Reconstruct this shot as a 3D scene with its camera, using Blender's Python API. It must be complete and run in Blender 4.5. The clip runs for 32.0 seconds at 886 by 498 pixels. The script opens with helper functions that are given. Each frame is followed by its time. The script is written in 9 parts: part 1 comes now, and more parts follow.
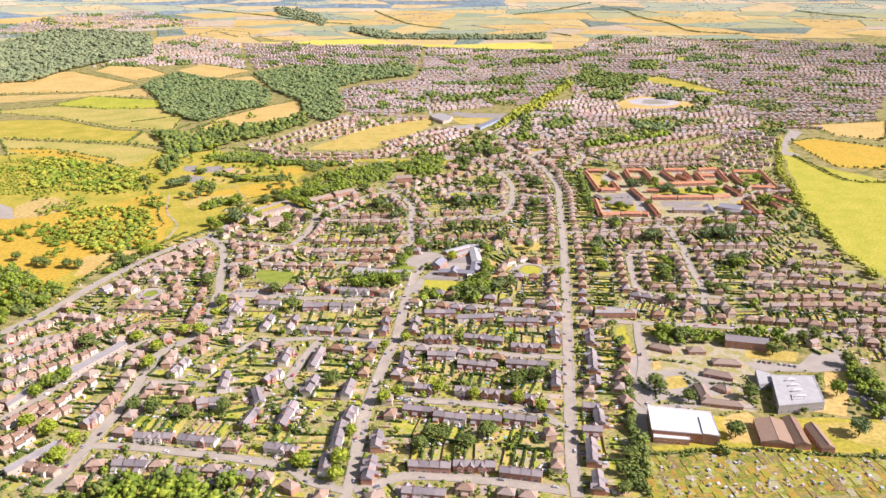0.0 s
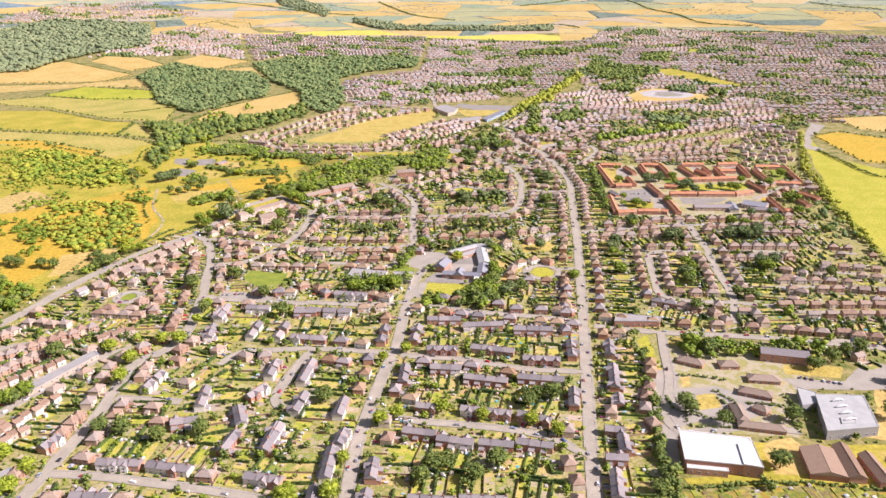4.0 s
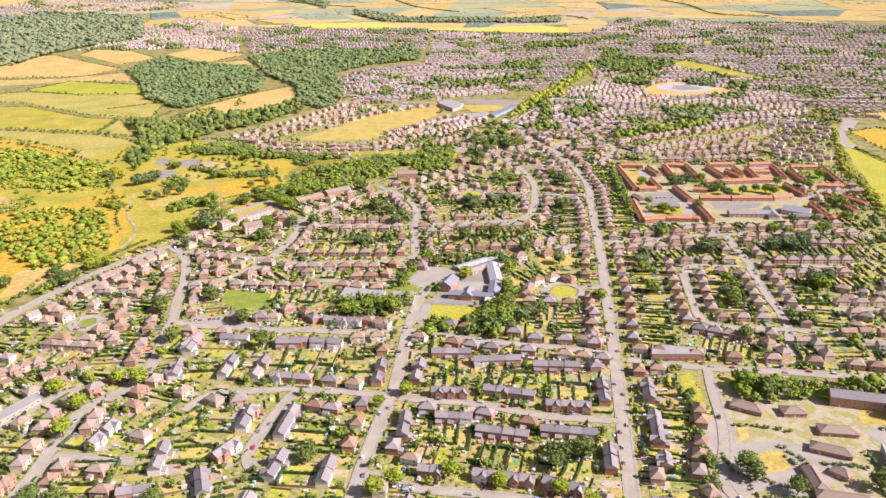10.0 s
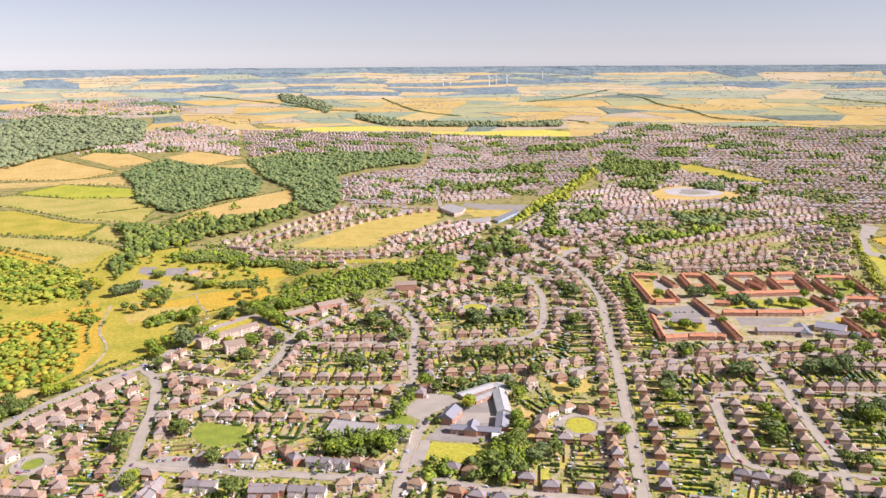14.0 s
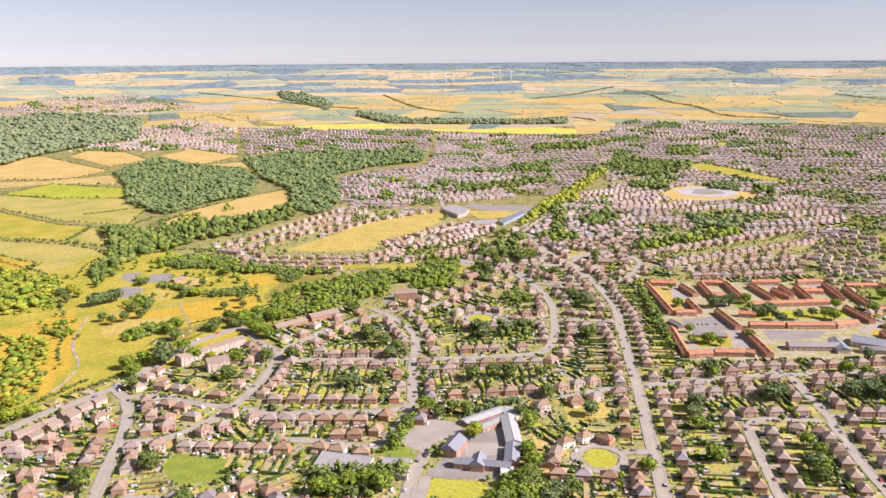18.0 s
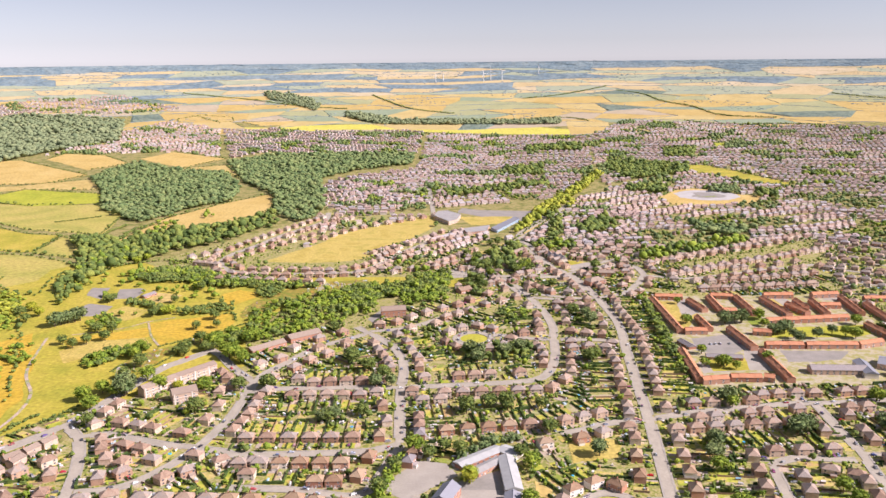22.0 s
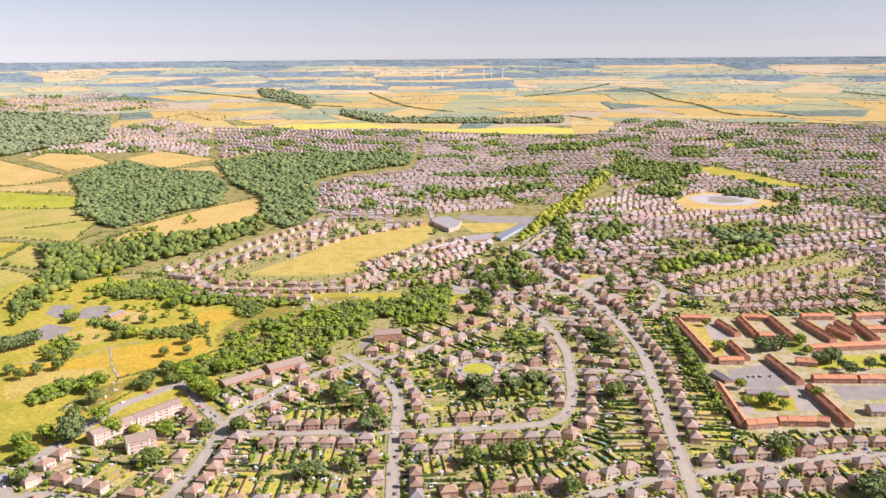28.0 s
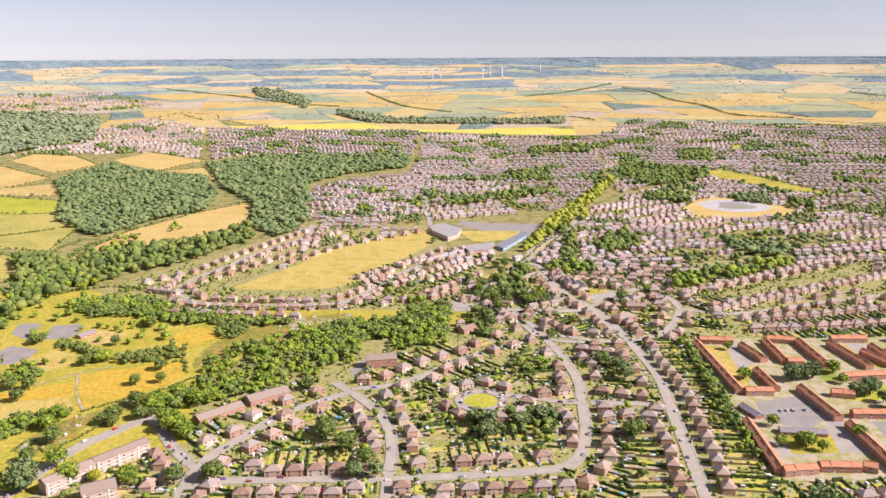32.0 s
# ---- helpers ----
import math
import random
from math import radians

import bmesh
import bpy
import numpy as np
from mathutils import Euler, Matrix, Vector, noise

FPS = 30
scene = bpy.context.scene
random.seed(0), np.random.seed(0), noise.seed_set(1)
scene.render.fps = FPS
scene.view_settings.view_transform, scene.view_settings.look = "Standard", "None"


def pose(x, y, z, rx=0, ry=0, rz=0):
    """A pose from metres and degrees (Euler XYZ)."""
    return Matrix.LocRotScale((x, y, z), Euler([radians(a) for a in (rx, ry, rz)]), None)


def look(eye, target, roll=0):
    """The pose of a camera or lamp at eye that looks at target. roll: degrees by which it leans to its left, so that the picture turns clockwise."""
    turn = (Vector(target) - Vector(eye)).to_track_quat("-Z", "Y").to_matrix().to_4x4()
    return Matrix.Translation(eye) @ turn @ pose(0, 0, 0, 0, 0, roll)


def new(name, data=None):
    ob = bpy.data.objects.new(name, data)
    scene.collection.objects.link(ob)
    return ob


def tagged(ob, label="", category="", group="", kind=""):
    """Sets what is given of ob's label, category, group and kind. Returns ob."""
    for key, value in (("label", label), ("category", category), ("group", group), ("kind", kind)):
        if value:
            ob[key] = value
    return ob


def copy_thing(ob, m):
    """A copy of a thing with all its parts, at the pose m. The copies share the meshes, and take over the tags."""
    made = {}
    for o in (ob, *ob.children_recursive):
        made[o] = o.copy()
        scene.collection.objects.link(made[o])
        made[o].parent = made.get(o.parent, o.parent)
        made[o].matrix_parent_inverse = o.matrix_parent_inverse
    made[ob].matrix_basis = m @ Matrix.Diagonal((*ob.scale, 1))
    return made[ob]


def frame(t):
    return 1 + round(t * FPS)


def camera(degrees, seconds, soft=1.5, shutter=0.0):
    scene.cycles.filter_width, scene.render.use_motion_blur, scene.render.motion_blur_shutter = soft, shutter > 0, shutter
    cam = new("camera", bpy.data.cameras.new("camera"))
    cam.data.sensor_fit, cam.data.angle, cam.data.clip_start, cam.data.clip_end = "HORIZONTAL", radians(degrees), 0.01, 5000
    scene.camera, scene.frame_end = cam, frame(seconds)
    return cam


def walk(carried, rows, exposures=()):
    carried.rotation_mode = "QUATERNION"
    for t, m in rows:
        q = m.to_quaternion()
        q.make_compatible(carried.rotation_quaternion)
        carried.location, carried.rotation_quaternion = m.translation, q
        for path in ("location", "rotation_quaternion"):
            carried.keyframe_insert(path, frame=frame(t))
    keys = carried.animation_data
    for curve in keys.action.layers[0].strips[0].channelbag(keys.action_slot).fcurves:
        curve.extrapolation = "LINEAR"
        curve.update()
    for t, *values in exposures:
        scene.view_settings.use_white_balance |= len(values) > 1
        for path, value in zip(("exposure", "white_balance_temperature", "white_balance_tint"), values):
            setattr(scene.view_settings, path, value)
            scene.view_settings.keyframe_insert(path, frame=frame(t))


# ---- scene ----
# ---- camera ----
cam = camera(57.62, 32.0, 1.5)
PATH = [                                           # seconds, place, turn, tilt, lean
    (0.0, 0.00, -0.00, 345.00, -0.000, -19.463, -0.436),
    (0.5, 0.05, 8.75, 342.40, 0.040, -19.496, -0.416),
    (1.0, 0.06, 17.52, 339.85, 0.086, -19.528, -0.392),
    (1.5, 0.08, 26.39, 337.36, 0.119, -19.566, -0.365),
    (2.0, 0.02, 35.43, 334.95, 0.162, -19.593, -0.346),
    (2.5, -0.08, 44.65, 332.59, 0.205, -19.632, -0.330),
    (3.0, -0.19, 53.92, 330.24, 0.234, -19.687, -0.315),
    (3.5, -0.35, 63.24, 327.90, 0.280, -19.764, -0.292),
    (5.5, -2.25, 101.21, 319.49, 0.344, -19.933, -0.383),
    (6.0, -2.39, 110.79, 318.27, 0.364, -19.953, -0.386),
    (6.5, -2.64, 120.35, 317.11, 0.368, -19.921, -0.396),
    (7.0, -2.96, 129.78, 315.89, 0.353, -19.867, -0.410),
    (7.5, -3.32, 139.00, 314.50, 0.374, -19.836, -0.418),
    (8.0, -3.61, 147.96, 312.91, 0.396, -19.903, -0.429),
    (8.5, -3.83, 156.88, 311.22, 0.428, -20.004, -0.445),
    (9.0, -3.91, 166.10, 309.56, 0.473, -20.107, -0.462),
    (9.5, -3.90, 175.71, 308.03, 0.505, -20.205, -0.479),
    (10.0, -3.90, 185.64, 306.67, 0.555, -20.203, -0.490),
    (10.5, -3.93, 196.21, 305.86, 0.561, -19.218, -0.512),
    (11.0, -3.98, 206.99, 305.27, 0.562, -17.860, -0.525),
    (11.5, -4.06, 217.74, 304.74, 0.554, -16.452, -0.522),
    (12.0, -4.11, 228.44, 304.20, 0.543, -15.047, -0.504),
    (12.5, -4.11, 239.10, 303.66, 0.534, -13.704, -0.475),
    (13.0, -4.12, 249.24, 302.73, 0.562, -13.242, -0.441),
    (13.5, -4.12, 259.17, 301.68, 0.579, -13.192, -0.421),
    (14.0, -4.11, 269.00, 300.66, 0.601, -13.152, -0.419),
    (14.5, -4.09, 278.75, 299.63, 0.632, -13.121, -0.430),
    (16.5, -4.60, 315.65, 294.91, 0.703, -13.302, -0.455),
    (17.0, -4.59, 325.19, 294.27, 0.751, -13.336, -0.443),
    (17.5, -4.61, 334.78, 293.73, 0.777, -13.334, -0.440),
    (18.0, -4.71, 344.42, 293.30, 0.801, -13.309, -0.449),
    (18.5, -4.84, 354.04, 292.97, 0.799, -13.293, -0.467),
    (19.0, -4.95, 363.58, 292.71, 0.786, -13.304, -0.484),
    (19.5, -5.06, 373.06, 292.54, 0.820, -13.317, -0.498),
    (20.0, -5.03, 382.43, 292.45, 0.747, -13.321, -0.515),
    (20.5, -4.97, 391.71, 292.43, 0.615, -13.347, -0.537),
    (21.0, -4.90, 400.92, 292.42, 0.457, -13.355, -0.559),
    (21.5, -4.81, 410.03, 292.36, 0.288, -13.360, -0.574),
    (22.0, -4.75, 419.03, 292.20, 0.141, -13.362, -0.581),
    (22.5, -4.86, 427.88, 291.87, 0.049, -13.360, -0.582),
    (23.0, -5.15, 436.48, 291.30, 0.022, -13.340, -0.579),
    (23.5, -5.43, 444.85, 290.49, 0.015, -13.389, -0.590),
    (24.0, -5.65, 453.16, 289.54, 0.021, -13.483, -0.604),
    (24.5, -5.79, 461.57, 288.56, 0.028, -13.535, -0.608),
    (25.0, -5.87, 470.13, 287.65, 0.026, -13.530, -0.600),
    (25.5, -5.90, 478.84, 286.83, 0.005, -13.452, -0.583),
    (27.5, -6.76, 515.98, 286.12, 0.018, -13.477, -0.484),
    (28.0, -7.24, 525.21, 286.09, 0.006, -13.491, -0.440),
    (28.5, -7.62, 534.43, 286.08, -0.030, -13.497, -0.403),
    (29.0, -7.92, 543.67, 286.07, -0.061, -13.505, -0.366),
    (29.5, -8.16, 552.87, 286.08, -0.075, -13.515, -0.338),
    (30.0, -8.28, 562.02, 286.10, -0.100, -13.510, -0.328),
    (30.5, -8.31, 571.17, 286.10, -0.122, -13.526, -0.320),
    (31.0, -8.28, 580.40, 286.10, -0.134, -13.534, -0.313),
    (31.5, -8.21, 589.69, 286.10, -0.143, -13.545, -0.309),
    (32.0, -8.13, 598.94, 286.09, -0.138, -13.579, -0.312),
]
walk(cam, [(t, pose(x, y, z, 90 + tilt, 0, turn) @ pose(0, 0, 0, 0, 0, lean)) for t, x, y, z, turn, tilt, lean in PATH],
     exposures=[(0.0, 0.78, 6330, 25.0), (10.0, 0.79, 6330, 25.0), (13.0, 0.70, 6330, 25.0), (32.0, 0.70, 6330, 25.0)])

# ---- daylight ----
SUN_AZ, SUN_EL = radians(-14), radians(38)        # from +x, turned a little towards the viewer
world = bpy.data.worlds.new("summer_sky")
scene.world = world
world.use_nodes = True
wn = world.node_tree
sky = wn.nodes.new("ShaderNodeTexSky")
sky.sky_type, sky.sun_disc = "NISHITA", False
sky.sun_elevation, sky.sun_rotation = SUN_EL, radians(90) - SUN_AZ
sky.air_density, sky.dust_density, sky.ozone_density = 1.0, 0.05, 2.0
pale = wn.nodes.new("ShaderNodeHueSaturation")       # a milky summer sky
pale.inputs["Saturation"].default_value = 0.35
cool = wn.nodes.new("ShaderNodeVectorMath")
cool.operation, cool.inputs[1].default_value = "MULTIPLY", (0.90, 0.965, 1.05)
wn.links.new(sky.outputs[0], pale.inputs["Color"])
wn.links.new(pale.outputs[0], cool.inputs[0])
wn.links.new(cool.outputs[0], wn.nodes["Background"].inputs[0])
wn.nodes["Background"].inputs[1].default_value = 0.06
sun = new("sun", bpy.data.lights.new("sun", "SUN"))
sun.data.energy, sun.data.angle, sun.data.color = 5.0, radians(0.6), (1.0, 0.95, 0.88)
sun.matrix_world = look((0, 0, 900), (-math.cos(SUN_AZ) * math.cos(SUN_EL) * 100, -math.sin(SUN_AZ) * math.cos(SUN_EL) * 100, 900 - math.sin(SUN_EL) * 100))


# ---- materials ----
def material(name, cols, size=6.0, rough=0.85, vary="", bump=0.0, fine=0.0, metal=0.0, spread=1.0, grain=0.32):
    """A node material: colours over a noise of that size in metres, shifted piece by piece ('object' or 'island')."""
    m = bpy.data.materials.new(name)
    m.use_nodes = True
    n, l = m.node_tree.nodes, m.node_tree.links
    b = n["Principled BSDF"]
    b.inputs["Roughness"].default_value, b.inputs["Metallic"].default_value = rough, metal
    b.inputs["Specular IOR Level"].default_value = 0.25
    g = n.new("ShaderNodeNewGeometry")
    ramp = n.new("ShaderNodeValToRGB")
    el = ramp.color_ramp.elements
    while len(el) < len(cols):
        el.new(0.5)
    for k, c in enumerate(cols):
        el[k].position, el[k].color = k / max(1, len(cols) - 1), (*c, 1)
    big = n.new("ShaderNodeTexNoise")
    big.inputs["Scale"].default_value, big.inputs["Detail"].default_value = 1 / size, 4.0
    l.new(g.outputs["Position"], big.inputs["Vector"])
    stretch = n.new("ShaderNodeMapRange")
    stretch.inputs[1].default_value, stretch.inputs[2].default_value = 0.3, 0.7
    l.new(big.outputs[0], stretch.inputs[0])
    fac = stretch.outputs[0]
    if vary:
        if vary == "object":
            src = n.new("ShaderNodeObjectInfo").outputs["Random"]
        else:
            src = g.outputs["Random Per Island"]
        mix = n.new("ShaderNodeMix")
        mix.inputs[0].default_value = 0.75 * spread
        l.new(fac, mix.inputs[2])
        l.new(src, mix.inputs[3])
        fac = mix.outputs[0]
    l.new(fac, ramp.inputs[0])
    col = ramp.outputs[0]
    if fine:
        small = n.new("ShaderNodeTexNoise")
        small.inputs["Scale"].default_value, small.inputs["Detail"].default_value = 1 / fine, 5.0
        l.new(g.outputs["Position"], small.inputs["Vector"])
        lift = n.new("ShaderNodeMapRange")
        lift.inputs[1].default_value, lift.inputs[2].default_value = 0.25, 0.75
        lift.inputs[3].default_value, lift.inputs[4].default_value = 1 - grain, 1 + grain
        l.new(small.outputs[0], lift.inputs[0])
        mul = n.new("ShaderNodeVectorMath")
        mul.operation = "SCALE"
        l.new(col, mul.inputs[0])
        l.new(lift.outputs[0], mul.inputs[3])
        col = mul.outputs[0]
        if bump:
            bp = n.new("ShaderNodeBump")
            bp.inputs["Strength"].default_value, bp.inputs["Distance"].default_value = bump, fine
            l.new(small.outputs[0], bp.inputs["Height"])
            l.new(bp.outputs[0], b.inputs["Normal"])
    l.new(col, b.inputs["Base Color"])
    return m


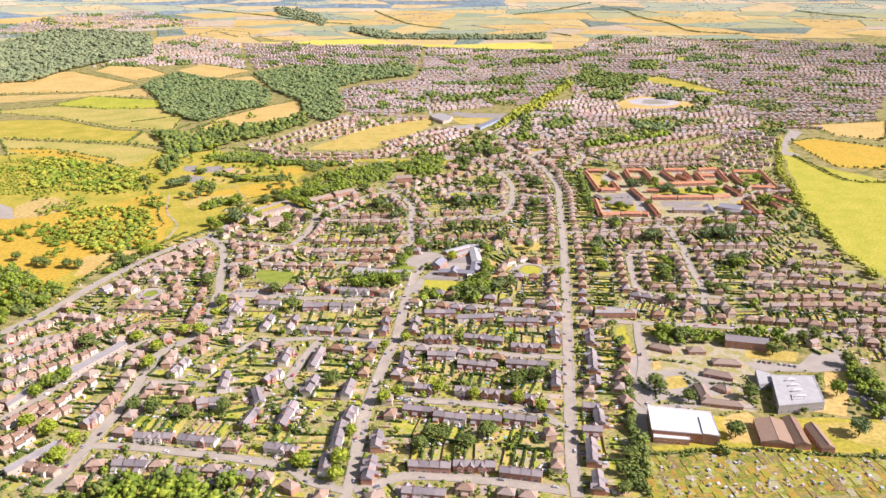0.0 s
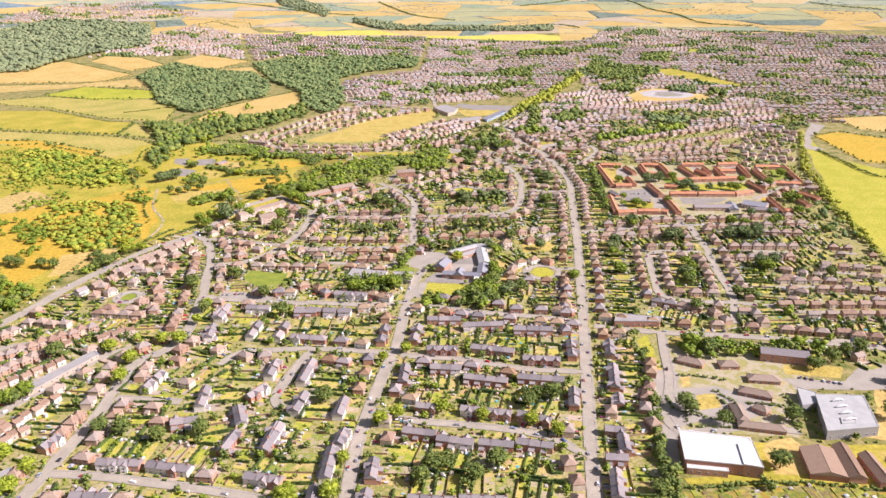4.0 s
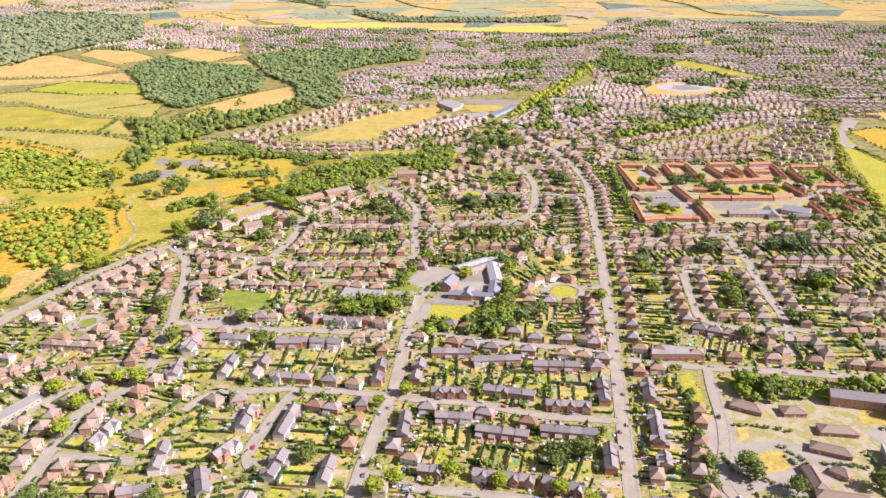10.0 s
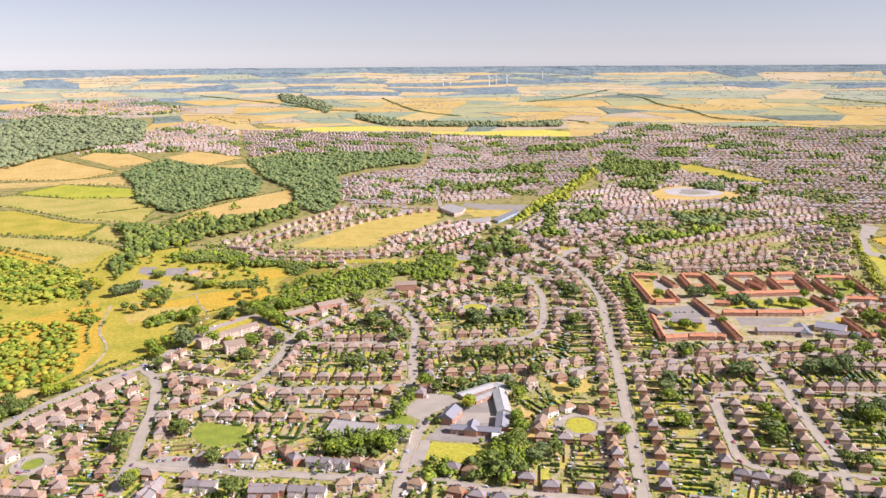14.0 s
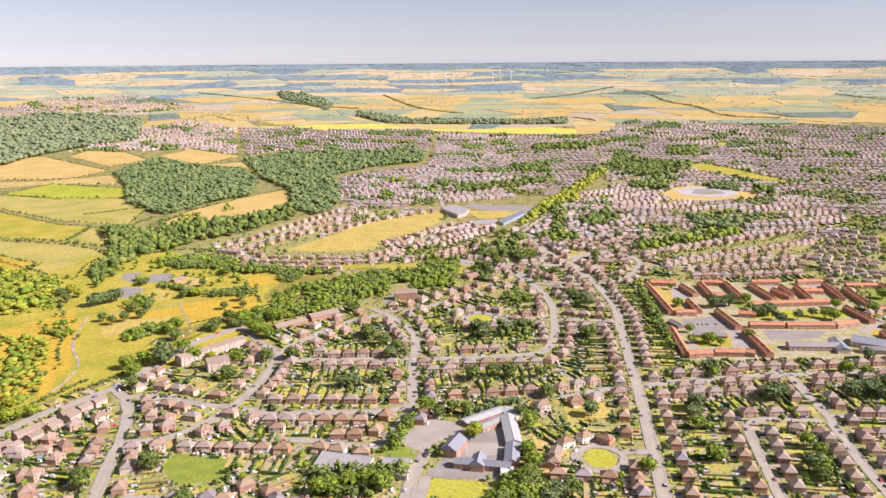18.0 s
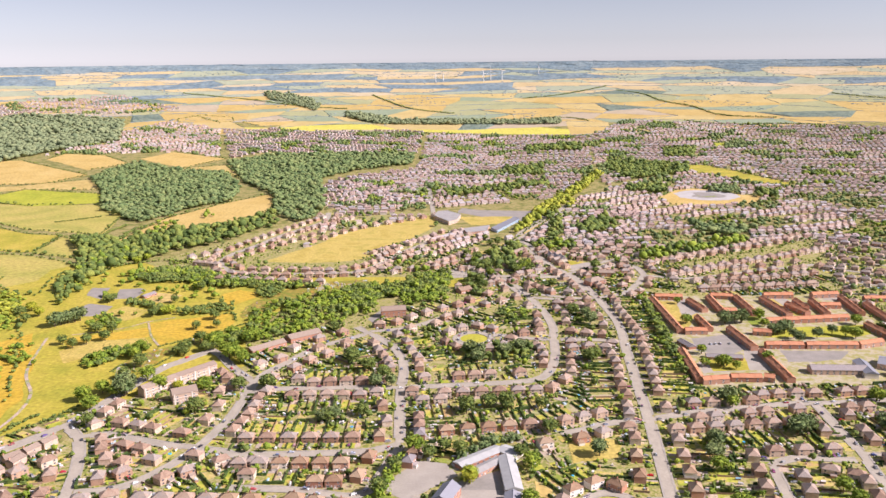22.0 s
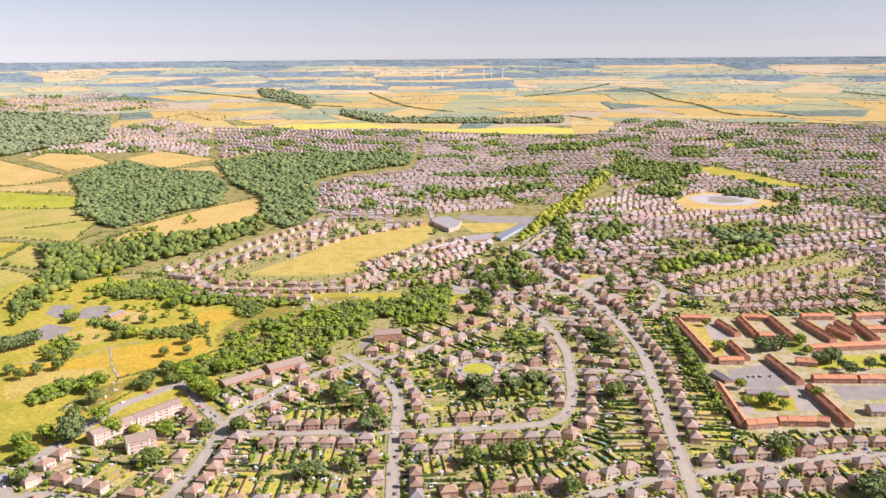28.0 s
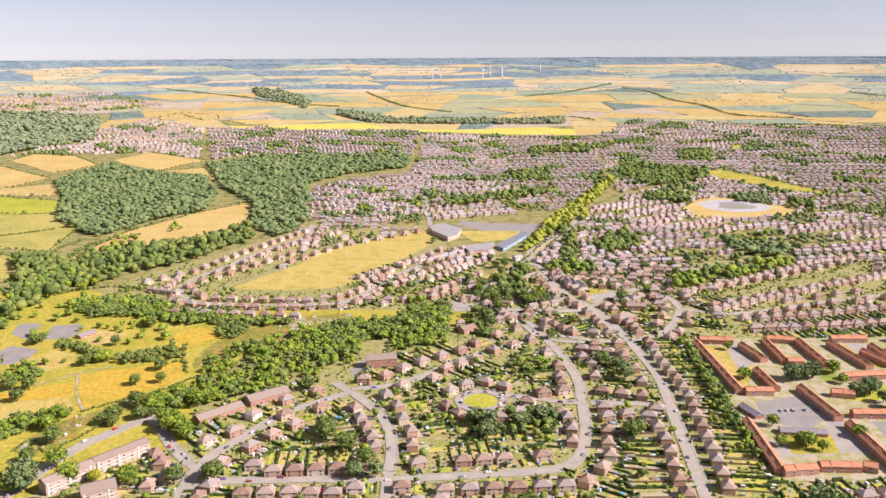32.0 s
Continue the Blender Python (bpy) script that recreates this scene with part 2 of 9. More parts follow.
M = {
    "ground": material("dry_grass_ground", [(0.10, 0.13, 0.03), (0.20, 0.19, 0.05), (0.33, 0.27, 0.11), (0.16, 0.18, 0.04)], 18, fine=2.5, bump=0.3),
    "asphalt": material("worn_asphalt", [(0.32, 0.282, 0.23), (0.41, 0.358, 0.29)], 14, 0.9, fine=1.5, grain=0.12),
    "paving": material("paving_slabs", [(0.30, 0.27, 0.23), (0.38, 0.34, 0.29)], 5, 0.9, fine=1.0, grain=0.09),
    "field_gold": material("ripe_barley", [(0.46, 0.32, 0.095), (0.54, 0.39, 0.14)], 60, fine=5),
    "field_tan": material("stubble", [(0.42, 0.305, 0.095), (0.50, 0.375, 0.14)], 40, fine=5),
    "field_green": material("meadow", [(0.29, 0.32, 0.028), (0.39, 0.38, 0.04)], 50, fine=5),
    "field_olive": material("grazed_pasture", [(0.27, 0.27, 0.055), (0.38, 0.33, 0.08), (0.44, 0.35, 0.10)], 70, fine=5),
    "field_straw": material("dry_pasture", [(0.28, 0.27, 0.03), (0.37, 0.315, 0.04), (0.45, 0.35, 0.06)], 40, fine=4),
    "field_ripe": material("ripening_meadow", [(0.44, 0.29, 0.026), (0.50, 0.33, 0.04), (0.38, 0.285, 0.03)], 35, fine=4),
    "field_pitch": material("parched_pitch", [(0.38, 0.29, 0.06), (0.48, 0.365, 0.10), (0.34, 0.285, 0.055)], 30, fine=3),
    "field_rape": material("flowering_rape", [(0.48, 0.44, 0.07), (0.56, 0.5, 0.1)], 50, fine=6),
    "field_sport": material("mown_sports_turf", [(0.33, 0.33, 0.03), (0.43, 0.385, 0.055)], 30, fine=3),
    "lawn": material("lawn_grass", [(0.16, 0.22, 0.03), (0.26, 0.29, 0.04)], 9, fine=1.5),
    "tarmac": material("playground_tarmac", [(0.24, 0.22, 0.195), (0.31, 0.28, 0.25)], 12, 0.9, fine=1.5, grain=0.09),
    "court": material("courtyard_paving_and_grass", [(0.40, 0.34, 0.245), (0.30, 0.28, 0.08), (0.42, 0.36, 0.27), (0.36, 0.31, 0.12)], 11, 0.92, fine=1.5, grain=0.15),
    "tarmac_pale": material("faded_car_park", [(0.31, 0.275, 0.235), (0.38, 0.34, 0.29)], 14, 0.9, fine=1.5, grain=0.09),
    "paved_ring": material("pale_concrete", [(0.38, 0.355, 0.34), (0.47, 0.445, 0.43)], 15, 0.9, fine=2, grain=0.09),
    "allotment": material("allotment_soil_and_grass", [(0.26, 0.25, 0.03), (0.16, 0.19, 0.026), (0.32, 0.22, 0.05), (0.22, 0.25, 0.03)], 9, fine=2),
    "brick": material("red_brick", [(0.33, 0.15, 0.098), (0.42, 0.21, 0.14), (0.50, 0.31, 0.225)], 3, 0.9, "object", fine=0.5, grain=0.18),
    "render": material("pale_render", [(0.66, 0.58, 0.50), (0.74, 0.68, 0.62)], 3, 0.9, "object", fine=0.6, grain=0.18),
    "buff": material("buff_brick", [(0.46, 0.32, 0.24), (0.56, 0.42, 0.33)], 3, 0.9, "object", fine=0.5, grain=0.18),
    "tile": material("clay_roof_tiles", [(0.22, 0.132, 0.08), (0.30, 0.192, 0.12), (0.37, 0.26, 0.17), (0.29, 0.213, 0.15)], 2.5, 0.8, "object", fine=0.5, bump=0.3, grain=0.22),
    "slate": material("grey_slate", [(0.19, 0.17, 0.175), (0.26, 0.23, 0.23), (0.34, 0.295, 0.28)], 2.5, 0.6, "object", fine=0.5, bump=0.3, grain=0.18),
    "redtile": material("orange_red_tiles", [(0.36, 0.13, 0.08), (0.44, 0.175, 0.11), (0.5, 0.23, 0.15)], 4, 0.8, "object", fine=0.5, bump=0.3, grain=0.18),
    "browntile": material("brown_concrete_tiles", [(0.25, 0.185, 0.145), (0.33, 0.255, 0.2)], 3, 0.85, "object", fine=0.5, bump=0.3, grain=0.18),
    "whiteroof": material("white_membrane_roof", [(0.55, 0.54, 0.53), (0.62, 0.61, 0.6)], 8, 0.75, fine=1, grain=0.09),
    "greyroof": material("grey_sheet_roof", [(0.29, 0.275, 0.265), (0.36, 0.34, 0.325)], 8, 0.8, fine=1, grain=0.09),
    "bluelead": material("blue_grey_slate", [(0.2, 0.205, 0.235), (0.28, 0.28, 0.31)], 3, 0.75, "object", fine=0.6, bump=0.2, grain=0.12),
    "palelead": material("pale_metal_roofing", [(0.36, 0.36, 0.355), (0.44, 0.44, 0.43)], 6, 0.75, fine=0.8, grain=0.08),
    "umber": material("umber_concrete_tiles", [(0.20, 0.125, 0.085), (0.27, 0.18, 0.125), (0.33, 0.23, 0.165)], 3, 0.85, "object", fine=0.5, bump=0.3, grain=0.18),
    "beds": material("allotment_beds", [(0.08, 0.12, 0.022), (0.27, 0.28, 0.03), (0.36, 0.21, 0.04), (0.12, 0.17, 0.028), (0.38, 0.30, 0.06), (0.18, 0.12, 0.07), (0.29, 0.31, 0.03), (0.36, 0.31, 0.25), (0.2, 0.18, 0.16)], 6, 0.95, "island", fine=0.9),
    "glass": material("window_glass", [(0.05, 0.06, 0.08), (0.09, 0.10, 0.12)], 2, 0.12),
    "blueglass": material("blue_glazing", [(0.28, 0.40, 0.52), (0.38, 0.49, 0.60)], 2, 0.15),
    "white": material("white_upvc", [(0.72, 0.70, 0.68), (0.80, 0.79, 0.77)], 2, 0.5, fine=0.5),
    "bark": material("bark", [(0.10, 0.07, 0.05), (0.17, 0.12, 0.08)], 0.8, 0.95, fine=0.3),
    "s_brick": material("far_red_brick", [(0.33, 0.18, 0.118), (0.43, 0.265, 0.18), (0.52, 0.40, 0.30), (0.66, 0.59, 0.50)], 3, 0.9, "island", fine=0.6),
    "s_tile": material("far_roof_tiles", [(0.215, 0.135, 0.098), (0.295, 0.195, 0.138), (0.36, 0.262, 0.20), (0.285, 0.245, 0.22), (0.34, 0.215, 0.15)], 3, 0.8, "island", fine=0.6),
    # hillside walls and roofs: town colours greyed and paled, haze painted into them
    "hazed_brick": material("hazed_hillside_walls", [(0.36, 0.22, 0.165), (0.47, 0.34, 0.28), (0.55, 0.46, 0.41), (0.64, 0.60, 0.56)], 3, 0.9, "island", fine=0.8),
    "hazed_tile": material("hazed_hillside_roofs", [(0.23, 0.165, 0.15), (0.325, 0.228, 0.195), (0.41, 0.30, 0.262), (0.315, 0.297, 0.305), (0.45, 0.38, 0.36)], 3, 0.8, "island", fine=0.8),
    "plots": material("garden_plots", [(0.17, 0.22, 0.028), (0.31, 0.34, 0.04), (0.45, 0.40, 0.07), (0.48, 0.36, 0.15), (0.20, 0.25, 0.032), (0.42, 0.33, 0.23), (0.34, 0.35, 0.045), (0.46, 0.30, 0.12), (0.40, 0.33, 0.26)], 7, 0.95, "island", fine=1.2),
    "drives": material("driveway_paving", [(0.42, 0.35, 0.30), (0.34, 0.28, 0.22), (0.50, 0.38, 0.29), (0.22, 0.26, 0.05), (0.40, 0.36, 0.33)], 5, 0.9, "island", fine=1.0),
    "hedge": material("hedge_leaves", [(0.025, 0.05, 0.016), (0.06, 0.10, 0.022), (0.13, 0.165, 0.032)], 2, 0.9, "island", fine=0.6, bump=0.6, grain=0.45),
    "fence": material("timber_fence", [(0.20, 0.13, 0.08), (0.34, 0.24, 0.16)], 2, 0.9, "island", fine=0.4),
    "bright": material("sunlit_broadleaf", [(0.08, 0.14, 0.016), (0.165, 0.23, 0.022), (0.30, 0.35, 0.036)], 14, 0.8, "island", fine=0.9, bump=0.8, grain=0.42),
    "lime": material("lime_leaves", [(0.16, 0.22, 0.018), (0.26, 0.315, 0.026), (0.375, 0.41, 0.04)], 4, 0.8, "island", fine=0.7, bump=0.8, grain=0.45),
    "dark": material("dark_broadleaf", [(0.07, 0.12, 0.045), (0.14, 0.19, 0.066), (0.245, 0.275, 0.10)], 26, 0.85, "island", fine=1.6, bump=0.8, spread=0.7, grain=0.45),
    "mixed": material("mixed_broadleaf", [(0.06, 0.10, 0.026), (0.13, 0.175, 0.038), (0.24, 0.265, 0.052)], 14, 0.85, "island", fine=1.1, bump=0.8, grain=0.42),
    "scrub": material("yellow_green_scrub", [(0.16, 0.205, 0.024), (0.27, 0.295, 0.032), (0.40, 0.38, 0.046)], 22, 0.85, "island", fine=1.2, bump=0.8, grain=0.42),
    # woodland green lifted towards grey, with haze worked into the leaf colour
    "hazy": material("hazed_hillside_wood", [(0.115, 0.155, 0.085), (0.185, 0.22, 0.11), (0.26, 0.28, 0.14)], 40, 0.9, "island", fine=2.5, spread=0.6, grain=0.35),
    "yellow": material("golden_leaved_tree", [(0.20, 0.24, 0.02), (0.30, 0.31, 0.025), (0.40, 0.37, 0.03)], 4, 0.85, "island", fine=0.9, bump=0.8),
    # distance haze is painted here: blue-grey far woods, less blue on nearer copses
    "hazed_wood": material("hazed_woodland", [(0.115, 0.17, 0.205), (0.165, 0.22, 0.24), (0.22, 0.265, 0.265)], 45, 0.9, "island", fine=14, spread=0.3),
    "copse": material("hazed_copse_canopy", [(0.10, 0.145, 0.12), (0.15, 0.19, 0.145), (0.20, 0.235, 0.175)], 30, 0.9, fine=10),
    "town": material("garden_ground", [(0.13, 0.16, 0.03), (0.26, 0.25, 0.05), (0.40, 0.32, 0.17), (0.19, 0.215, 0.035), (0.36, 0.30, 0.12), (0.30, 0.25, 0.14)], 7, fine=1.4),
    "clutter": material("garden_sheds_and_covers", [(0.26, 0.17, 0.11), (0.60, 0.56, 0.52), (0.36, 0.34, 0.33), (0.74, 0.72, 0.70), (0.22, 0.15, 0.10), (0.48, 0.40, 0.32), (0.34, 0.20, 0.13), (0.66, 0.64, 0.62), (0.06, 0.34, 0.50)], 3, 0.8, "island", fine=0.4, spread=1.25),
    "pool": material("blue_vinyl_pools", [(0.03, 0.30, 0.55), (0.10, 0.45, 0.62)], 3, 0.4, "island"),
    "stockpaint": material("parked_car_paint", [(0.72, 0.72, 0.72), (0.03, 0.03, 0.04), (0.40, 0.41, 0.43), (0.5, 0.03, 0.03), (0.06, 0.12, 0.30), (0.75, 0.75, 0.74), (0.10, 0.10, 0.11), (0.5, 0.5, 0.52)], 50, 0.3, "island", spread=1.3),
    "courttile": material("courtyard_red_tiles", [(0.36, 0.135, 0.07), (0.46, 0.19, 0.10), (0.53, 0.245, 0.135), (0.43, 0.20, 0.12)], 5, 0.8, "island", fine=0.6, bump=0.3, grain=0.22),
    "carpaint": material("car_paint", [(0.70, 0.70, 0.70), (0.03, 0.03, 0.04), (0.40, 0.41, 0.43), (0.45, 0.03, 0.03), (0.06, 0.12, 0.30), (0.75, 0.75, 0.74), (0.12, 0.12, 0.13)], 50, 0.3, "object", spread=1.3),
    "tyre": material("tyre_rubber", [(0.02, 0.02, 0.02), (0.035, 0.035, 0.035)], 1, 0.9),
}

rng = np.random.default_rng(7)


# ---- mesh helpers ----
class Geo:
    """Gathers faces of many pieces into one mesh."""
    def __init__(self, *mats):
        self.v, self.f, self.m, self.mats = [], [], [], [M[k] for k in mats]

    def face(self, pts, mi=0):
        k = len(self.v)
        self.v.extend(pts)
        self.f.append(tuple(range(k, k + len(pts))))
        self.m.append(mi)

    def solid(self, verts, faces, mi=0):
        k = len(self.v)
        self.v.extend(verts)
        for fc in faces:
            self.f.append(tuple(k + i for i in fc))
            self.m.append(mi)

    def box(self, x0, x1, y0, y1, z0, z1, mi=0, at=None):
        vs = [(x, y, z) for z in (z0, z1) for x, y in ((x0, y0), (x1, y0), (x1, y1), (x0, y1))]
        if at:
            vs = [at(p) for p in vs]
        self.solid(vs, ((0, 1, 5, 4), (1, 2, 6, 5), (2, 3, 7, 6), (3, 0, 4, 7), (4, 5, 6, 7), (3, 2, 1, 0)), mi)

    def mesh(self, name):
        me = bpy.data.meshes.new(name)
        me.from_pydata(self.v, [], self.f)
        for mt in self.mats:
            me.materials.append(mt)
        if len(self.mats) > 1:
            me.polygons.foreach_set("material_index", self.m)
        me.update()
        return me


def part(name, geo, parent=None, label=""):
    ob = new(name, geo.mesh(name) if isinstance(geo, Geo) else geo)
    if parent:
        ob.parent = parent
    return tagged(ob, label)


def placed(x, y, z, rot):
    c, s = math.cos(rot), math.sin(rot)
    return lambda p: (x + p[0] * c - p[1] * s, y + p[0] * s + p[1] * c, z + p[2])


# ---- the lie of the land: level town, then slopes that climb to the skyline ----
def height(x, y):
    u = min(max((math.hypot(x, y - 250) - 1500) / 3150, 0), 1.0)
    return 268 * u ** 3.8


CELL, X0, Y0, NX, NY = 4.0, -1700.0, 150.0, 1150, 880
used = np.zeros((NX, NY), np.uint8)               # 1 road, 2 house, 3 field or yard, 4 trees
gx, gy = X0 + (np.arange(NX) + 0.5) * CELL, Y0 + (np.arange(NY) + 0.5) * CELL


def inside(poly, xs, ys):
    hit = np.zeros(np.broadcast(xs, ys).shape, bool)
    for (ax, ay), (bx, by) in zip(poly, poly[1:] + poly[:1]):
        if ay != by:
            hit ^= ((ay > ys) != (by > ys)) & (xs < (bx - ax) * (ys - ay) / (by - ay) + ax)
    return hit


def mark(poly, code):
    p = np.array(poly)
    i0, j0 = np.floor((p.min(0) - (X0, Y0)) / CELL).astype(int).clip(0, (NX - 1, NY - 1))
    i1, j1 = np.ceil((p.max(0) - (X0, Y0)) / CELL).astype(int).clip(1, (NX, NY))
    if i1 > i0 and j1 > j0:
        sub = used[i0:i1, j0:j1]
        sub[inside(poly, gx[i0:i1, None], gy[None, j0:j1])] = code


def taken(x, y):
    i, j = int((x - X0) / CELL), int((y - Y0) / CELL)
    return int(used[i, j]) if 0 <= i < NX and 0 <= j < NY else 0


# ground: one sheet of rings out to the skyline
radii = np.concatenate([np.arange(0, 1500, 150), np.arange(1500, 4651, 30)])
spokes = 240
gv, gf = [(0.0, 250.0, 0.0)], []
for r in radii[1:]:
    for a in range(spokes):
        x, y = r * math.cos(2 * math.pi * a / spokes), 250 + r * math.sin(2 * math.pi * a / spokes)
        gv.append((x, y, height(x, y)))
for a in range(spokes):
    gf.append((0, 1 + a, 1 + (a + 1) % spokes))
for k in range(len(radii) - 2):
    o = 1 + k * spokes
    for a in range(spokes):
        b = (a + 1) % spokes
        gf.append((o + a, o + spokes + a, o + spokes + b, o + b))
me = bpy.data.meshes.new("ground")
me.from_pydata(gv, [], gf)
me.materials.append(M["ground"])
me.materials.append(M["hazed_wood"])                # woods close the skyline, their green blued for haze
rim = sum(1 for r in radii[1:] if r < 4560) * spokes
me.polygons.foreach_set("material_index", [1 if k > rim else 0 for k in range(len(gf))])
tagged(new("ground", me), "dry summer grassland under and around the town", "ground", kind="structure")

AREA_WORDS = {
    "field_gold": ("field", "golden ripe barley field bounded by hedges"), "field_tan": ("field", "pale tan stubble field by the woods"),
    "field_green": ("field", "bright green meadow between hedgerows"), "field_olive": ("field", "olive green pasture with dry patches"),
    "field_straw": ("field", "dry straw-coloured grassland in the park"), "field_ripe": ("field", "orange-yellow meadow of tall dry grass"),
    "field_pitch": ("pitch", "parched yellow playing field of mown grass"), "field_rape": ("field", "bright yellow flowering rape field"),
    "field_sport": ("field", "yellow-green mown sports turf"), "lawn": ("lawn", "green lawn among the houses"),
    "tarmac": ("yard", "grey tarmac yard and car park"), "tarmac_pale": ("yard", "pale faded tarmac yard"), "court": ("yard", "worn paving and dry grass between the buildings"),
    "paved_ring": ("yard", "pale round concrete foundation ring"), "town": ("gardens", "mottled garden ground under the town"), "allotment": ("allotments", "patchy soil and grass of the allotment gardens"),
}
layer, EDGES, TOWN = [0.03], [], []


def drape(bm, step):
    p = np.array([v.co[:2] for v in bm.verts])
    for ax in (0, 1):
        lo, hi = p[:, ax].min(), p[:, ax].max()
        for c in np.arange(math.ceil(lo / step) * step, hi, step):
            no = (1, 0, 0) if ax == 0 else (0, 1, 0)
            bmesh.ops.bisect_plane(bm, geom=bm.verts[:] + bm.edges[:] + bm.faces[:], plane_co=(c, c, 0), plane_no=no)


def wobble(poly, amp):
    """The outline with extra, slightly uneven points, as field edges have."""
    out = []
    for (ax, ay), (bx, by) in zip(poly, poly[1:] + poly[:1]):
        out.append((ax, ay))
        d = math.hypot(bx - ax, by - ay)
        for k in range(1, int(d // (amp * 12)) + 1):
            t = k / (int(d // (amp * 12)) + 1)
            o = amp * rng.uniform(-1, 1)
            out.append((ax + (bx - ax) * t - (by - ay) / d * o, ay + (by - ay) * t + (bx - ax) / d * o))
    return out


def area(kind, *poly):
    poly = list(poly)
    far = max(math.hypot(x, y - 250) for x, y in poly) > 1480
    poly2 = wobble(poly, 3.0 if far else 1.2)
    layer[0] += 0.0019
    bm = bmesh.new()
    bm.faces.new([bm.verts.new((x, y, 0)) for x, y in poly2])
    if far:
        drape(bm, 60)
    lift = layer[0] - 0.01 if kind == "town" else layer[0] + (0.25 if np.mean([math.hypot(x, y - 250) for x, y in poly]) > 2000 else 0)
    for v in bm.verts:
        v.co.z = height(v.co.x, v.co.y) + lift
    bmesh.ops.recalc_face_normals(bm, faces=bm.faces)
    if sum(f.normal.z for f in bm.faces) < 0:
        bmesh.ops.reverse_faces(bm, faces=bm.faces)
    cat, words = AREA_WORDS[kind]
    me = bpy.data.meshes.new(cat)
    bm.to_mesh(me)
    bm.free()
    me.materials.append(M[kind])
    if kind != "town":
        mark(poly, 3)
    else:
        TOWN.append(poly)
    if kind.startswith("field") and far and kind not in ("field_pitch", "field_sport", "field_rape"):
        EDGES.append(poly)
    return tagged(new(cat, me), words, cat, kind="structure")


# ---- roads with kerbs and footways ----
ROADS, road_pts = [], []


def smooth(pts, step=8.0):
    """Points along a rounded line through the given ones."""
    p = [np.array(q, float) for q in pts]
    p = [2 * p[0] - p[1]] + p + [2 * p[-1] - p[-2]]
    out = []
    for a, b, c, d in zip(p, p[1:], p[2:], p[3:]):
        n = max(1, int(np.linalg.norm(c - b) / step))
        for k in range(n):
            t = k / n
            out.append(0.5 * (2 * b + (c - a) * t + (2 * a - 5 * b + 4 * c - d) * t * t + (3 * b - a - 3 * c + d) * t ** 3))
    return np.array(out + [p[-2]])


def road(name, width, *pts):
    ROADS.append((name, width, smooth(pts)))


def ring_road(x, y, rx, ry):
    ROADS.append(("road", 5.0, np.array([(x + rx * math.cos(a), y + ry * math.sin(a)) for a in np.linspace(0, 2 * math.pi, 25)])))


def near_road(x, y):
    """Distance to the nearest road's middle and that point."""
    d = np.hypot(ROAD_XY[:, 0] - x, ROAD_XY[:, 1] - y)
    k = int(d.argmin())
    return d[k], ROAD_XY[k]


# ---- houses ----
def hip_roof(g, w, d, z, rise, over=0.35, inset=None, mi=0, at=None, x=0.0):
    a, b = w / 2 + over, d / 2 + over
    i = (b if inset is None else inset)
    vs = [(x - a, -b, z), (x + a, -b, z), (x + a, b, z), (x - a, b, z), (x - a + i, 0, z + rise), (x + a - i, 0, z + rise),
          (x - a, -b, z - 0.2), (x + a, -b, z - 0.2), (x + a, b, z - 0.2), (x - a, b, z - 0.2)]
    fs = [(0, 1, 5, 4), (1, 2, 5), (2, 3, 4, 5), (3, 0, 4), (6, 7, 1, 0), (7, 8, 2, 1), (8, 9, 3, 2), (9, 6, 0, 3), (9, 8, 7, 6)]
    g.solid([at(p) for p in vs] if at else vs, fs, mi)
    if not at:                                    # ridge and hip caps, standing a little proud
        caps = [(4, 5)] + ([(0, 4), (3, 4), (1, 5), (2, 5)] if i > 0 else [])
        for p, q in caps:
            p, q = Vector(vs[p]), Vector(vs[q])
            e = (q - p).cross(Vector((0, 0, 1))).normalized() * 0.16
            up = Vector((0, 0, 0.14))
            g.solid([tuple(c) for c in (p - e, p + e, q + e, q - e, p - e * 0.5 + up, p + e * 0.5 + up, q + e * 0.5 + up, q - e * 0.5 + up)],
                    ((0, 3, 7, 4), (1, 5, 6, 2), (4, 7, 6, 5)), mi)


def wall_box(g, w, d, h, mi=0, at=None, x=0.0, gable=0.0):
    a, b = w / 2, d / 2
    vs = [(x - a, -b, 0), (x + a, -b, 0), (x + a, b, 0), (x - a, b, 0), (x - a, -b, h), (x + a, -b, h), (x + a, b, h), (x - a, b, h)]
    fs = [(0, 1, 5, 4), (2, 3, 7, 6)]
    if gable:
        vs += [(x - a, 0, h + gable), (x + a, 0, h + gable)]
        fs += [(1, 2, 6, 9, 5), (3, 0, 4, 8, 7)]
    else:
        fs += [(1, 2, 6, 5), (3, 0, 4, 7)]
    g.solid([at(p) for p in vs] if at else vs, fs, mi)


def window_mesh(w, h, glass="glass"):
    g = Geo("white", glass)
    g.box(-w / 2, w / 2, -0.08, 0, -h / 2, h / 2, 0)
    for x0, x1 in ((-w / 2 + 0.1, -0.05), (0.05, w / 2 - 0.1)):
        g.face([(x0, -0.1, -h / 2 + 0.1), (x1, -0.1, -h / 2 + 0.1), (x1, -0.1, h / 2 - 0.1), (x0, -0.1, h / 2 - 0.1)], 1)
    return g.mesh("window")


WIN, WIDE = window_mesh(1.3, 1.2), window_mesh(2.0, 1.4)
gd = Geo("white", "glass")
gd.box(-0.5, 0.5, -0.08, 0, 0, 2.05, 0)
gd.face([(-0.3, -0.1, 1.2), (0.3, -0.1, 1.2), (0.3, -0.1, 1.9), (-0.3, -0.1, 1.9)], 1)
DOOR = gd.mesh("door")


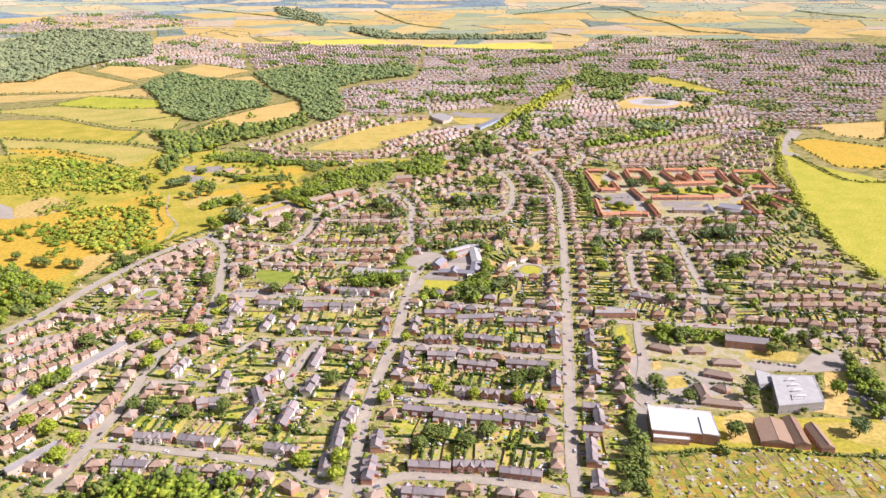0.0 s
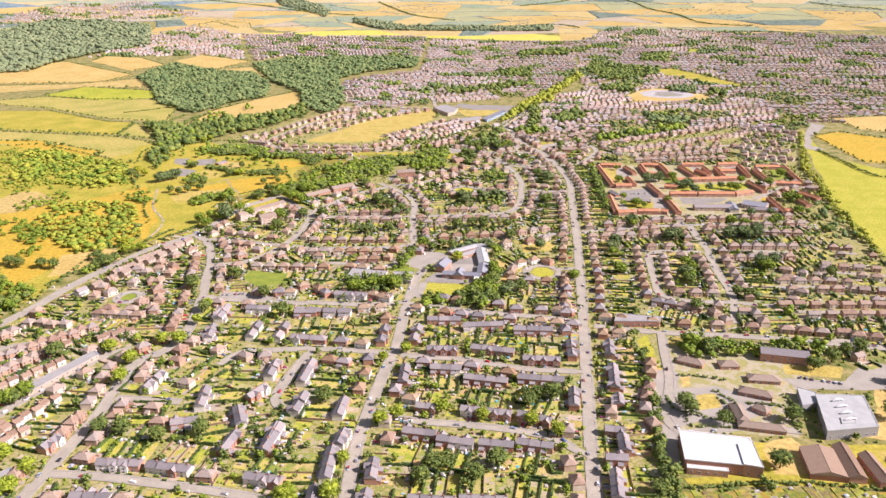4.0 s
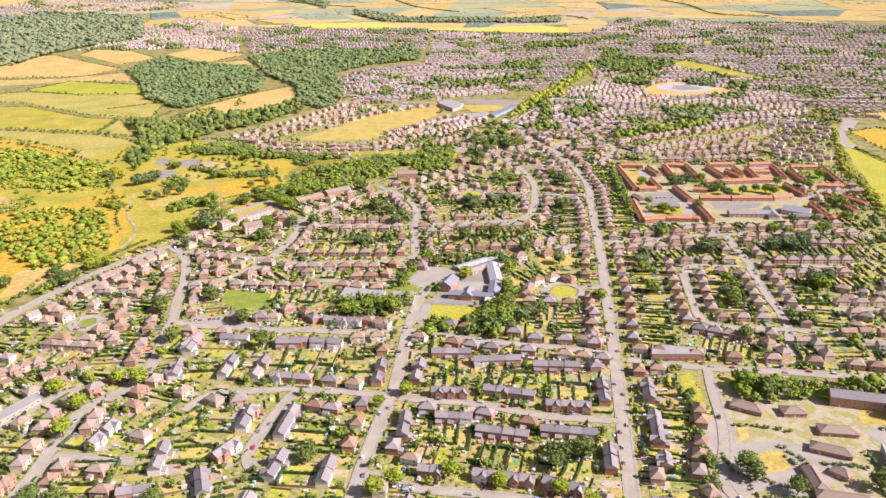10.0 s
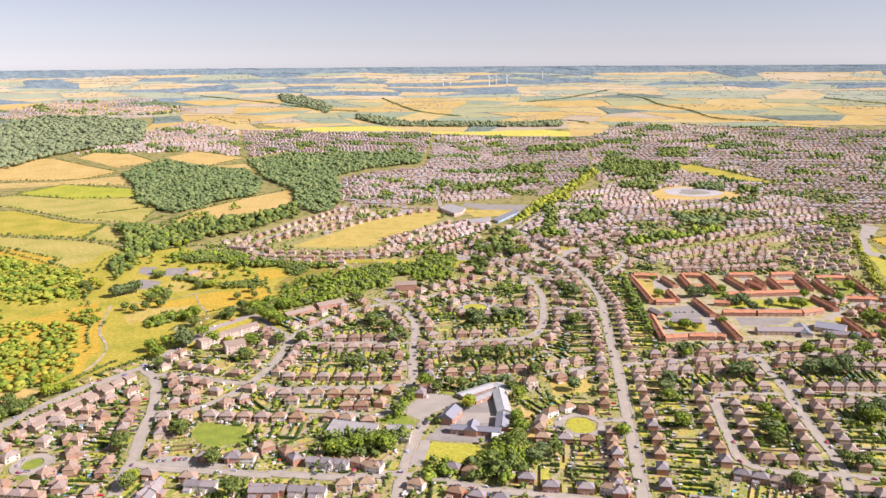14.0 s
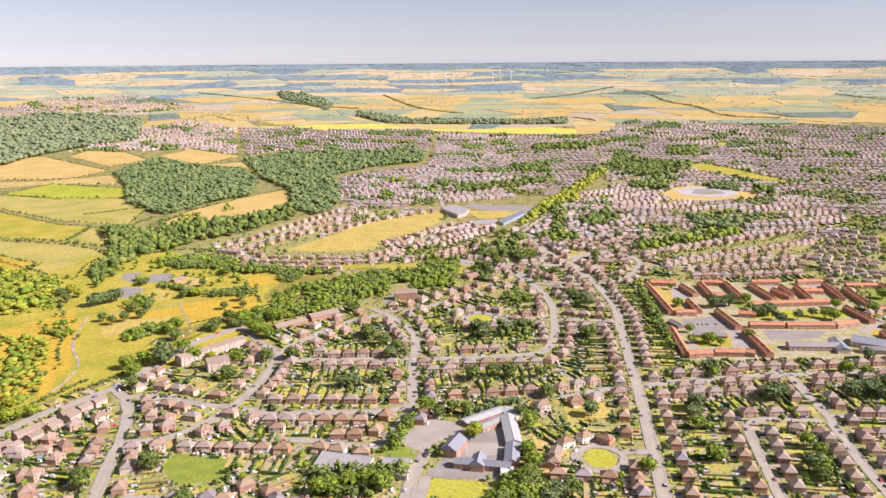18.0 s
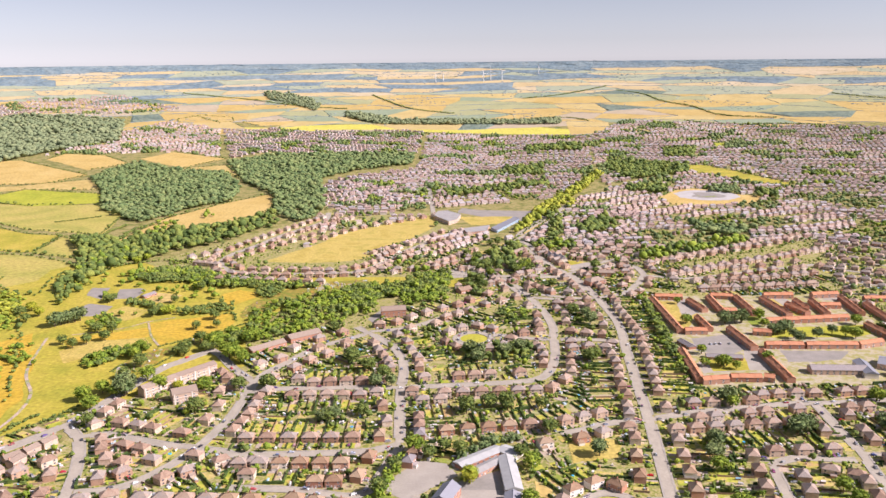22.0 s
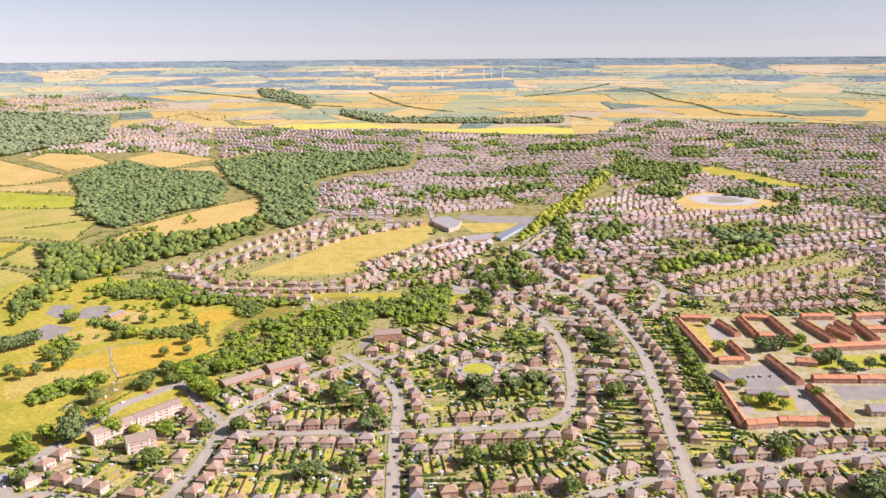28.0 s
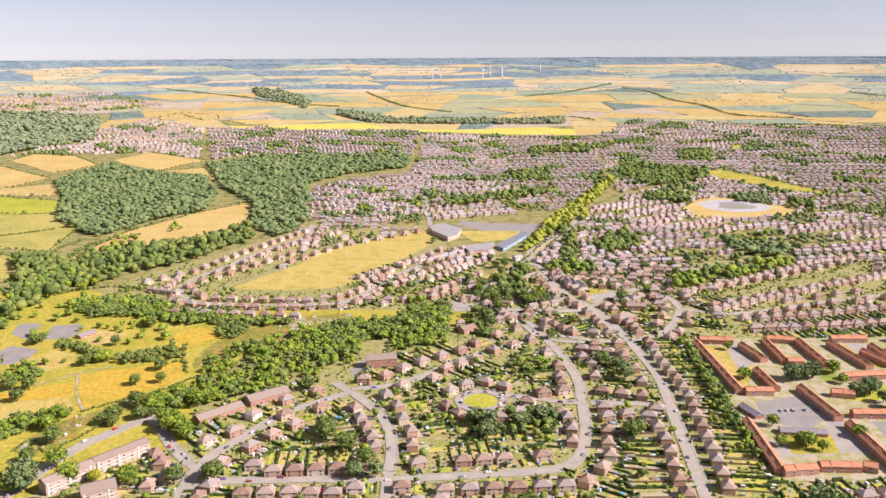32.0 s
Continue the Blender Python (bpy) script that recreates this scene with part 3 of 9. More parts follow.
def set_in(name, mesh, parent, x, y, z, turn=0.0):
    ob = new(name, mesh)
    ob.parent, ob.location, ob.rotation_euler = parent, (x, y, z), (0, 0, turn)
    return ob


def chimney_geo(x, y, z0, z1, wide=1.0):
    g = Geo("brick")
    g.box(x - wide / 2, x + wide / 2, y - 0.35, y + 0.35, z0, z1, 0)
    g.box(x - wide / 2 - 0.08, x + wide / 2 + 0.08, y - 0.43, y + 0.43, z1 - 0.3, z1 - 0.12, 0)
    return g


def pots_geo(x, y, z1, wide=1.0):
    g = Geo("redtile")
    g.box(x - wide / 4, x + wide / 4, y - 0.14, y + 0.14, z1, z1 + 0.45)
    return g


def house(kind, w, d, eaves, rise, roofing, walling, label, gable=False, both=2):
    """One house with its parts, its front towards -y, at the origin."""
    top = tagged(new(kind), label, "house")
    g = Geo(walling)
    wall_box(g, w, d, eaves, gable=rise * d / (d + 0.7) if gable else 0.0)
    part("wall", g, top)
    g = Geo(roofing)
    hip_roof(g, w, d, eaves, rise, inset=0.0 if gable else None)
    part("roof", g, top)
    cx = 0 if both == 2 else w / 2 - 0.6
    stack = part("chimney", chimney_geo(cx, 0, eaves + rise * 0.6, eaves + rise + 1.1), top)
    part("chimney_pot", pots_geo(cx, 0, eaves + rise + 1.1), stack, "terracotta chimney pot")
    xs = (-w * 0.3, w * 0.3) if both == 2 else (0.0,)
    for s, turn in ((-1, 0.0), (1, math.pi)):
        for x in xs:
            set_in("window", WIN, top, x, s * d / 2, eaves - 1.3, turn)
            set_in("window", WIDE, top, x * 1.05, s * d / 2, 1.5, turn)
    if kind != "small_house":                     # the lean-to or outrigger at the back
        g = Geo("render" if both == 2 else walling, roofing)
        ex, ew = w * 0.22, w * (0.2 if both == 2 else 0.24)
        g.solid([(ex - ew, d / 2, 0), (ex + ew, d / 2, 0), (ex + ew, d / 2 + 3, 0), (ex - ew, d / 2 + 3, 0), (ex - ew, d / 2, 3.4), (ex + ew, d / 2, 3.4), (ex + ew, d / 2 + 3, 2.5), (ex - ew, d / 2 + 3, 2.5)],
                ((1, 2, 6, 5), (2, 3, 7, 6), (3, 0, 4, 7)), 0)
        g.face([(ex - ew - 0.15, d / 2, 3.45), (ex + ew + 0.15, d / 2, 3.45), (ex + ew + 0.15, d / 2 + 3.2, 2.5), (ex - ew - 0.15, d / 2 + 3.2, 2.5)], 1)
        part("extension", g, top, "lean-to at the back of the house")
    for x in ((-w * 0.1, w * 0.1) if both == 2 else (-w * 0.38,)):
        set_in("door", DOOR, top, x, -d / 2, 0, 0)
    return top


def gabled(top, w, d, eaves, rise, roofing, walling, out=1.7):
    """Adds a gabled bay to the front of a house."""
    bw = min(w * 0.66, 5.6)
    bh = bw * 0.42
    y0, y1, x = -d / 2 - out, 0.0, w * 0.18
    g = Geo(walling)
    g.solid([(x - bw / 2, y0, 0), (x + bw / 2, y0, 0), (x + bw / 2, y0, eaves), (x, y0, eaves + bh), (x - bw / 2, y0, eaves), (x - bw / 2, -d / 2, 0), (x + bw / 2, -d / 2, 0), (x + bw / 2, -d / 2, eaves), (x - bw / 2, -d / 2, eaves)],
            ((0, 1, 2, 3, 4), (1, 6, 7, 2), (5, 0, 4, 8)))
    part("bay", g, top)
    g = Geo(roofing)
    a = bw / 2 + 0.25
    g.solid([(x - a, y0 - 0.3, eaves - 0.12), (x, y0 - 0.3, eaves + bh + 0.1), (x + a, y0 - 0.3, eaves - 0.12), (x - a, y1 - 1.2, eaves - 0.12), (x, y1, eaves + bh + 0.1), (x + a, y1 - 1.2, eaves - 0.12)],
            ((0, 3, 4, 1), (1, 4, 5, 2)))
    part("bay_roof", g, top)
    set_in("window", WIDE, top, x, y0, eaves - 1.4)
    set_in("window", WIDE, top, x, y0, 1.5)
    return top


def gone(ob):
    for o in (*ob.children_recursive, ob):
        bpy.data.objects.remove(o)


KINDS = {
    "semi": [house("semi_detached_house", 11.8, 8.4, 5.2, 3.0, "tile", "brick", "red brick semi-detached house with hipped brown tile roof"),
             house("semi_detached_house", 11.6, 8.2, 5.2, 2.9, "tile", "render", "pale rendered semi-detached house with hipped tile roof"),
             house("semi_detached_house", 11.8, 8.4, 5.2, 3.0, "slate", "brick", "brick semi-detached house with grey hipped roof")],
    "brown": [house("small_house", 7.4, 7.0, 4.6, 1.7, "umber", "buff", "low buff brick house with shallow brown tiled roof", True, 1), house("small_house", 7.4, 7.0, 4.6, 1.7, "umber", "render", "low pale rendered house with brown tiled roof", True, 1)],
}
TERR = {}


def terrace(w):
    """House of a terrace, as wide as its row gives, in slate over brick or render."""
    key = round(w * 2) / 2
    if key not in TERR:
        TERR[key] = [house("terraced_house", key, 8.0, 5.2, 2.7, "slate", "brick", "red brick terraced house with grey slate roof", True, 1),
                     house("terraced_house", key, 8.0, 5.2, 2.7, "slate", "render", "pale rendered terraced house with grey slate roof", True, 1),
                     gabled(house("terraced_house", key, 8.0, 5.2, 2.7, "slate", "brick", "red brick terraced house with a gabled bay", True, 1), key, 8.0, 5.2, 2.7, "slate", "brick"),
                     gabled(house("terraced_house", key, 8.0, 5.2, 2.7, "slate", "render", "pale rendered terraced house with a gabled bay", True, 1), key, 8.0, 5.2, 2.7, "slate", "render"),
                     house("terraced_house", key, 8.0, 5.4, 2.0, "browntile", "buff", "buff brick terraced house with brown tiled roof", True, 1)]
    return TERR[key]


HOUSES = []                                      # kind, x, y, rot, width, depth of every house in rows


def row(kind, n, *pts):
    p = np.array(pts, float)
    seg = np.hypot(*np.diff(p, axis=0).T)
    s = np.concatenate([[0], np.cumsum(seg)])
    total = s[-1]
    at = (np.arange(n) + 0.5) / n * total if kind == "terr" else (np.linspace(0, total, n) if n > 1 else [total / 2])
    for q in at:
        k = min(int(np.searchsorted(s, q, "right")) - 1, len(seg) - 1)
        k = max(k, 0)
        c = p[k] + (p[k + 1] - p[k]) * ((q - s[k]) / max(seg[k], 1e-6))
        ax = p[k + 1] - p[k]
        rot = math.atan2(ax[1], ax[0])
        if n == 1 and total < 9:
            dd, rp = near_road(*c)
            rot = math.atan2(rp[1] - c[1], rp[0] - c[0]) + math.pi / 2
        w = {"semi": 11.8, "brown": 9.2, "terr": min(max(total / n, 5.5), 12)}[kind]
        if kind == "brown":                       # the staggered rows step forward and back
            c = c + np.array((-ax[1], ax[0])) / np.hypot(*ax) * (1.6 if len(HOUSES) % 2 else -1.0)
        HOUSES.append([kind, c[0], c[1], rot, w, 8.0])

# ---- fields, yards and lawns ----
area('town', (-409.1, 468.6), (-438.6, 610.0), (-434.2, 714.0), (-400.8, 803.5), (-308.1, 1003.4), (-293.9, 1135.2), (-234.6, 1224.9), (-133.7, 1290.5), (-83.8, 1405.7), (-24.3, 1492.9), (89.0, 1615.8), (213.6, 1697.2), (387.1, 1721.0), (688.5, 1649.9), (563.3, 1270.1), (504.1, 850.8), (531.7, 756.6), (471.5, 657.5), (369.7, 706.4), (203.8, 745.9), (129.1, 451.1))
area('town', (-460.4, 1535.3), (-413.3, 1632.6), (-239.1, 1939.3), (-233.5, 1984.8), (-17.6, 1955.4), (0.1, 1811.7), (73.7, 1570.6), (-2.4, 1483.2), (-191.7, 1487.0), (-385.0, 1470.8))
area('field_gold', (-1412.7, 2464.4), (-1323, 2766), (-1248, 2784), (-935, 2509), (-978.7, 2367.7), (-1331.1, 2331.3))
area('field_gold', (-1185, 2809), (-1180, 2923), (-1044, 2890), (-909, 2725), (-972, 2597))
area('field_gold', (-909, 2815), (-858, 2966), (-652, 2814), (-726, 2628))
area('field_tan', (-1307.5, 2292.8), (-1034.0, 2334.0), (-872.1, 2450.6), (-798.2, 2272.1), (-981.2, 2277.1), (-1227.9, 2163.2))
area('field_tan', (-726, 2628), (-618, 2677), (-494.3, 2389.7), (-589, 2555))
area('field_green', (-1031.8, 2144.4), (-983.8, 2282.6), (-764.8, 2212.2), (-733.7, 2097.3), (-859.4, 2064.5))
area('field_olive', (-1150.3, 2037.1), (-1021.6, 2124.9), (-891.4, 2083.7), (-734.4, 2078.7), (-630.3, 1979.0), (-599.6, 1777.9), (-753.4, 1830.0), (-933.4, 1955.8))
area('field_straw', (-1078.6, 1920.5), (-916.7, 1923.6), (-737.6, 1795.3), (-664.1, 1776.5), (-654.7, 1651.8), (-950.3, 1712.0))
area('field_olive', (-660.0, 1766.6), (-595.9, 1717.5), (-526.8, 1589.5), (-652.2, 1646.2))
area('field_olive', (-941.0, 1696.8), (-652.1, 1632.4), (-537.3, 1564.5), (-547.8, 1494.1), (-528.1, 1409.9), (-819.9, 1500.2))
area('field_gold', (-552.5, 1701.2), (-532.9, 1923.3), (-469.7, 2069.7), (-386.6, 2198.9), (-353.1, 2020.8), (-388.4, 1791.6), (-481.1, 1751.7), (-518.9, 1730.7))
area('field_pitch', (-276.0, 1578.2), (-201.9, 1710.2), (-184.4, 1771.9), (-128.1, 1828.1), (-26.7, 1933.3), (-11.9, 1915.4), (-23.2, 1821.6), (-45.0, 1763.3), (-127.4, 1589.8), (-163.2, 1572.1), (-207.1, 1568.2))
area('field_rape', (-568, 3597), (-301, 3635), (-177, 3530), (-168, 3451), (-340, 3458), (-543, 3460))
area('field_rape', (-143, 3561), (125, 3520), (353, 3529), (403, 3476), (514, 3423), (508, 3314), (346, 3322), (119, 3373), (-131, 3444))
area('field_rape', (-908, 3555), (-682, 3543), (-671, 3473), (-882, 3482))
area('field_rape', (-648, 3587), (-505, 3582), (-488, 3480), (-625, 3499))
area('field_gold', (-1081, 3705), (-1030, 3780), (-890, 3644), (-949, 3580), (-1030, 3593))
area('field_gold', (-1028, 3808), (-874, 3772), (-846, 3683), (-893, 3655), (-1021, 3786))
area('field_gold', (-807, 3663), (-618, 3737), (-601, 3619), (-721, 3588))
area('field_sport', (711.5, 1678.3), (609.5, 1383.7), (530.5, 1099.9), (505.5, 945.6), (511.3, 864.7), (531.1, 816.9), (785.2, 1263.6), (738.8, 1301.2), (662.0, 1424.7), (679.4, 1542.1))
area('field_ripe', (707.2, 1609.8), (769.2, 1646.8), (868.8, 1550.7), (779.0, 1378.4), (700.6, 1397.6))
area('field_gold', (818.0, 1787.7), (1013.0, 1827.3), (901.7, 1613.7), (828.5, 1673.8))
area('field_straw', (-337.6, 1049.4), (-297.8, 1072.8), (-259.1, 1109.8), (-199.3, 1163.1), (-221.6, 1245.7), (-206.3, 1330.0), (-158.8, 1445.6), (-165.3, 1485.5), (-293.3, 1488.1), (-398.9, 1511.5), (-509.8, 1536.1), (-592.7, 1454.0))
area('field_straw', (-550.9, 1395.5), (-573.1, 1541.2), (-531.6, 1588.2), (-434.1, 1493.1), (-350.0, 1449.4), (-271.3, 1408.6), (-234.6, 1258.0), (-286.9, 1216.6), (-335.7, 1191.0), (-346.0, 1130.6), (-326.7, 1066.7), (-356.3, 1020.0), (-383.5, 986.2), (-396.5, 925.6), (-404.9, 908.5), (-414.3, 925.7), (-395.6, 978.2), (-380.9, 1038.5), (-402.6, 1131.4), (-438.6, 1232.8), (-418.2, 1261.1), (-522.2, 1341.8))
area('lawn', (-222.9, 887.5), (-217.4, 906.9), (-175.0, 896.7), (-171.8, 871.6), (-190.4, 859.9), (-208.2, 865.9))
area('tarmac_pale', (-237.1, 840.3), (-227.8, 851.5), (-172.5, 831.7), (-190.0, 821.3), (-230.6, 821.5))
area('field_sport', (183.1, 741.6), (179.0, 687.5), (173.8, 677.5), (165.3, 687.7), (171.0, 730.4))
area('field_pitch', (194.2, 726.3), (209.3, 735.8), (227.3, 679.9), (199.8, 667.3), (186.5, 674.0))
area('court', (197.5, 719.5), (298.9, 707.6), (289.5, 660.5), (252.0, 572.3), (169.1, 580.5), (163.1, 620.4), (189.6, 709.5))
area('field_straw', (206.4, 566.0), (352.8, 560.5), (328.3, 513.4), (157.8, 517.2), (156.2, 524.7), (195.1, 528.8))
area('tarmac_pale', (193.4, 642.4), (215.2, 648.2), (254.1, 618.0), (211.0, 586.1), (184.5, 597.1))
area('field_gold', (225.6, 565.7), (246.3, 572.9), (253.0, 555.7), (240.2, 528.5), (218.2, 528.8), (219.9, 556.2))
area('field_gold', (339.4, 640.1), (362.2, 639.7), (323.5, 564.3), (291.7, 574.7), (290.6, 584.9), (316.8, 589.8))
area('field_pitch', (298.7, 555.0), (349.6, 554.3), (331.0, 518.6), (313.3, 527.5), (300.4, 536.5))
area('allotment', (150.0, 510.5), (325.6, 508.2), (302.8, 464.4), (140.7, 462.8), (142.4, 488.7))
area('field_pitch', (284.1, 682.3), (332.4, 678.2), (321.4, 658.9), (279.7, 666.0))
area('field_gold', (-492.4, 827.0), (-490.7, 939.1), (-444.9, 1037.8), (-405.5, 1036.8), (-430.6, 937.8), (-459.1, 854.5))
area('field_sport', (96.0, 884.0), (113.0, 884.0), (117.0, 899.0), (112.0, 913.0), (97.0, 913.0), (92.0, 899.0))
area('field_gold', (52.2, 876.1), (73.3, 894.8), (73.3, 869.8))
area('field_sport', (7.6, 1233.6), (17.6, 1249.0), (34.6, 1250.5), (43.0, 1233.0), (32.6, 1218.3), (14.2, 1218.5))
area('field_sport', (-337.5, 827.4), (-332.7, 843.7), (-319.6, 840.9), (-314.5, 822.0), (-329.7, 817.0))
area('lawn', (-345.2, 842.6), (-325.0, 847.0), (-315.2, 828.1), (-326.8, 810.3), (-338.8, 819.4))
area('tarmac', (30.7, 2000.9), (63.4, 1976.1), (225.7, 1948.4), (171.2, 1825.8), (130.6, 1846.1), (20.0, 1954.3))
area('field_pitch', (19.1, 1910.3), (123.5, 1907.4), (117.6, 1846.4), (43.1, 1829.2))
area('field_gold', (55.5, 1608.8), (102.7, 1692.1), (154.1, 1826.3), (200.4, 1905.2), (114.1, 1691.9), (85.0, 1621.3))
area('field_straw', (-14.8, 1442.8), (7.2, 1471.8), (40.4, 1502.5), (46.0, 1486.5), (6.6, 1437.7))
area('tarmac', (-94.5, 1303.4), (-81.8, 1335.1), (-79.2, 1306.6), (-85.1, 1286.6))
area('field_straw', (-1012.9, 1502.4), (-762.6, 1567.0), (-567.4, 1429.7), (-475.5, 1265.2), (-393.5, 1083.3), (-413.2, 1005.8), (-420.9, 835.7), (-512.0, 697.0))
area('field_ripe', (-757.9, 1092.4), (-556.3, 1165.3), (-510.3, 1200.5), (-461.6, 1264.8), (-381.5, 1083.0), (-392.2, 1009.9), (-433.3, 962.5), (-455.8, 870.4), (-544.1, 748.5))
area('field_straw', (-204.3, 1487.2), (-40.2, 1483.9), (-27.2, 1463.7), (-92.5, 1436.6), (-189.0, 1411.6))
area('allotment', (-224.2, 1368.3), (-160.4, 1455.3), (-151.4, 1400.2), (-201.6, 1367.9), (-240.4, 1309.3), (-247.3, 1323.5))
area('allotment', (-185.7, 1455.7), (-130.3, 1459.6), (-118.9, 1417.1), (-140.1, 1400.0), (-175.3, 1400.6))
area('field_ripe', (-880.3, 1598.3), (-727.0, 1498.1), (-619.4, 1411.7), (-618.2, 1495.7), (-780.3, 1595.8))
area('tarmac_pale', (-49.5, 933.2), (-27.3, 966.7), (-5.1, 961.8), (3.0, 943.6), (-13.9, 928.6), (-30.9, 910.1), (-46.2, 922.6))
area('tarmac', (-26.4, 873.5), (-13.6, 898.0), (-3.4, 930.6), (35.7, 952.3), (35.9, 921.8), (38.9, 874.9), (19.0, 866.0), (-21.5, 871.7))
area('tarmac_pale', (4.5, 924.2), (31.6, 924.0), (30.6, 903.6), (3.3, 901.8))
area('field_sport', (-27.4, 829.1), (-21.4, 869.2), (17.6, 863.5), (19.2, 828.8))
area('lawn', (-70.7, 912.4), (-52.5, 924.7), (-36.9, 909.3), (-37.2, 896.2), (-59.6, 902.3))
area('tarmac_pale', (-37.3, 829.2), (-29.6, 871.7), (-21.5, 871.7), (-27.4, 829.1))
area('court', (238.0, 1382.0), (490.0, 1384.0), (476.0, 1290.0), (468.0, 1200.0), (446.0, 1104.0), (222.0, 1098.0), (234.0, 1250.0))
area('field_pitch', (252.0, 1362.0), (287.0, 1360.0), (292.0, 1320.0), (262.0, 1262.0), (252.0, 1250.0))
area('field_pitch', (392.0, 1366.0), (412.0, 1366.0), (410.0, 1300.0), (395.0, 1302.0))
area('tarmac', (255.4, 1227.4), (296.9, 1238.7), (305.6, 1197.9), (279.2, 1176.4), (249.7, 1191.0))
area('tarmac_pale', (279.6, 1372.5), (294.3, 1367.6), (290.9, 1316.7), (265.4, 1290.0))
area('tarmac_pale', (323.1, 1330.2), (337.4, 1327.1), (329.7, 1288.8), (313.1, 1282.5))
area('tarmac', (333.3, 1189.7), (401.9, 1185.4), (383.1, 1163.2), (354.9, 1157.4), (329.1, 1157.8))
area('tarmac_pale', (310.9, 1238.5), (312.3, 1197.8), (305.4, 1135.0), (287.4, 1138.2), (237.7, 1131.0), (242.2, 1161.1), (289.2, 1165.7))
area('field_straw', (250.0, 1166.2), (290.8, 1170.9), (284.2, 1138.2), (248.5, 1135.8))
area('field_sport', (336.8, 1247.8), (374.6, 1259.6), (460.1, 1267.0), (450.4, 1236.2), (425.7, 1227.0), (335.8, 1228.5))
area('tarmac_pale', (398.7, 1373.2), (413.4, 1369.8), (414.1, 1328.5), (396.5, 1321.8))
area('tarmac_pale', (458.8, 1375.1), (478.5, 1374.7), (475.0, 1356.5), (456.8, 1359.9))
area('lawn', (524.7, 1363.1), (548.0, 1362.6), (533.3, 1291.8), (510.2, 1285.6))
area('field_ripe', (449.7, 1187.9), (463.1, 1184.4), (453.3, 1132.9), (443.9, 1133.0))
area('lawn', (339.2, 1302.1), (361.8, 1308.5), (343.6, 1269.0), (334.6, 1269.2))
area('tarmac_pale', (168.6, 674.3), (191.7, 670.7), (184.8, 642.6), (211.5, 645.2), (222.5, 624.2), (215.8, 602.0), (180.4, 591.8), (169.8, 586.7), (154.8, 597.5))
area('tarmac_pale', (156.3, 592.2), (168.4, 586.8), (158.0, 538.5), (158.5, 530.5), (148.1, 533.3), (148.5, 557.2))
area('tarmac_pale', (274.5, 659.7), (322.2, 653.9), (359.3, 691.2), (374.3, 677.5), (359.4, 639.8), (319.4, 640.4), (279.4, 641.0))
area('tarmac_pale', (359.4, 639.8), (359.7, 573.7), (349.6, 554.3), (340.5, 600.1))
area('field_gold', (444.4, 2093.4), (510.9, 2195.2), (566.0, 2217.3), (634.5, 2122.1), (677.2, 2104.3), (623.4, 2024.4), (517.0, 1992.1), (450.7, 2017.7))
area('field_straw', (618, 2581), (694, 2594), (734.0, 2491.3), (760.8, 2404.9), (799.7, 2271.1), (777.0, 2233.8), (712.6, 2301.3), (669.9, 2416.9), (604, 2514))
area('field_green', (873, 3049), (919, 3043), (877, 2950), (843, 2953))
area('field_pitch', (52.3, 1623.1), (81.9, 1668.5), (123.3, 1736.9), (126.5, 1712.8), (86.1, 1638.6))
area('field_pitch', (169.3, 1570.7), (200.4, 1559.2), (185.5, 1535.1), (159.4, 1542.5))
area('field_gold', (57.1, 936.6), (68.3, 923.7), (63.4, 909.3), (55.5, 917.5))
area('field_pitch', (89.8, 994.7), (112.9, 1003.3), (132.4, 993.8), (122.6, 968.1), (88.6, 960.6))
area('field_pitch', (194.9, 631.7), (211.5, 634.9), (209.8, 614.2), (192.0, 610.0))
area('field_gold', (190.8, 661.0), (199.4, 663.4), (195.2, 647.3), (188.0, 646.1))

area('field_straw', (-514.6, 1481.7), (-500.2, 1531.6), (-482.2, 1566.9), (-451.9, 1578.7), (-391.0, 1522.5), (-376.8, 1468.7), (-312.2, 1438.1), (-296.4, 1467.1), (-237.7, 1412.6), (-244.0, 1391.7), (-266.6, 1351.4), (-319.4, 1315.2), (-398.9, 1263.5))
area('field_ripe', (-342.7, 1294.8), (-316.7, 1308.1), (-292.6, 1314.7), (-265.0, 1328.7), (-252.9, 1321.2), (-245.8, 1293.2), (-252.5, 1273.7), (-273.9, 1249.4), (-292.9, 1235.7), (-306.0, 1221.3), (-322.8, 1250.2))
area('field_ripe', (-418.7, 1245.8), (-394.4, 1254.9), (-370.0, 1265.5), (-340.9, 1279.0), (-326.7, 1250.2), (-330.5, 1246.7), (-358.1, 1241.3), (-399.4, 1211.9))
area('field_pitch', (-405.6, 1206.7), (-384.9, 1237.1), (-357.5, 1240.1), (-331.0, 1245.6), (-317.9, 1224.8), (-344.9, 1214.3), (-361.9, 1193.7), (-385.0, 1171.5))
area('field_pitch', (-411.2, 1338.6), (-397.1, 1361.5), (-361.9, 1345.3), (-363.8, 1318.8), (-376.1, 1304.9))
area('field_tan', (-378.5, 1390.8), (-375.4, 1418.8), (-340.9, 1407.4), (-346.6, 1376.8), (-370.2, 1373.9))
area('tarmac', (-453.1, 1350.0), (-445.8, 1373.6), (-411.4, 1361.8), (-411.2, 1338.6), (-419.5, 1322.6), (-439.3, 1324.3))
area('tarmac', (-464.5, 1409.7), (-471.5, 1444.9), (-448.2, 1444.5), (-445.3, 1422.0), (-437.7, 1391.8))
area('tarmac', (-422.9, 1391.6), (-432.1, 1436.6), (-406.6, 1441.8), (-395.4, 1430.2), (-397.8, 1394.5))
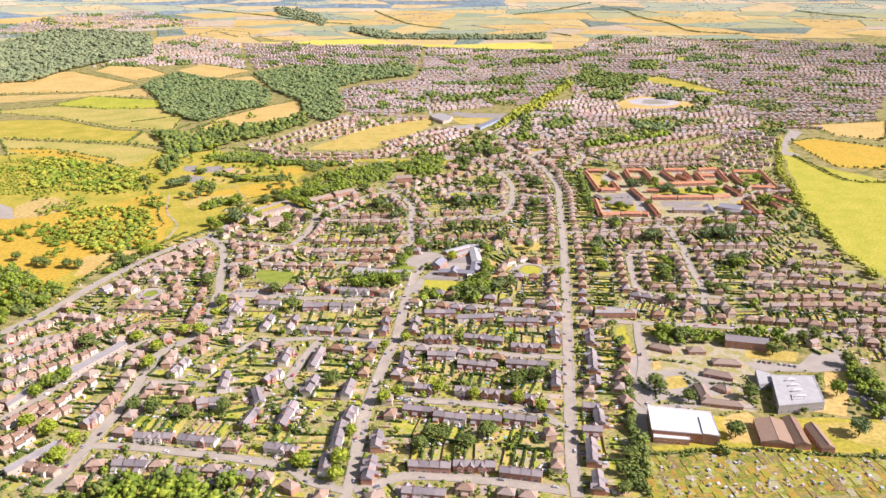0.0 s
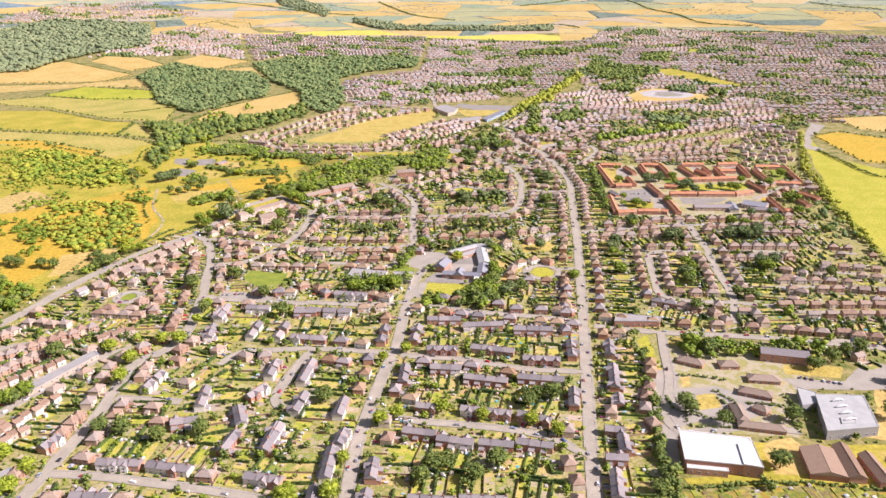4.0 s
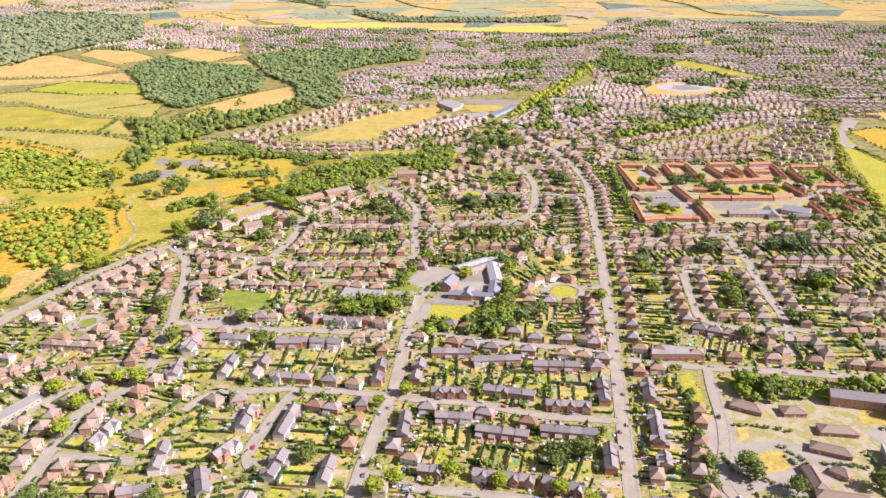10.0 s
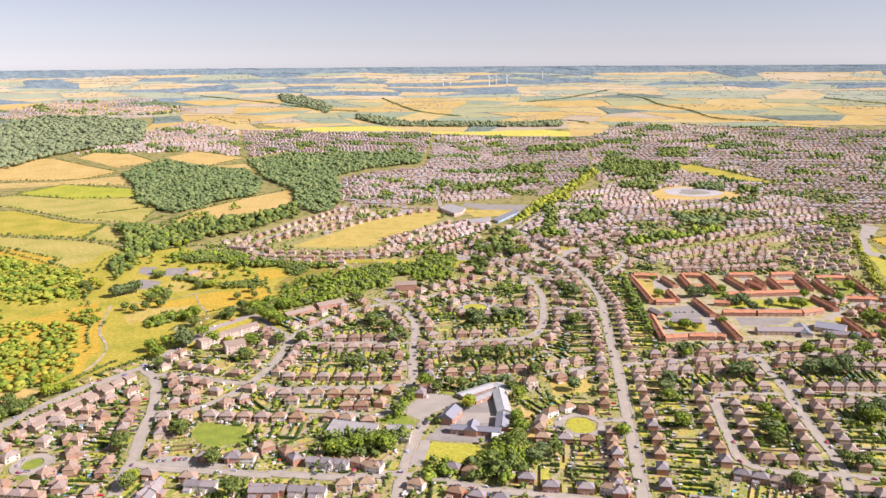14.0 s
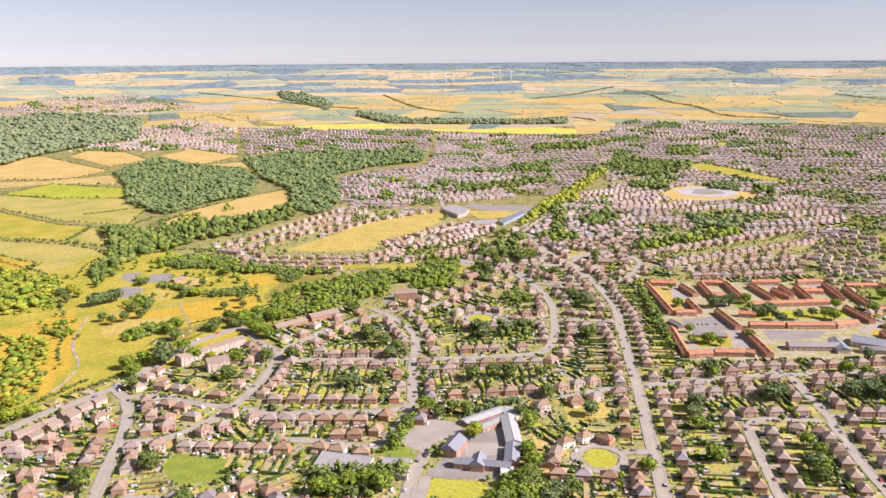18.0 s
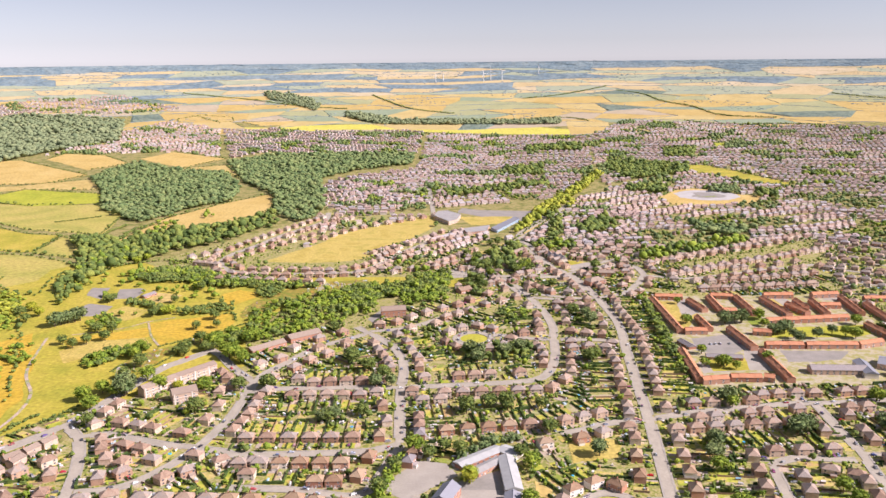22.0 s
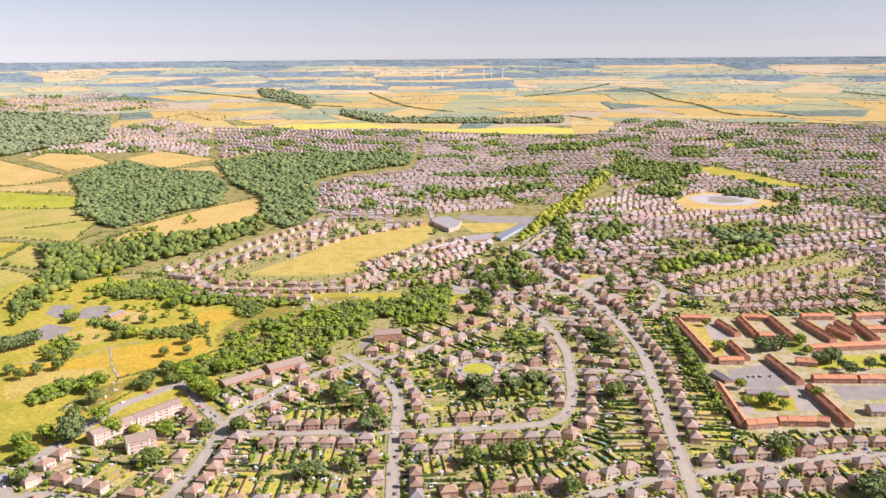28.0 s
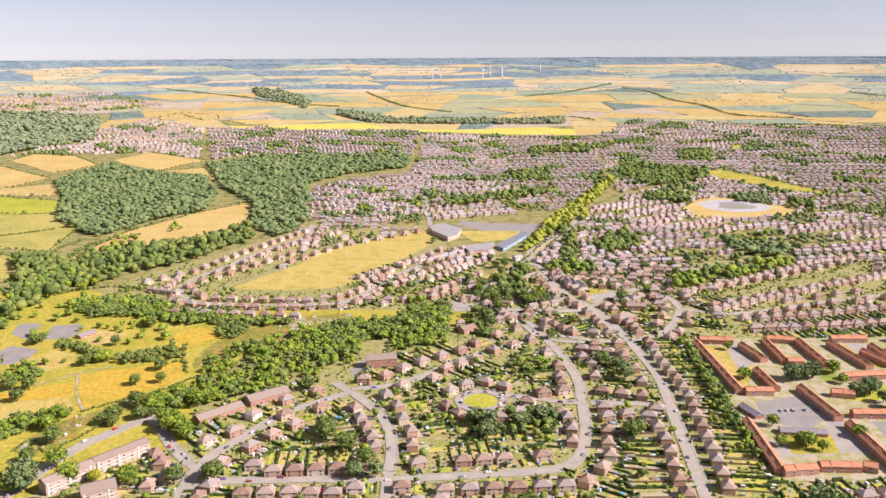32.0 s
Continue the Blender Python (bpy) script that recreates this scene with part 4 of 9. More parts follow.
area('field_ripe', (-283.5, 1372.4), (-289.7, 1410.0), (-272.2, 1427.9), (-237.7, 1412.6), (-244.0, 1391.7), (-263.9, 1360.7), (-276.6, 1356.2))
area('allotment', (-330.6, 1150.6), (-327.4, 1169.7), (-314.7, 1199.1), (-284.5, 1226.5), (-264.9, 1244.5), (-258.1, 1235.2), (-287.6, 1199.7), (-297.3, 1161.0), (-303.8, 1147.6), (-318.1, 1142.6))
area('allotment', (-248.8, 1332.8), (-240.8, 1379.9), (-224.7, 1408.8), (-196.2, 1445.4), (-149.1, 1464.2), (-110.7, 1473.7), (-107.0, 1457.4), (-144.5, 1433.0), (-187.9, 1404.6), (-217.5, 1379.4), (-232.0, 1347.7), (-239.5, 1319.5))
area('field_tan', (-653.0, 1179.8), (-646.7, 1229.8), (-613.5, 1235.5), (-572.2, 1202.2), (-569.2, 1159.7), (-597.3, 1126.2), (-623.8, 1121.3))
area('tarmac_pale', (-712.3, 1218.7), (-655.6, 1179.9), (-623.8, 1121.3), (-661.3, 1122.3))
area('field_ripe', (-663.1, 1095.3), (-603.0, 1120.8), (-545.1, 1092.4), (-494.6, 1007.7), (-455.0, 963.0), (-495.6, 957.6), (-617.2, 1010.6))
area('field_ripe', (-442.9, 1162.3), (-430.2, 1223.8), (-387.1, 1083.2), (-371.8, 1004.9), (-405.5, 1053.2))
area('field_gold', (-452.3, 956.6), (-416.0, 983.6), (-382.0, 969.8), (-392.7, 921.0), (-416.2, 902.4), (-437.1, 888.0))
area('paved_ring', (621.9, 2122.7), (617.4, 2148.0), (601.8, 2169.4), (581.8, 2183.7), (555.9, 2188.7), (529.7, 2183.7), (511.3, 2169.4), (491.9, 2148.0), (493.5, 2122.7), (491.4, 2097.4), (512.0, 2076.0), (529.1, 2061.7), (555.9, 2056.7), (582.6, 2061.7), (600.0, 2076.0), (620.0, 2097.4))
area('tarmac', (595.9, 2122.7), (593.2, 2138.0), (583.7, 2151.0), (571.6, 2159.7), (555.9, 2162.7), (540.0, 2159.7), (528.9, 2151.0), (517.1, 2138.0), (518.1, 2122.7), (516.8, 2107.4), (529.3, 2094.4), (539.7, 2085.7), (555.9, 2082.7), (572.1, 2085.7), (582.6, 2094.4), (594.7, 2107.4))
area('lawn', (577.9, 2122.7), (576.4, 2131.1), (571.2, 2138.3), (564.5, 2143.0), (555.9, 2144.7), (547.2, 2143.0), (541.0, 2138.3), (534.6, 2131.1), (535.1, 2122.7), (534.4, 2114.3), (541.3, 2107.1), (547.0, 2102.4), (555.9, 2100.7), (564.8, 2102.4), (570.6, 2107.1), (577.3, 2114.3))
area('field_pitch', (30.7, 1586.1), (51.0, 1625.9), (89.6, 1683.7), (94.0, 1671.4), (57.6, 1612.0), (33.6, 1568.2))
area('field_straw', (-9.0, 1438.0), (3.7, 1461.2), (28.1, 1468.9), (32.1, 1456.7), (9.4, 1431.9))
area('tarmac_pale', (158.0, 1541.2), (204.8, 1557.1), (209.2, 1535.4), (178.8, 1513.0))
area('tarmac_pale', (-22.1, 1492.9), (4.5, 1514.3), (44.1, 1502.4), (42.7, 1476.8), (3.9, 1477.6))
area('field_straw', (164.6, 1555.5), (181.8, 1565.0), (192.9, 1550.0), (169.6, 1536.2))
area('tarmac_pale', (756.1, 1737.8), (774.3, 1710.1), (692.2, 1590.1), (666.7, 1526.0), (677.2, 1497.4), (663.1, 1478.3), (645.1, 1502.3), (691.5, 1613.1))
# ---- the street plan ----
road('road', 5.6, (548.8, 1237.0), (517.6, 1244.8), (491.0, 1233.1), (464.9, 1206.7), (437.5, 1179.4))
road('road', 5.6, (60, 2900), (77, 2585), (92.6, 2349.7), (107.2, 2117.7))
road('road', 5.6, (-26.6, 1951.9), (-33.6, 2122.2), (-43.8, 2254.5), (-75.6, 2304.3))
road('main_road', 7.2, (89.9, 463.1), (93.6, 503.1), (100.6, 559.8), (106.7, 605.5), (117.2, 683.5), (128.8, 767.8), (148.9, 925.1), (162.2, 1031.6), (169.3, 1099.2), (179.4, 1193.9), (188.9, 1294.3), (176.7, 1438.7), (167.6, 1489.2))
road('road', 6.5, (129.2, 770.2), (66.9, 785.5), (19.5, 794.9), (-22.0, 810.6), (-43.2, 816.4), (-88.4, 811.9), (-141.8, 818.3), (-140.7, 814.8), (-179.9, 821.2), (-216.6, 825.1), (-238.5, 829.5), (-254.4, 837.7))
road('road', 6.5, (137.2, 760.6), (171.9, 751.2), (200.2, 745.2), (263.3, 737.9), (323.7, 726.2), (370.2, 715.8), (426.5, 701.9))
road('road', 6.2, (162.2, 1031.6), (144.5, 1030.0), (123.8, 1025.6), (106.2, 1015.0), (85.8, 1008.2))
road('road', 6.2, (162.2, 1031.6), (194.3, 1043.4), (240.9, 1052.4), (295.3, 1061.6), (322.8, 1061.2), (380.7, 1067.5), (465.6, 1076.6))
road('road', 6.2, (311.5, 1058.4), (308.8, 1014.6), (306.9, 976.6), (300.8, 931.0), (295.5, 884.0), (293.2, 848.1), (286.3, 815.8), (279.8, 791.1), (271.7, 764.0))
road('road', 5.6, (283.8, 815.8), (304.8, 808.1), (322.8, 804.5))
road('road', 5.6, (232.8, 953.8), (253.3, 965.2), (297.7, 960.9))
road('road', 5.6, (305.4, 972.6), (335.9, 964.4), (403.5, 958.3))
road('road', 5.6, (232.8, 953.8), (226.7, 910.7), (220.7, 866.1), (218.0, 834.7), (233.5, 821.3), (251.5, 816.0), (283.3, 814.8))
road('road', 6.8, (-70.3, 450.3), (-66.3, 483.9), (-65.8, 526.0), (-65.5, 562.2), (-62.9, 592.1), (-58.1, 636.3), (-52.3, 679.7), (-46.6, 713.8), (-44.0, 758.9), (-41.4, 816.3))
road('lane', 6, (-41.4, 816.3), (-34.5, 875.5), (-24.2, 917.7))
road('road', 6.5, (-62.7, 471.0), (-48.8, 478.1), (-35.8, 487.3), (-15.4, 488.9), (21.1, 484.6), (65.4, 474.8), (84.7, 469.9))
road('road', 5.8, (-277.7, 528.8), (-268.8, 530.9), (-236.1, 528.3), (-199.9, 521.4), (-164.4, 514.7), (-126.8, 505.2), (-109.0, 497.0), (-97.0, 484.3), (-68.5, 472.8))
road('road', 6.8, (-275.8, 471.8), (-272.8, 528.8), (-267.4, 600.4), (-267.9, 636.7), (-268.7, 686.6), (-256.1, 704.8), (-246.3, 724.5), (-242.9, 758.6), (-253.1, 837.7), (-262.4, 884.6), (-270.5, 931.5), (-284.0, 977.1), (-299.9, 1010.6), (-318.6, 1030.4))
road('road', 8, (-443.3, 731.7), (-427.7, 766.0), (-414.4, 803.2), (-400.4, 863.0), (-382.4, 914.4), (-356.1, 977.5), (-316.3, 1037.8), (-285.3, 1146.6), (-269.2, 1173.3), (-252.1, 1197.4), (-242.1, 1207.5))
road('road', 6.5, (-299.3, 1008.9), (-278.3, 1014.8), (-227.5, 997.0), (-176.5, 984.1), (-167.8, 978.3), (-105.2, 979.3), (-61.5, 982.9), (-41.6, 995.1))
road('road', 5.6, (-265.1, 924.4), (-233.8, 932.7), (-211.5, 960.6), (-197.5, 992.5), (-186.2, 1045.6), (-184.6, 1120.4))
road('road', 6.2, (-244.9, 1202.4), (-234.6, 1192.1), (-211.3, 1154.3), (-184.6, 1120.4))
road('road', 5.6, (-184.6, 1120.4), (-175.4, 1145.1), (-165.2, 1162.6), (-141.9, 1206.0), (-139.3, 1211.2), (-112.7, 1232.6), (-86.8, 1255.4))
road('road', 6.5, (-179.9, 1098.3), (-160.2, 1102.8), (-112.5, 1104.8), (-96.0, 1105.0), (-61.1, 1103.4), (-11.1, 1106.5), (55.5, 1113.3), (77.9, 1118.9), (89.8, 1130.9), (99.0, 1154.4), (105.8, 1187.2), (110.6, 1234.8), (114.2, 1270.6), (109.7, 1331.8), (97.4, 1395.6), (86.2, 1440.9))
road('road', 5.6, (-184.6, 1120.4), (-179.9, 1098.3), (-184.7, 1083.3))
road('road', 6.5, (-41.6, 995.1), (-44.6, 1063.3), (-45.8, 1115.4), (-45.4, 1114.7), (-45.3, 1147.6), (-49.4, 1179.7), (-59.2, 1210.0), (-72.6, 1232.0), (-89.3, 1255.4), (-103.8, 1274.1))
road('road', 5.5, (-87.2, 1258.4), (-51.0, 1268.3), (-26.7, 1287.0), (9.9, 1326.3), (32.3, 1346.6))
road('road', 5.5, (46.2, 1244.4), (69.6, 1238.3), (92.1, 1229.5), (109.4, 1227.5))
road('road', 5.6, (116.8, 1227.6), (123.9, 1227.5), (151.9, 1226.0), (184.3, 1219.9))
road('road', 5.6, (95.0, 1399.9), (116.0, 1393.5), (140.1, 1382.1), (158.3, 1376.9), (184.3, 1378.0))
road('road', 5.5, (-157.8, 929.1), (-113.3, 926.6), (-68.5, 917.2), (-55.4, 936.8), (-41.4, 990.9))
road('road', 5.5, (-263.0, 630.8), (-232.4, 627.4), (-209.0, 624.2))
road('road', 5.5, (-49.2, 705.4), (-79.2, 710.8), (-120.3, 715.1), (-138.9, 714.0), (-158.4, 712.2), (-182.4, 707.7), (-195.7, 685.4))
road('road', 5.6, (-59.0, 610.8), (-28.3, 596.8), (6.6, 591.1), (38.3, 585.4), (71.6, 574.9), (87.9, 560.0), (100.1, 548.1))
road('road', 5.6, (-42.0, 702.5), (-13.5, 697.8), (17.1, 693.2), (58.6, 677.8), (96.9, 672.6), (116.2, 670.4))
road('road', 5.6, (-120.3, 715.1), (-131.4, 668.1), (-136.8, 631.7), (-129.2, 614.6))
road('road', 5.6, (196.9, 745.3), (189.9, 708.1), (185.0, 674.0), (177.6, 642.7), (164.1, 602.8), (168.6, 576.5))
road('road', 5.6, (168.6, 576.5), (216.3, 586.0), (256.9, 580.3))
road('road', 6.5, (-168.5, 1505.2), (-238.6, 1506.7), (-300.0, 1518.7), (-322.6, 1541.4), (-337.1, 1577.1), (-332.1, 1628.1), (-307.4, 1686.9), (-278.9, 1765.7), (-228.1, 1871.6), (-229.9, 1961.5))
road('road', 5.6, (-170.8, 1505.3), (-131.7, 1512.0), (-108.5, 1539.2), (-73.5, 1624.9), (-31.5, 1695.3), (16.4, 1784.2))
road('road', 6.8, (167.6, 1489.2), (161.0, 1500.6), (135.3, 1569.2), (131.5, 1647.7), (119.2, 1739.1), (165.2, 1845.1), (203.7, 1926.7), (251.7, 2044.2))
road('road', 6.2, (141.9, 1522.7), (106.0, 1523.5), (75.6, 1513.1), (56.9, 1524.5))
road('road', 6.2, (170.4, 1506.2), (215.8, 1550.4), (267.7, 1579.7), (273.1, 1561.1))
road('road', 5.6, (-426.6, 699.4), (-408.6, 713.0), (-377.2, 726.8))
road('road', 5.6, (-358.0, 566.4), (-346.5, 596.3), (-334.1, 629.0), (-302.8, 697.3), (-282.1, 717.9))
ring_road(-327.3, 832.7, 11.7, 13.8)
ring_road(25.3, 1233.3, 18.9, 19.1)
ROAD_XY = np.concatenate([p for _, _, p in ROADS])

ring_road(104.5, 898.5, 18.0, 20.0)
road('road', 5.0, (121.5, 905.0), (132.0, 908.0), (146.0, 908.0))
road('footpath', 2.4, (-414.9, 1256.4), (-398.3, 1262.3), (-373.7, 1273.1), (-358.7, 1284.5), (-347.1, 1299.0), (-319.4, 1315.2))
road('footpath', 2.2, (-344.8, 1296.2), (-325.2, 1250.2), (-306.9, 1220.2))
road('footpath', 3.0, (-437.6, 1247.2), (-411.8, 1152.7), (-380.0, 1096.2), (-371.1, 1057.3), (-371.8, 1021.0))
road('high_street', 7.2, (177.2, 1410.3), (164.6, 1472.3), (148.9, 1527.3), (138.1, 1581.2), (123.8, 1641.2), (114.5, 1695.6))
road('high_street', 7.0, (-15.5, 1486.4), (14.8, 1525.5), (50.5, 1590.9), (87.5, 1659.6), (121.3, 1721.3), (172.9, 1827.9), (219.6, 1923.4))
road('high_street', 8.5, (4.3, 1501.0), (43.4, 1489.4), (75.5, 1482.4), (113.8, 1477.5), (163.2, 1478.6))
road('road', 6.5, (166.3, 1495.6), (207.5, 1521.5), (246.5, 1541.7), (263.9, 1529.5), (266.7, 1487.1), (250.6, 1444.5), (223.8, 1400.5), (182.1, 1373.9))
road('road', 5.6, (73.6, 1476.2), (82.7, 1426.8), (95.4, 1390.7), (118.0, 1376.7), (152.2, 1374.4), (182.5, 1375.5))
road('road', 5.6, (266.8, 1480.7), (322.2, 1463.0), (411.7, 1492.7), (524.3, 1531.1))
# ---- rows of houses ----
row('semi', 6, (-5.2, 1112.9), (73.7, 1117.8))
row('semi', 6, (-6.3, 1084.8), (75.2, 1089.2))
row('semi', 2, (-95.9, 1081.4), (-81.1, 1081.2))
row('semi', 3, (-141.2, 1081.3), (-110.2, 1083.0))
row('semi', 3, (-141.5, 1110.8), (-111.6, 1112.3))
row('semi', 2, (-96.9, 1112.9), (-82.4, 1113.9))
row('semi', 4, (-73.5, 1194.4), (-67.7, 1179.4), (-62.2, 1165.0), (-58.6, 1146.9))
row('semi', 3, (-40.1, 1193.9), (-32.7, 1171.7), (-30.8, 1148.7))
row('semi', 5, (-59.4, 1283.9), (-35.0, 1310.8), (10.4, 1346.9))
row('semi', 6, (-43.2, 1261.4), (-19.0, 1286.6), (23.2, 1324.1))
row('semi', 7, (-0.5, 1248.5), (11.9, 1260.5), (29.5, 1267.7), (44.8, 1258.1), (59.7, 1247.6), (75.8, 1241.4), (96.9, 1247.0))
row('semi', 7, (-4.3, 1217.1), (6.7, 1199.4), (22.2, 1194.5), (39.0, 1195.3), (55.6, 1205.5), (72.9, 1207.9), (88.0, 1202.4))
row('semi', 4, (91.7, 1194.5), (93.0, 1177.0), (89.7, 1153.7), (85.1, 1134.1))
row('semi', 1, (-56.5, 1240.5), (-56.3, 1240.5))
row('semi', 1, (-25.9, 1121.1), (-24.9, 1121.1))
row('semi', 1, (-78.7, 1274.5), (-77.5, 1275.1))
row('semi', 2, (-127.1, 1221.8), (-133.9, 1208.3))
row('semi', 1, (-105.0, 1247.2), (-103.8, 1247.2))
row('semi', 4, (-135.4, 1203.1), (-149.6, 1190.5), (-166.0, 1176.0), (-185.7, 1157.6))
row('semi', 3, (-124.4, 1185.1), (-138.5, 1168.5), (-151.0, 1148.2))
row('semi', 2, (-209.0, 1123.6), (-208.0, 1092.8))
row('semi', 14, (198.1, 1327.5), (201.1, 1285.1), (201.4, 1235.1), (195.8, 1194.0), (191.8, 1150.6), (183.0, 1086.1))
row('semi', 6, (159.9, 1177.0), (160.1, 1142.2), (152.7, 1105.2), (153.2, 1077.5))
row('semi', 4, (165.9, 1328.0), (169.8, 1309.7), (170.4, 1269.2), (162.2, 1235.7))
row('semi', 3, (124.2, 1195.1), (143.3, 1200.0), (158.1, 1195.6))
row('semi', 2, (130.7, 1245.1), (146.2, 1238.9))
row('semi', 2, (133.0, 1310.4), (129.9, 1279.6))
row('semi', 3, (119.2, 1170.3), (115.5, 1151.7), (113.5, 1132.0))
row('semi', 2, (104.8, 1113.7), (90.6, 1094.6))
row('semi', 4, (130.2, 1347.8), (166.2, 1335.6))
row('semi', 3, (224.6, 1423.0), (248.0, 1441.7), (266.3, 1451.2))
row('semi', 8, (206.3, 1059.0), (324.8, 1067.6))
row('semi', 8, (338.6, 1067.4), (450.3, 1069.1))
row('semi', 7, (178.1, 1009.5), (274.3, 1020.1))
row('semi', 7, (353.3, 1028.4), (433.4, 1020.1))
row('semi', 3, (241.1, 971.6), (285.4, 974.4))
row('semi', 6, (338.8, 972.2), (408.0, 971.5))
row('semi', 6, (319.2, 933.9), (390.0, 936.9))
row('semi', 9, (173.9, 990.5), (165.8, 920.9), (160.2, 862.3), (148.6, 794.8))
row('semi', 3, (136.1, 966.2), (127.0, 907.4))
row('semi', 5, (124.1, 862.6), (123.6, 839.4), (113.5, 785.4))
row('semi', 7, (222.2, 965.4), (212.3, 906.6), (203.5, 830.5))
row('semi', 5, (245.8, 934.6), (235.9, 880.2), (232.3, 852.9))
row('semi', 2, (269.0, 941.8), (284.0, 934.2))
row('semi', 5, (287.1, 925.5), (275.2, 846.8))
row('semi', 5, (314.6, 925.3), (306.4, 846.6))
row('semi', 3, (236.2, 833.1), (269.9, 831.2))
row('semi', 4, (209.0, 809.4), (242.3, 794.3))
row('semi', 2, (256.7, 783.2), (262.0, 766.3))
row('semi', 2, (295.7, 781.1), (296.2, 761.8))
row('semi', 14, (289.9, 1537.9), (416.6, 1604.0), (565.0, 1686.9))
row('semi', 14, (306.7, 1487.4), (577.4, 1620.7))
row('semi', 11, (324.9, 1441.7), (530.1, 1532.8))
row('semi', 9, (327.3, 1407.3), (470.9, 1423.0))
row('semi', 6, (-162.4, 1000.9), (-78.7, 1000.0))
row('semi', 6, (-157.7, 959.9), (-82.7, 959.2))
row('semi', 6, (-150.8, 932.1), (-84.5, 932.9))
row('semi', 1, (-68.9, 940.1), (-67.4, 940.1))
row('semi', 5, (-4.8, 1010.5), (62.5, 1020.5))
row('semi', 4, (77.2, 1020.3), (122.8, 1040.2))
row('semi', 2, (-59.8, 1059.8), (-54.0, 1029.1))
row('semi', 2, (-25.6, 1069.4), (-10.0, 1071.2))
row('semi', 2, (70.8, 987.4), (100.2, 995.5))
row('semi', 3, (81.6, 918.6), (103.6, 931.2), (112.7, 924.0))
row('semi', 1, (70.3, 893.8), (67.9, 884.1))
row('semi', 3, (69.2, 870.4), (104.7, 865.3))
row('semi', 3, (50.2, 795.5), (71.1, 789.6), (91.7, 784.8))
row('semi', 2, (-106.8, 829.7), (-88.6, 826.9))
row('semi', 2, (-76.2, 829.5), (-66.8, 824.1))
row('semi', 3, (-62.8, 821.5), (-42.3, 815.1))
row('semi', 5, (-259.8, 968.8), (-253.0, 938.1), (-242.4, 972.6), (-218.3, 964.4), (-224.5, 943.0))
row('semi', 6, (-213.0, 912.9), (-137.4, 908.8))
row('semi', 3, (-192.9, 948.7), (-172.0, 964.0), (-147.1, 962.2))
row('semi', 5, (-348.3, 839.6), (-335.8, 856.7), (-331.3, 893.8), (-324.8, 931.5), (-307.1, 913.7))
row('semi', 5, (-304.5, 893.5), (-308.9, 868.4), (-299.2, 839.3), (-290.4, 817.6), (-292.2, 799.9))
row('semi', 2, (-310.7, 795.1), (-333.4, 796.7))
row('semi', 2, (-315.9, 949.9), (-302.0, 965.3))
row('terr', 3, (-366.5, 890.8), (-358.8, 903.9), (-352.3, 917.5))
row('terr', 3, (-354.4, 928.2), (-346.9, 941.2), (-335.9, 957.8))
row('terr', 3, (-336.2, 965.6), (-323.9, 981.6), (-312.8, 1002.6))
row('semi', 2, (-173.9, 838.4), (-151.4, 854.2))
row('semi', 2, (-134.1, 846.6), (-125.5, 835.3))
row('terr', 2, (-218.8, 769.1), (-216.7, 797.0))
row('terr', 2, (-197.0, 795.9), (-174.4, 793.4))
row('terr', 2, (-148.6, 786.1), (-127.2, 786.0))
row('terr', 4, (-25.9, 498.2), (4.2, 495.0))
row('terr', 4, (6.5, 497.7), (36.5, 495.8))
row('terr', 4, (39.5, 489.9), (68.9, 483.8))
row('terr', 4, (-29.1, 467.3), (0.5, 463.4))
row('terr', 3, (-32.8, 577.0), (-9.2, 571.6))
row('terr', 3, (-7.9, 566.7), (17.6, 560.0))
row('terr', 3, (21.5, 561.4), (45.5, 557.2))
row('terr', 3, (48.3, 562.0), (73.2, 555.9))
row('terr', 2, (-24.6, 611.3), (-9.6, 608.3))
row('terr', 4, (9.5, 606.3), (47.1, 598.7))
row('terr', 3, (52.4, 598.6), (75.6, 589.2))
row('terr', 4, (13.3, 656.0), (47.6, 648.0))
row('terr', 4, (56.8, 655.3), (93.8, 649.7))
row('terr', 3, (-14.6, 672.5), (10.6, 670.1))
row('terr', 4, (20.6, 709.4), (57.2, 700.3))
row('terr', 3, (63.8, 687.8), (95.2, 684.5))
row('terr', 3, (-18.2, 706.5), (8.1, 704.7))
row('terr', 3, (60.5, 746.0), (95.9, 743.8))
row('terr', 3, (13.6, 753.2), (51.4, 755.7))
row('terr', 3, (-19.3, 767.5), (12.2, 766.9))
row('terr', 2, (99.2, 636.3), (95.6, 607.7))
row('terr', 2, (109.3, 722.4), (106.1, 687.0))
row('terr', 2, (-35.5, 676.1), (-37.1, 644.5))
row('terr', 2, (-26.7, 755.5), (-31.9, 717.5))
row('terr', 2, (-57.8, 756.1), (-60.5, 714.4))
row('semi', 3, (81.1, 538.2), (83.8, 516.3), (81.0, 496.0))
row('semi', 1, (107.4, 745.2), (109.0, 745.1))
row('terr', 3, (137.8, 674.8), (132.2, 637.0))
row('terr', 2, (132.4, 625.2), (130.3, 610.9))
row('terr', 2, (113.3, 578.0), (126.6, 575.8))
row('terr', 2, (124.2, 568.8), (122.4, 549.4))
row('terr', 2, (107.4, 542.7), (122.2, 541.5))
row('terr', 3, (110.9, 526.9), (106.9, 497.6))
row('terr', 2, (108.2, 485.8), (106.0, 465.4))
row('terr', 2, (143.3, 720.3), (138.9, 691.7))
row('terr', 2, (-75.2, 576.1), (-78.1, 558.0))
row('terr', 3, (-81.0, 554.3), (-81.7, 518.6))
row('terr', 3, (-86.5, 510.3), (-86.9, 479.0))
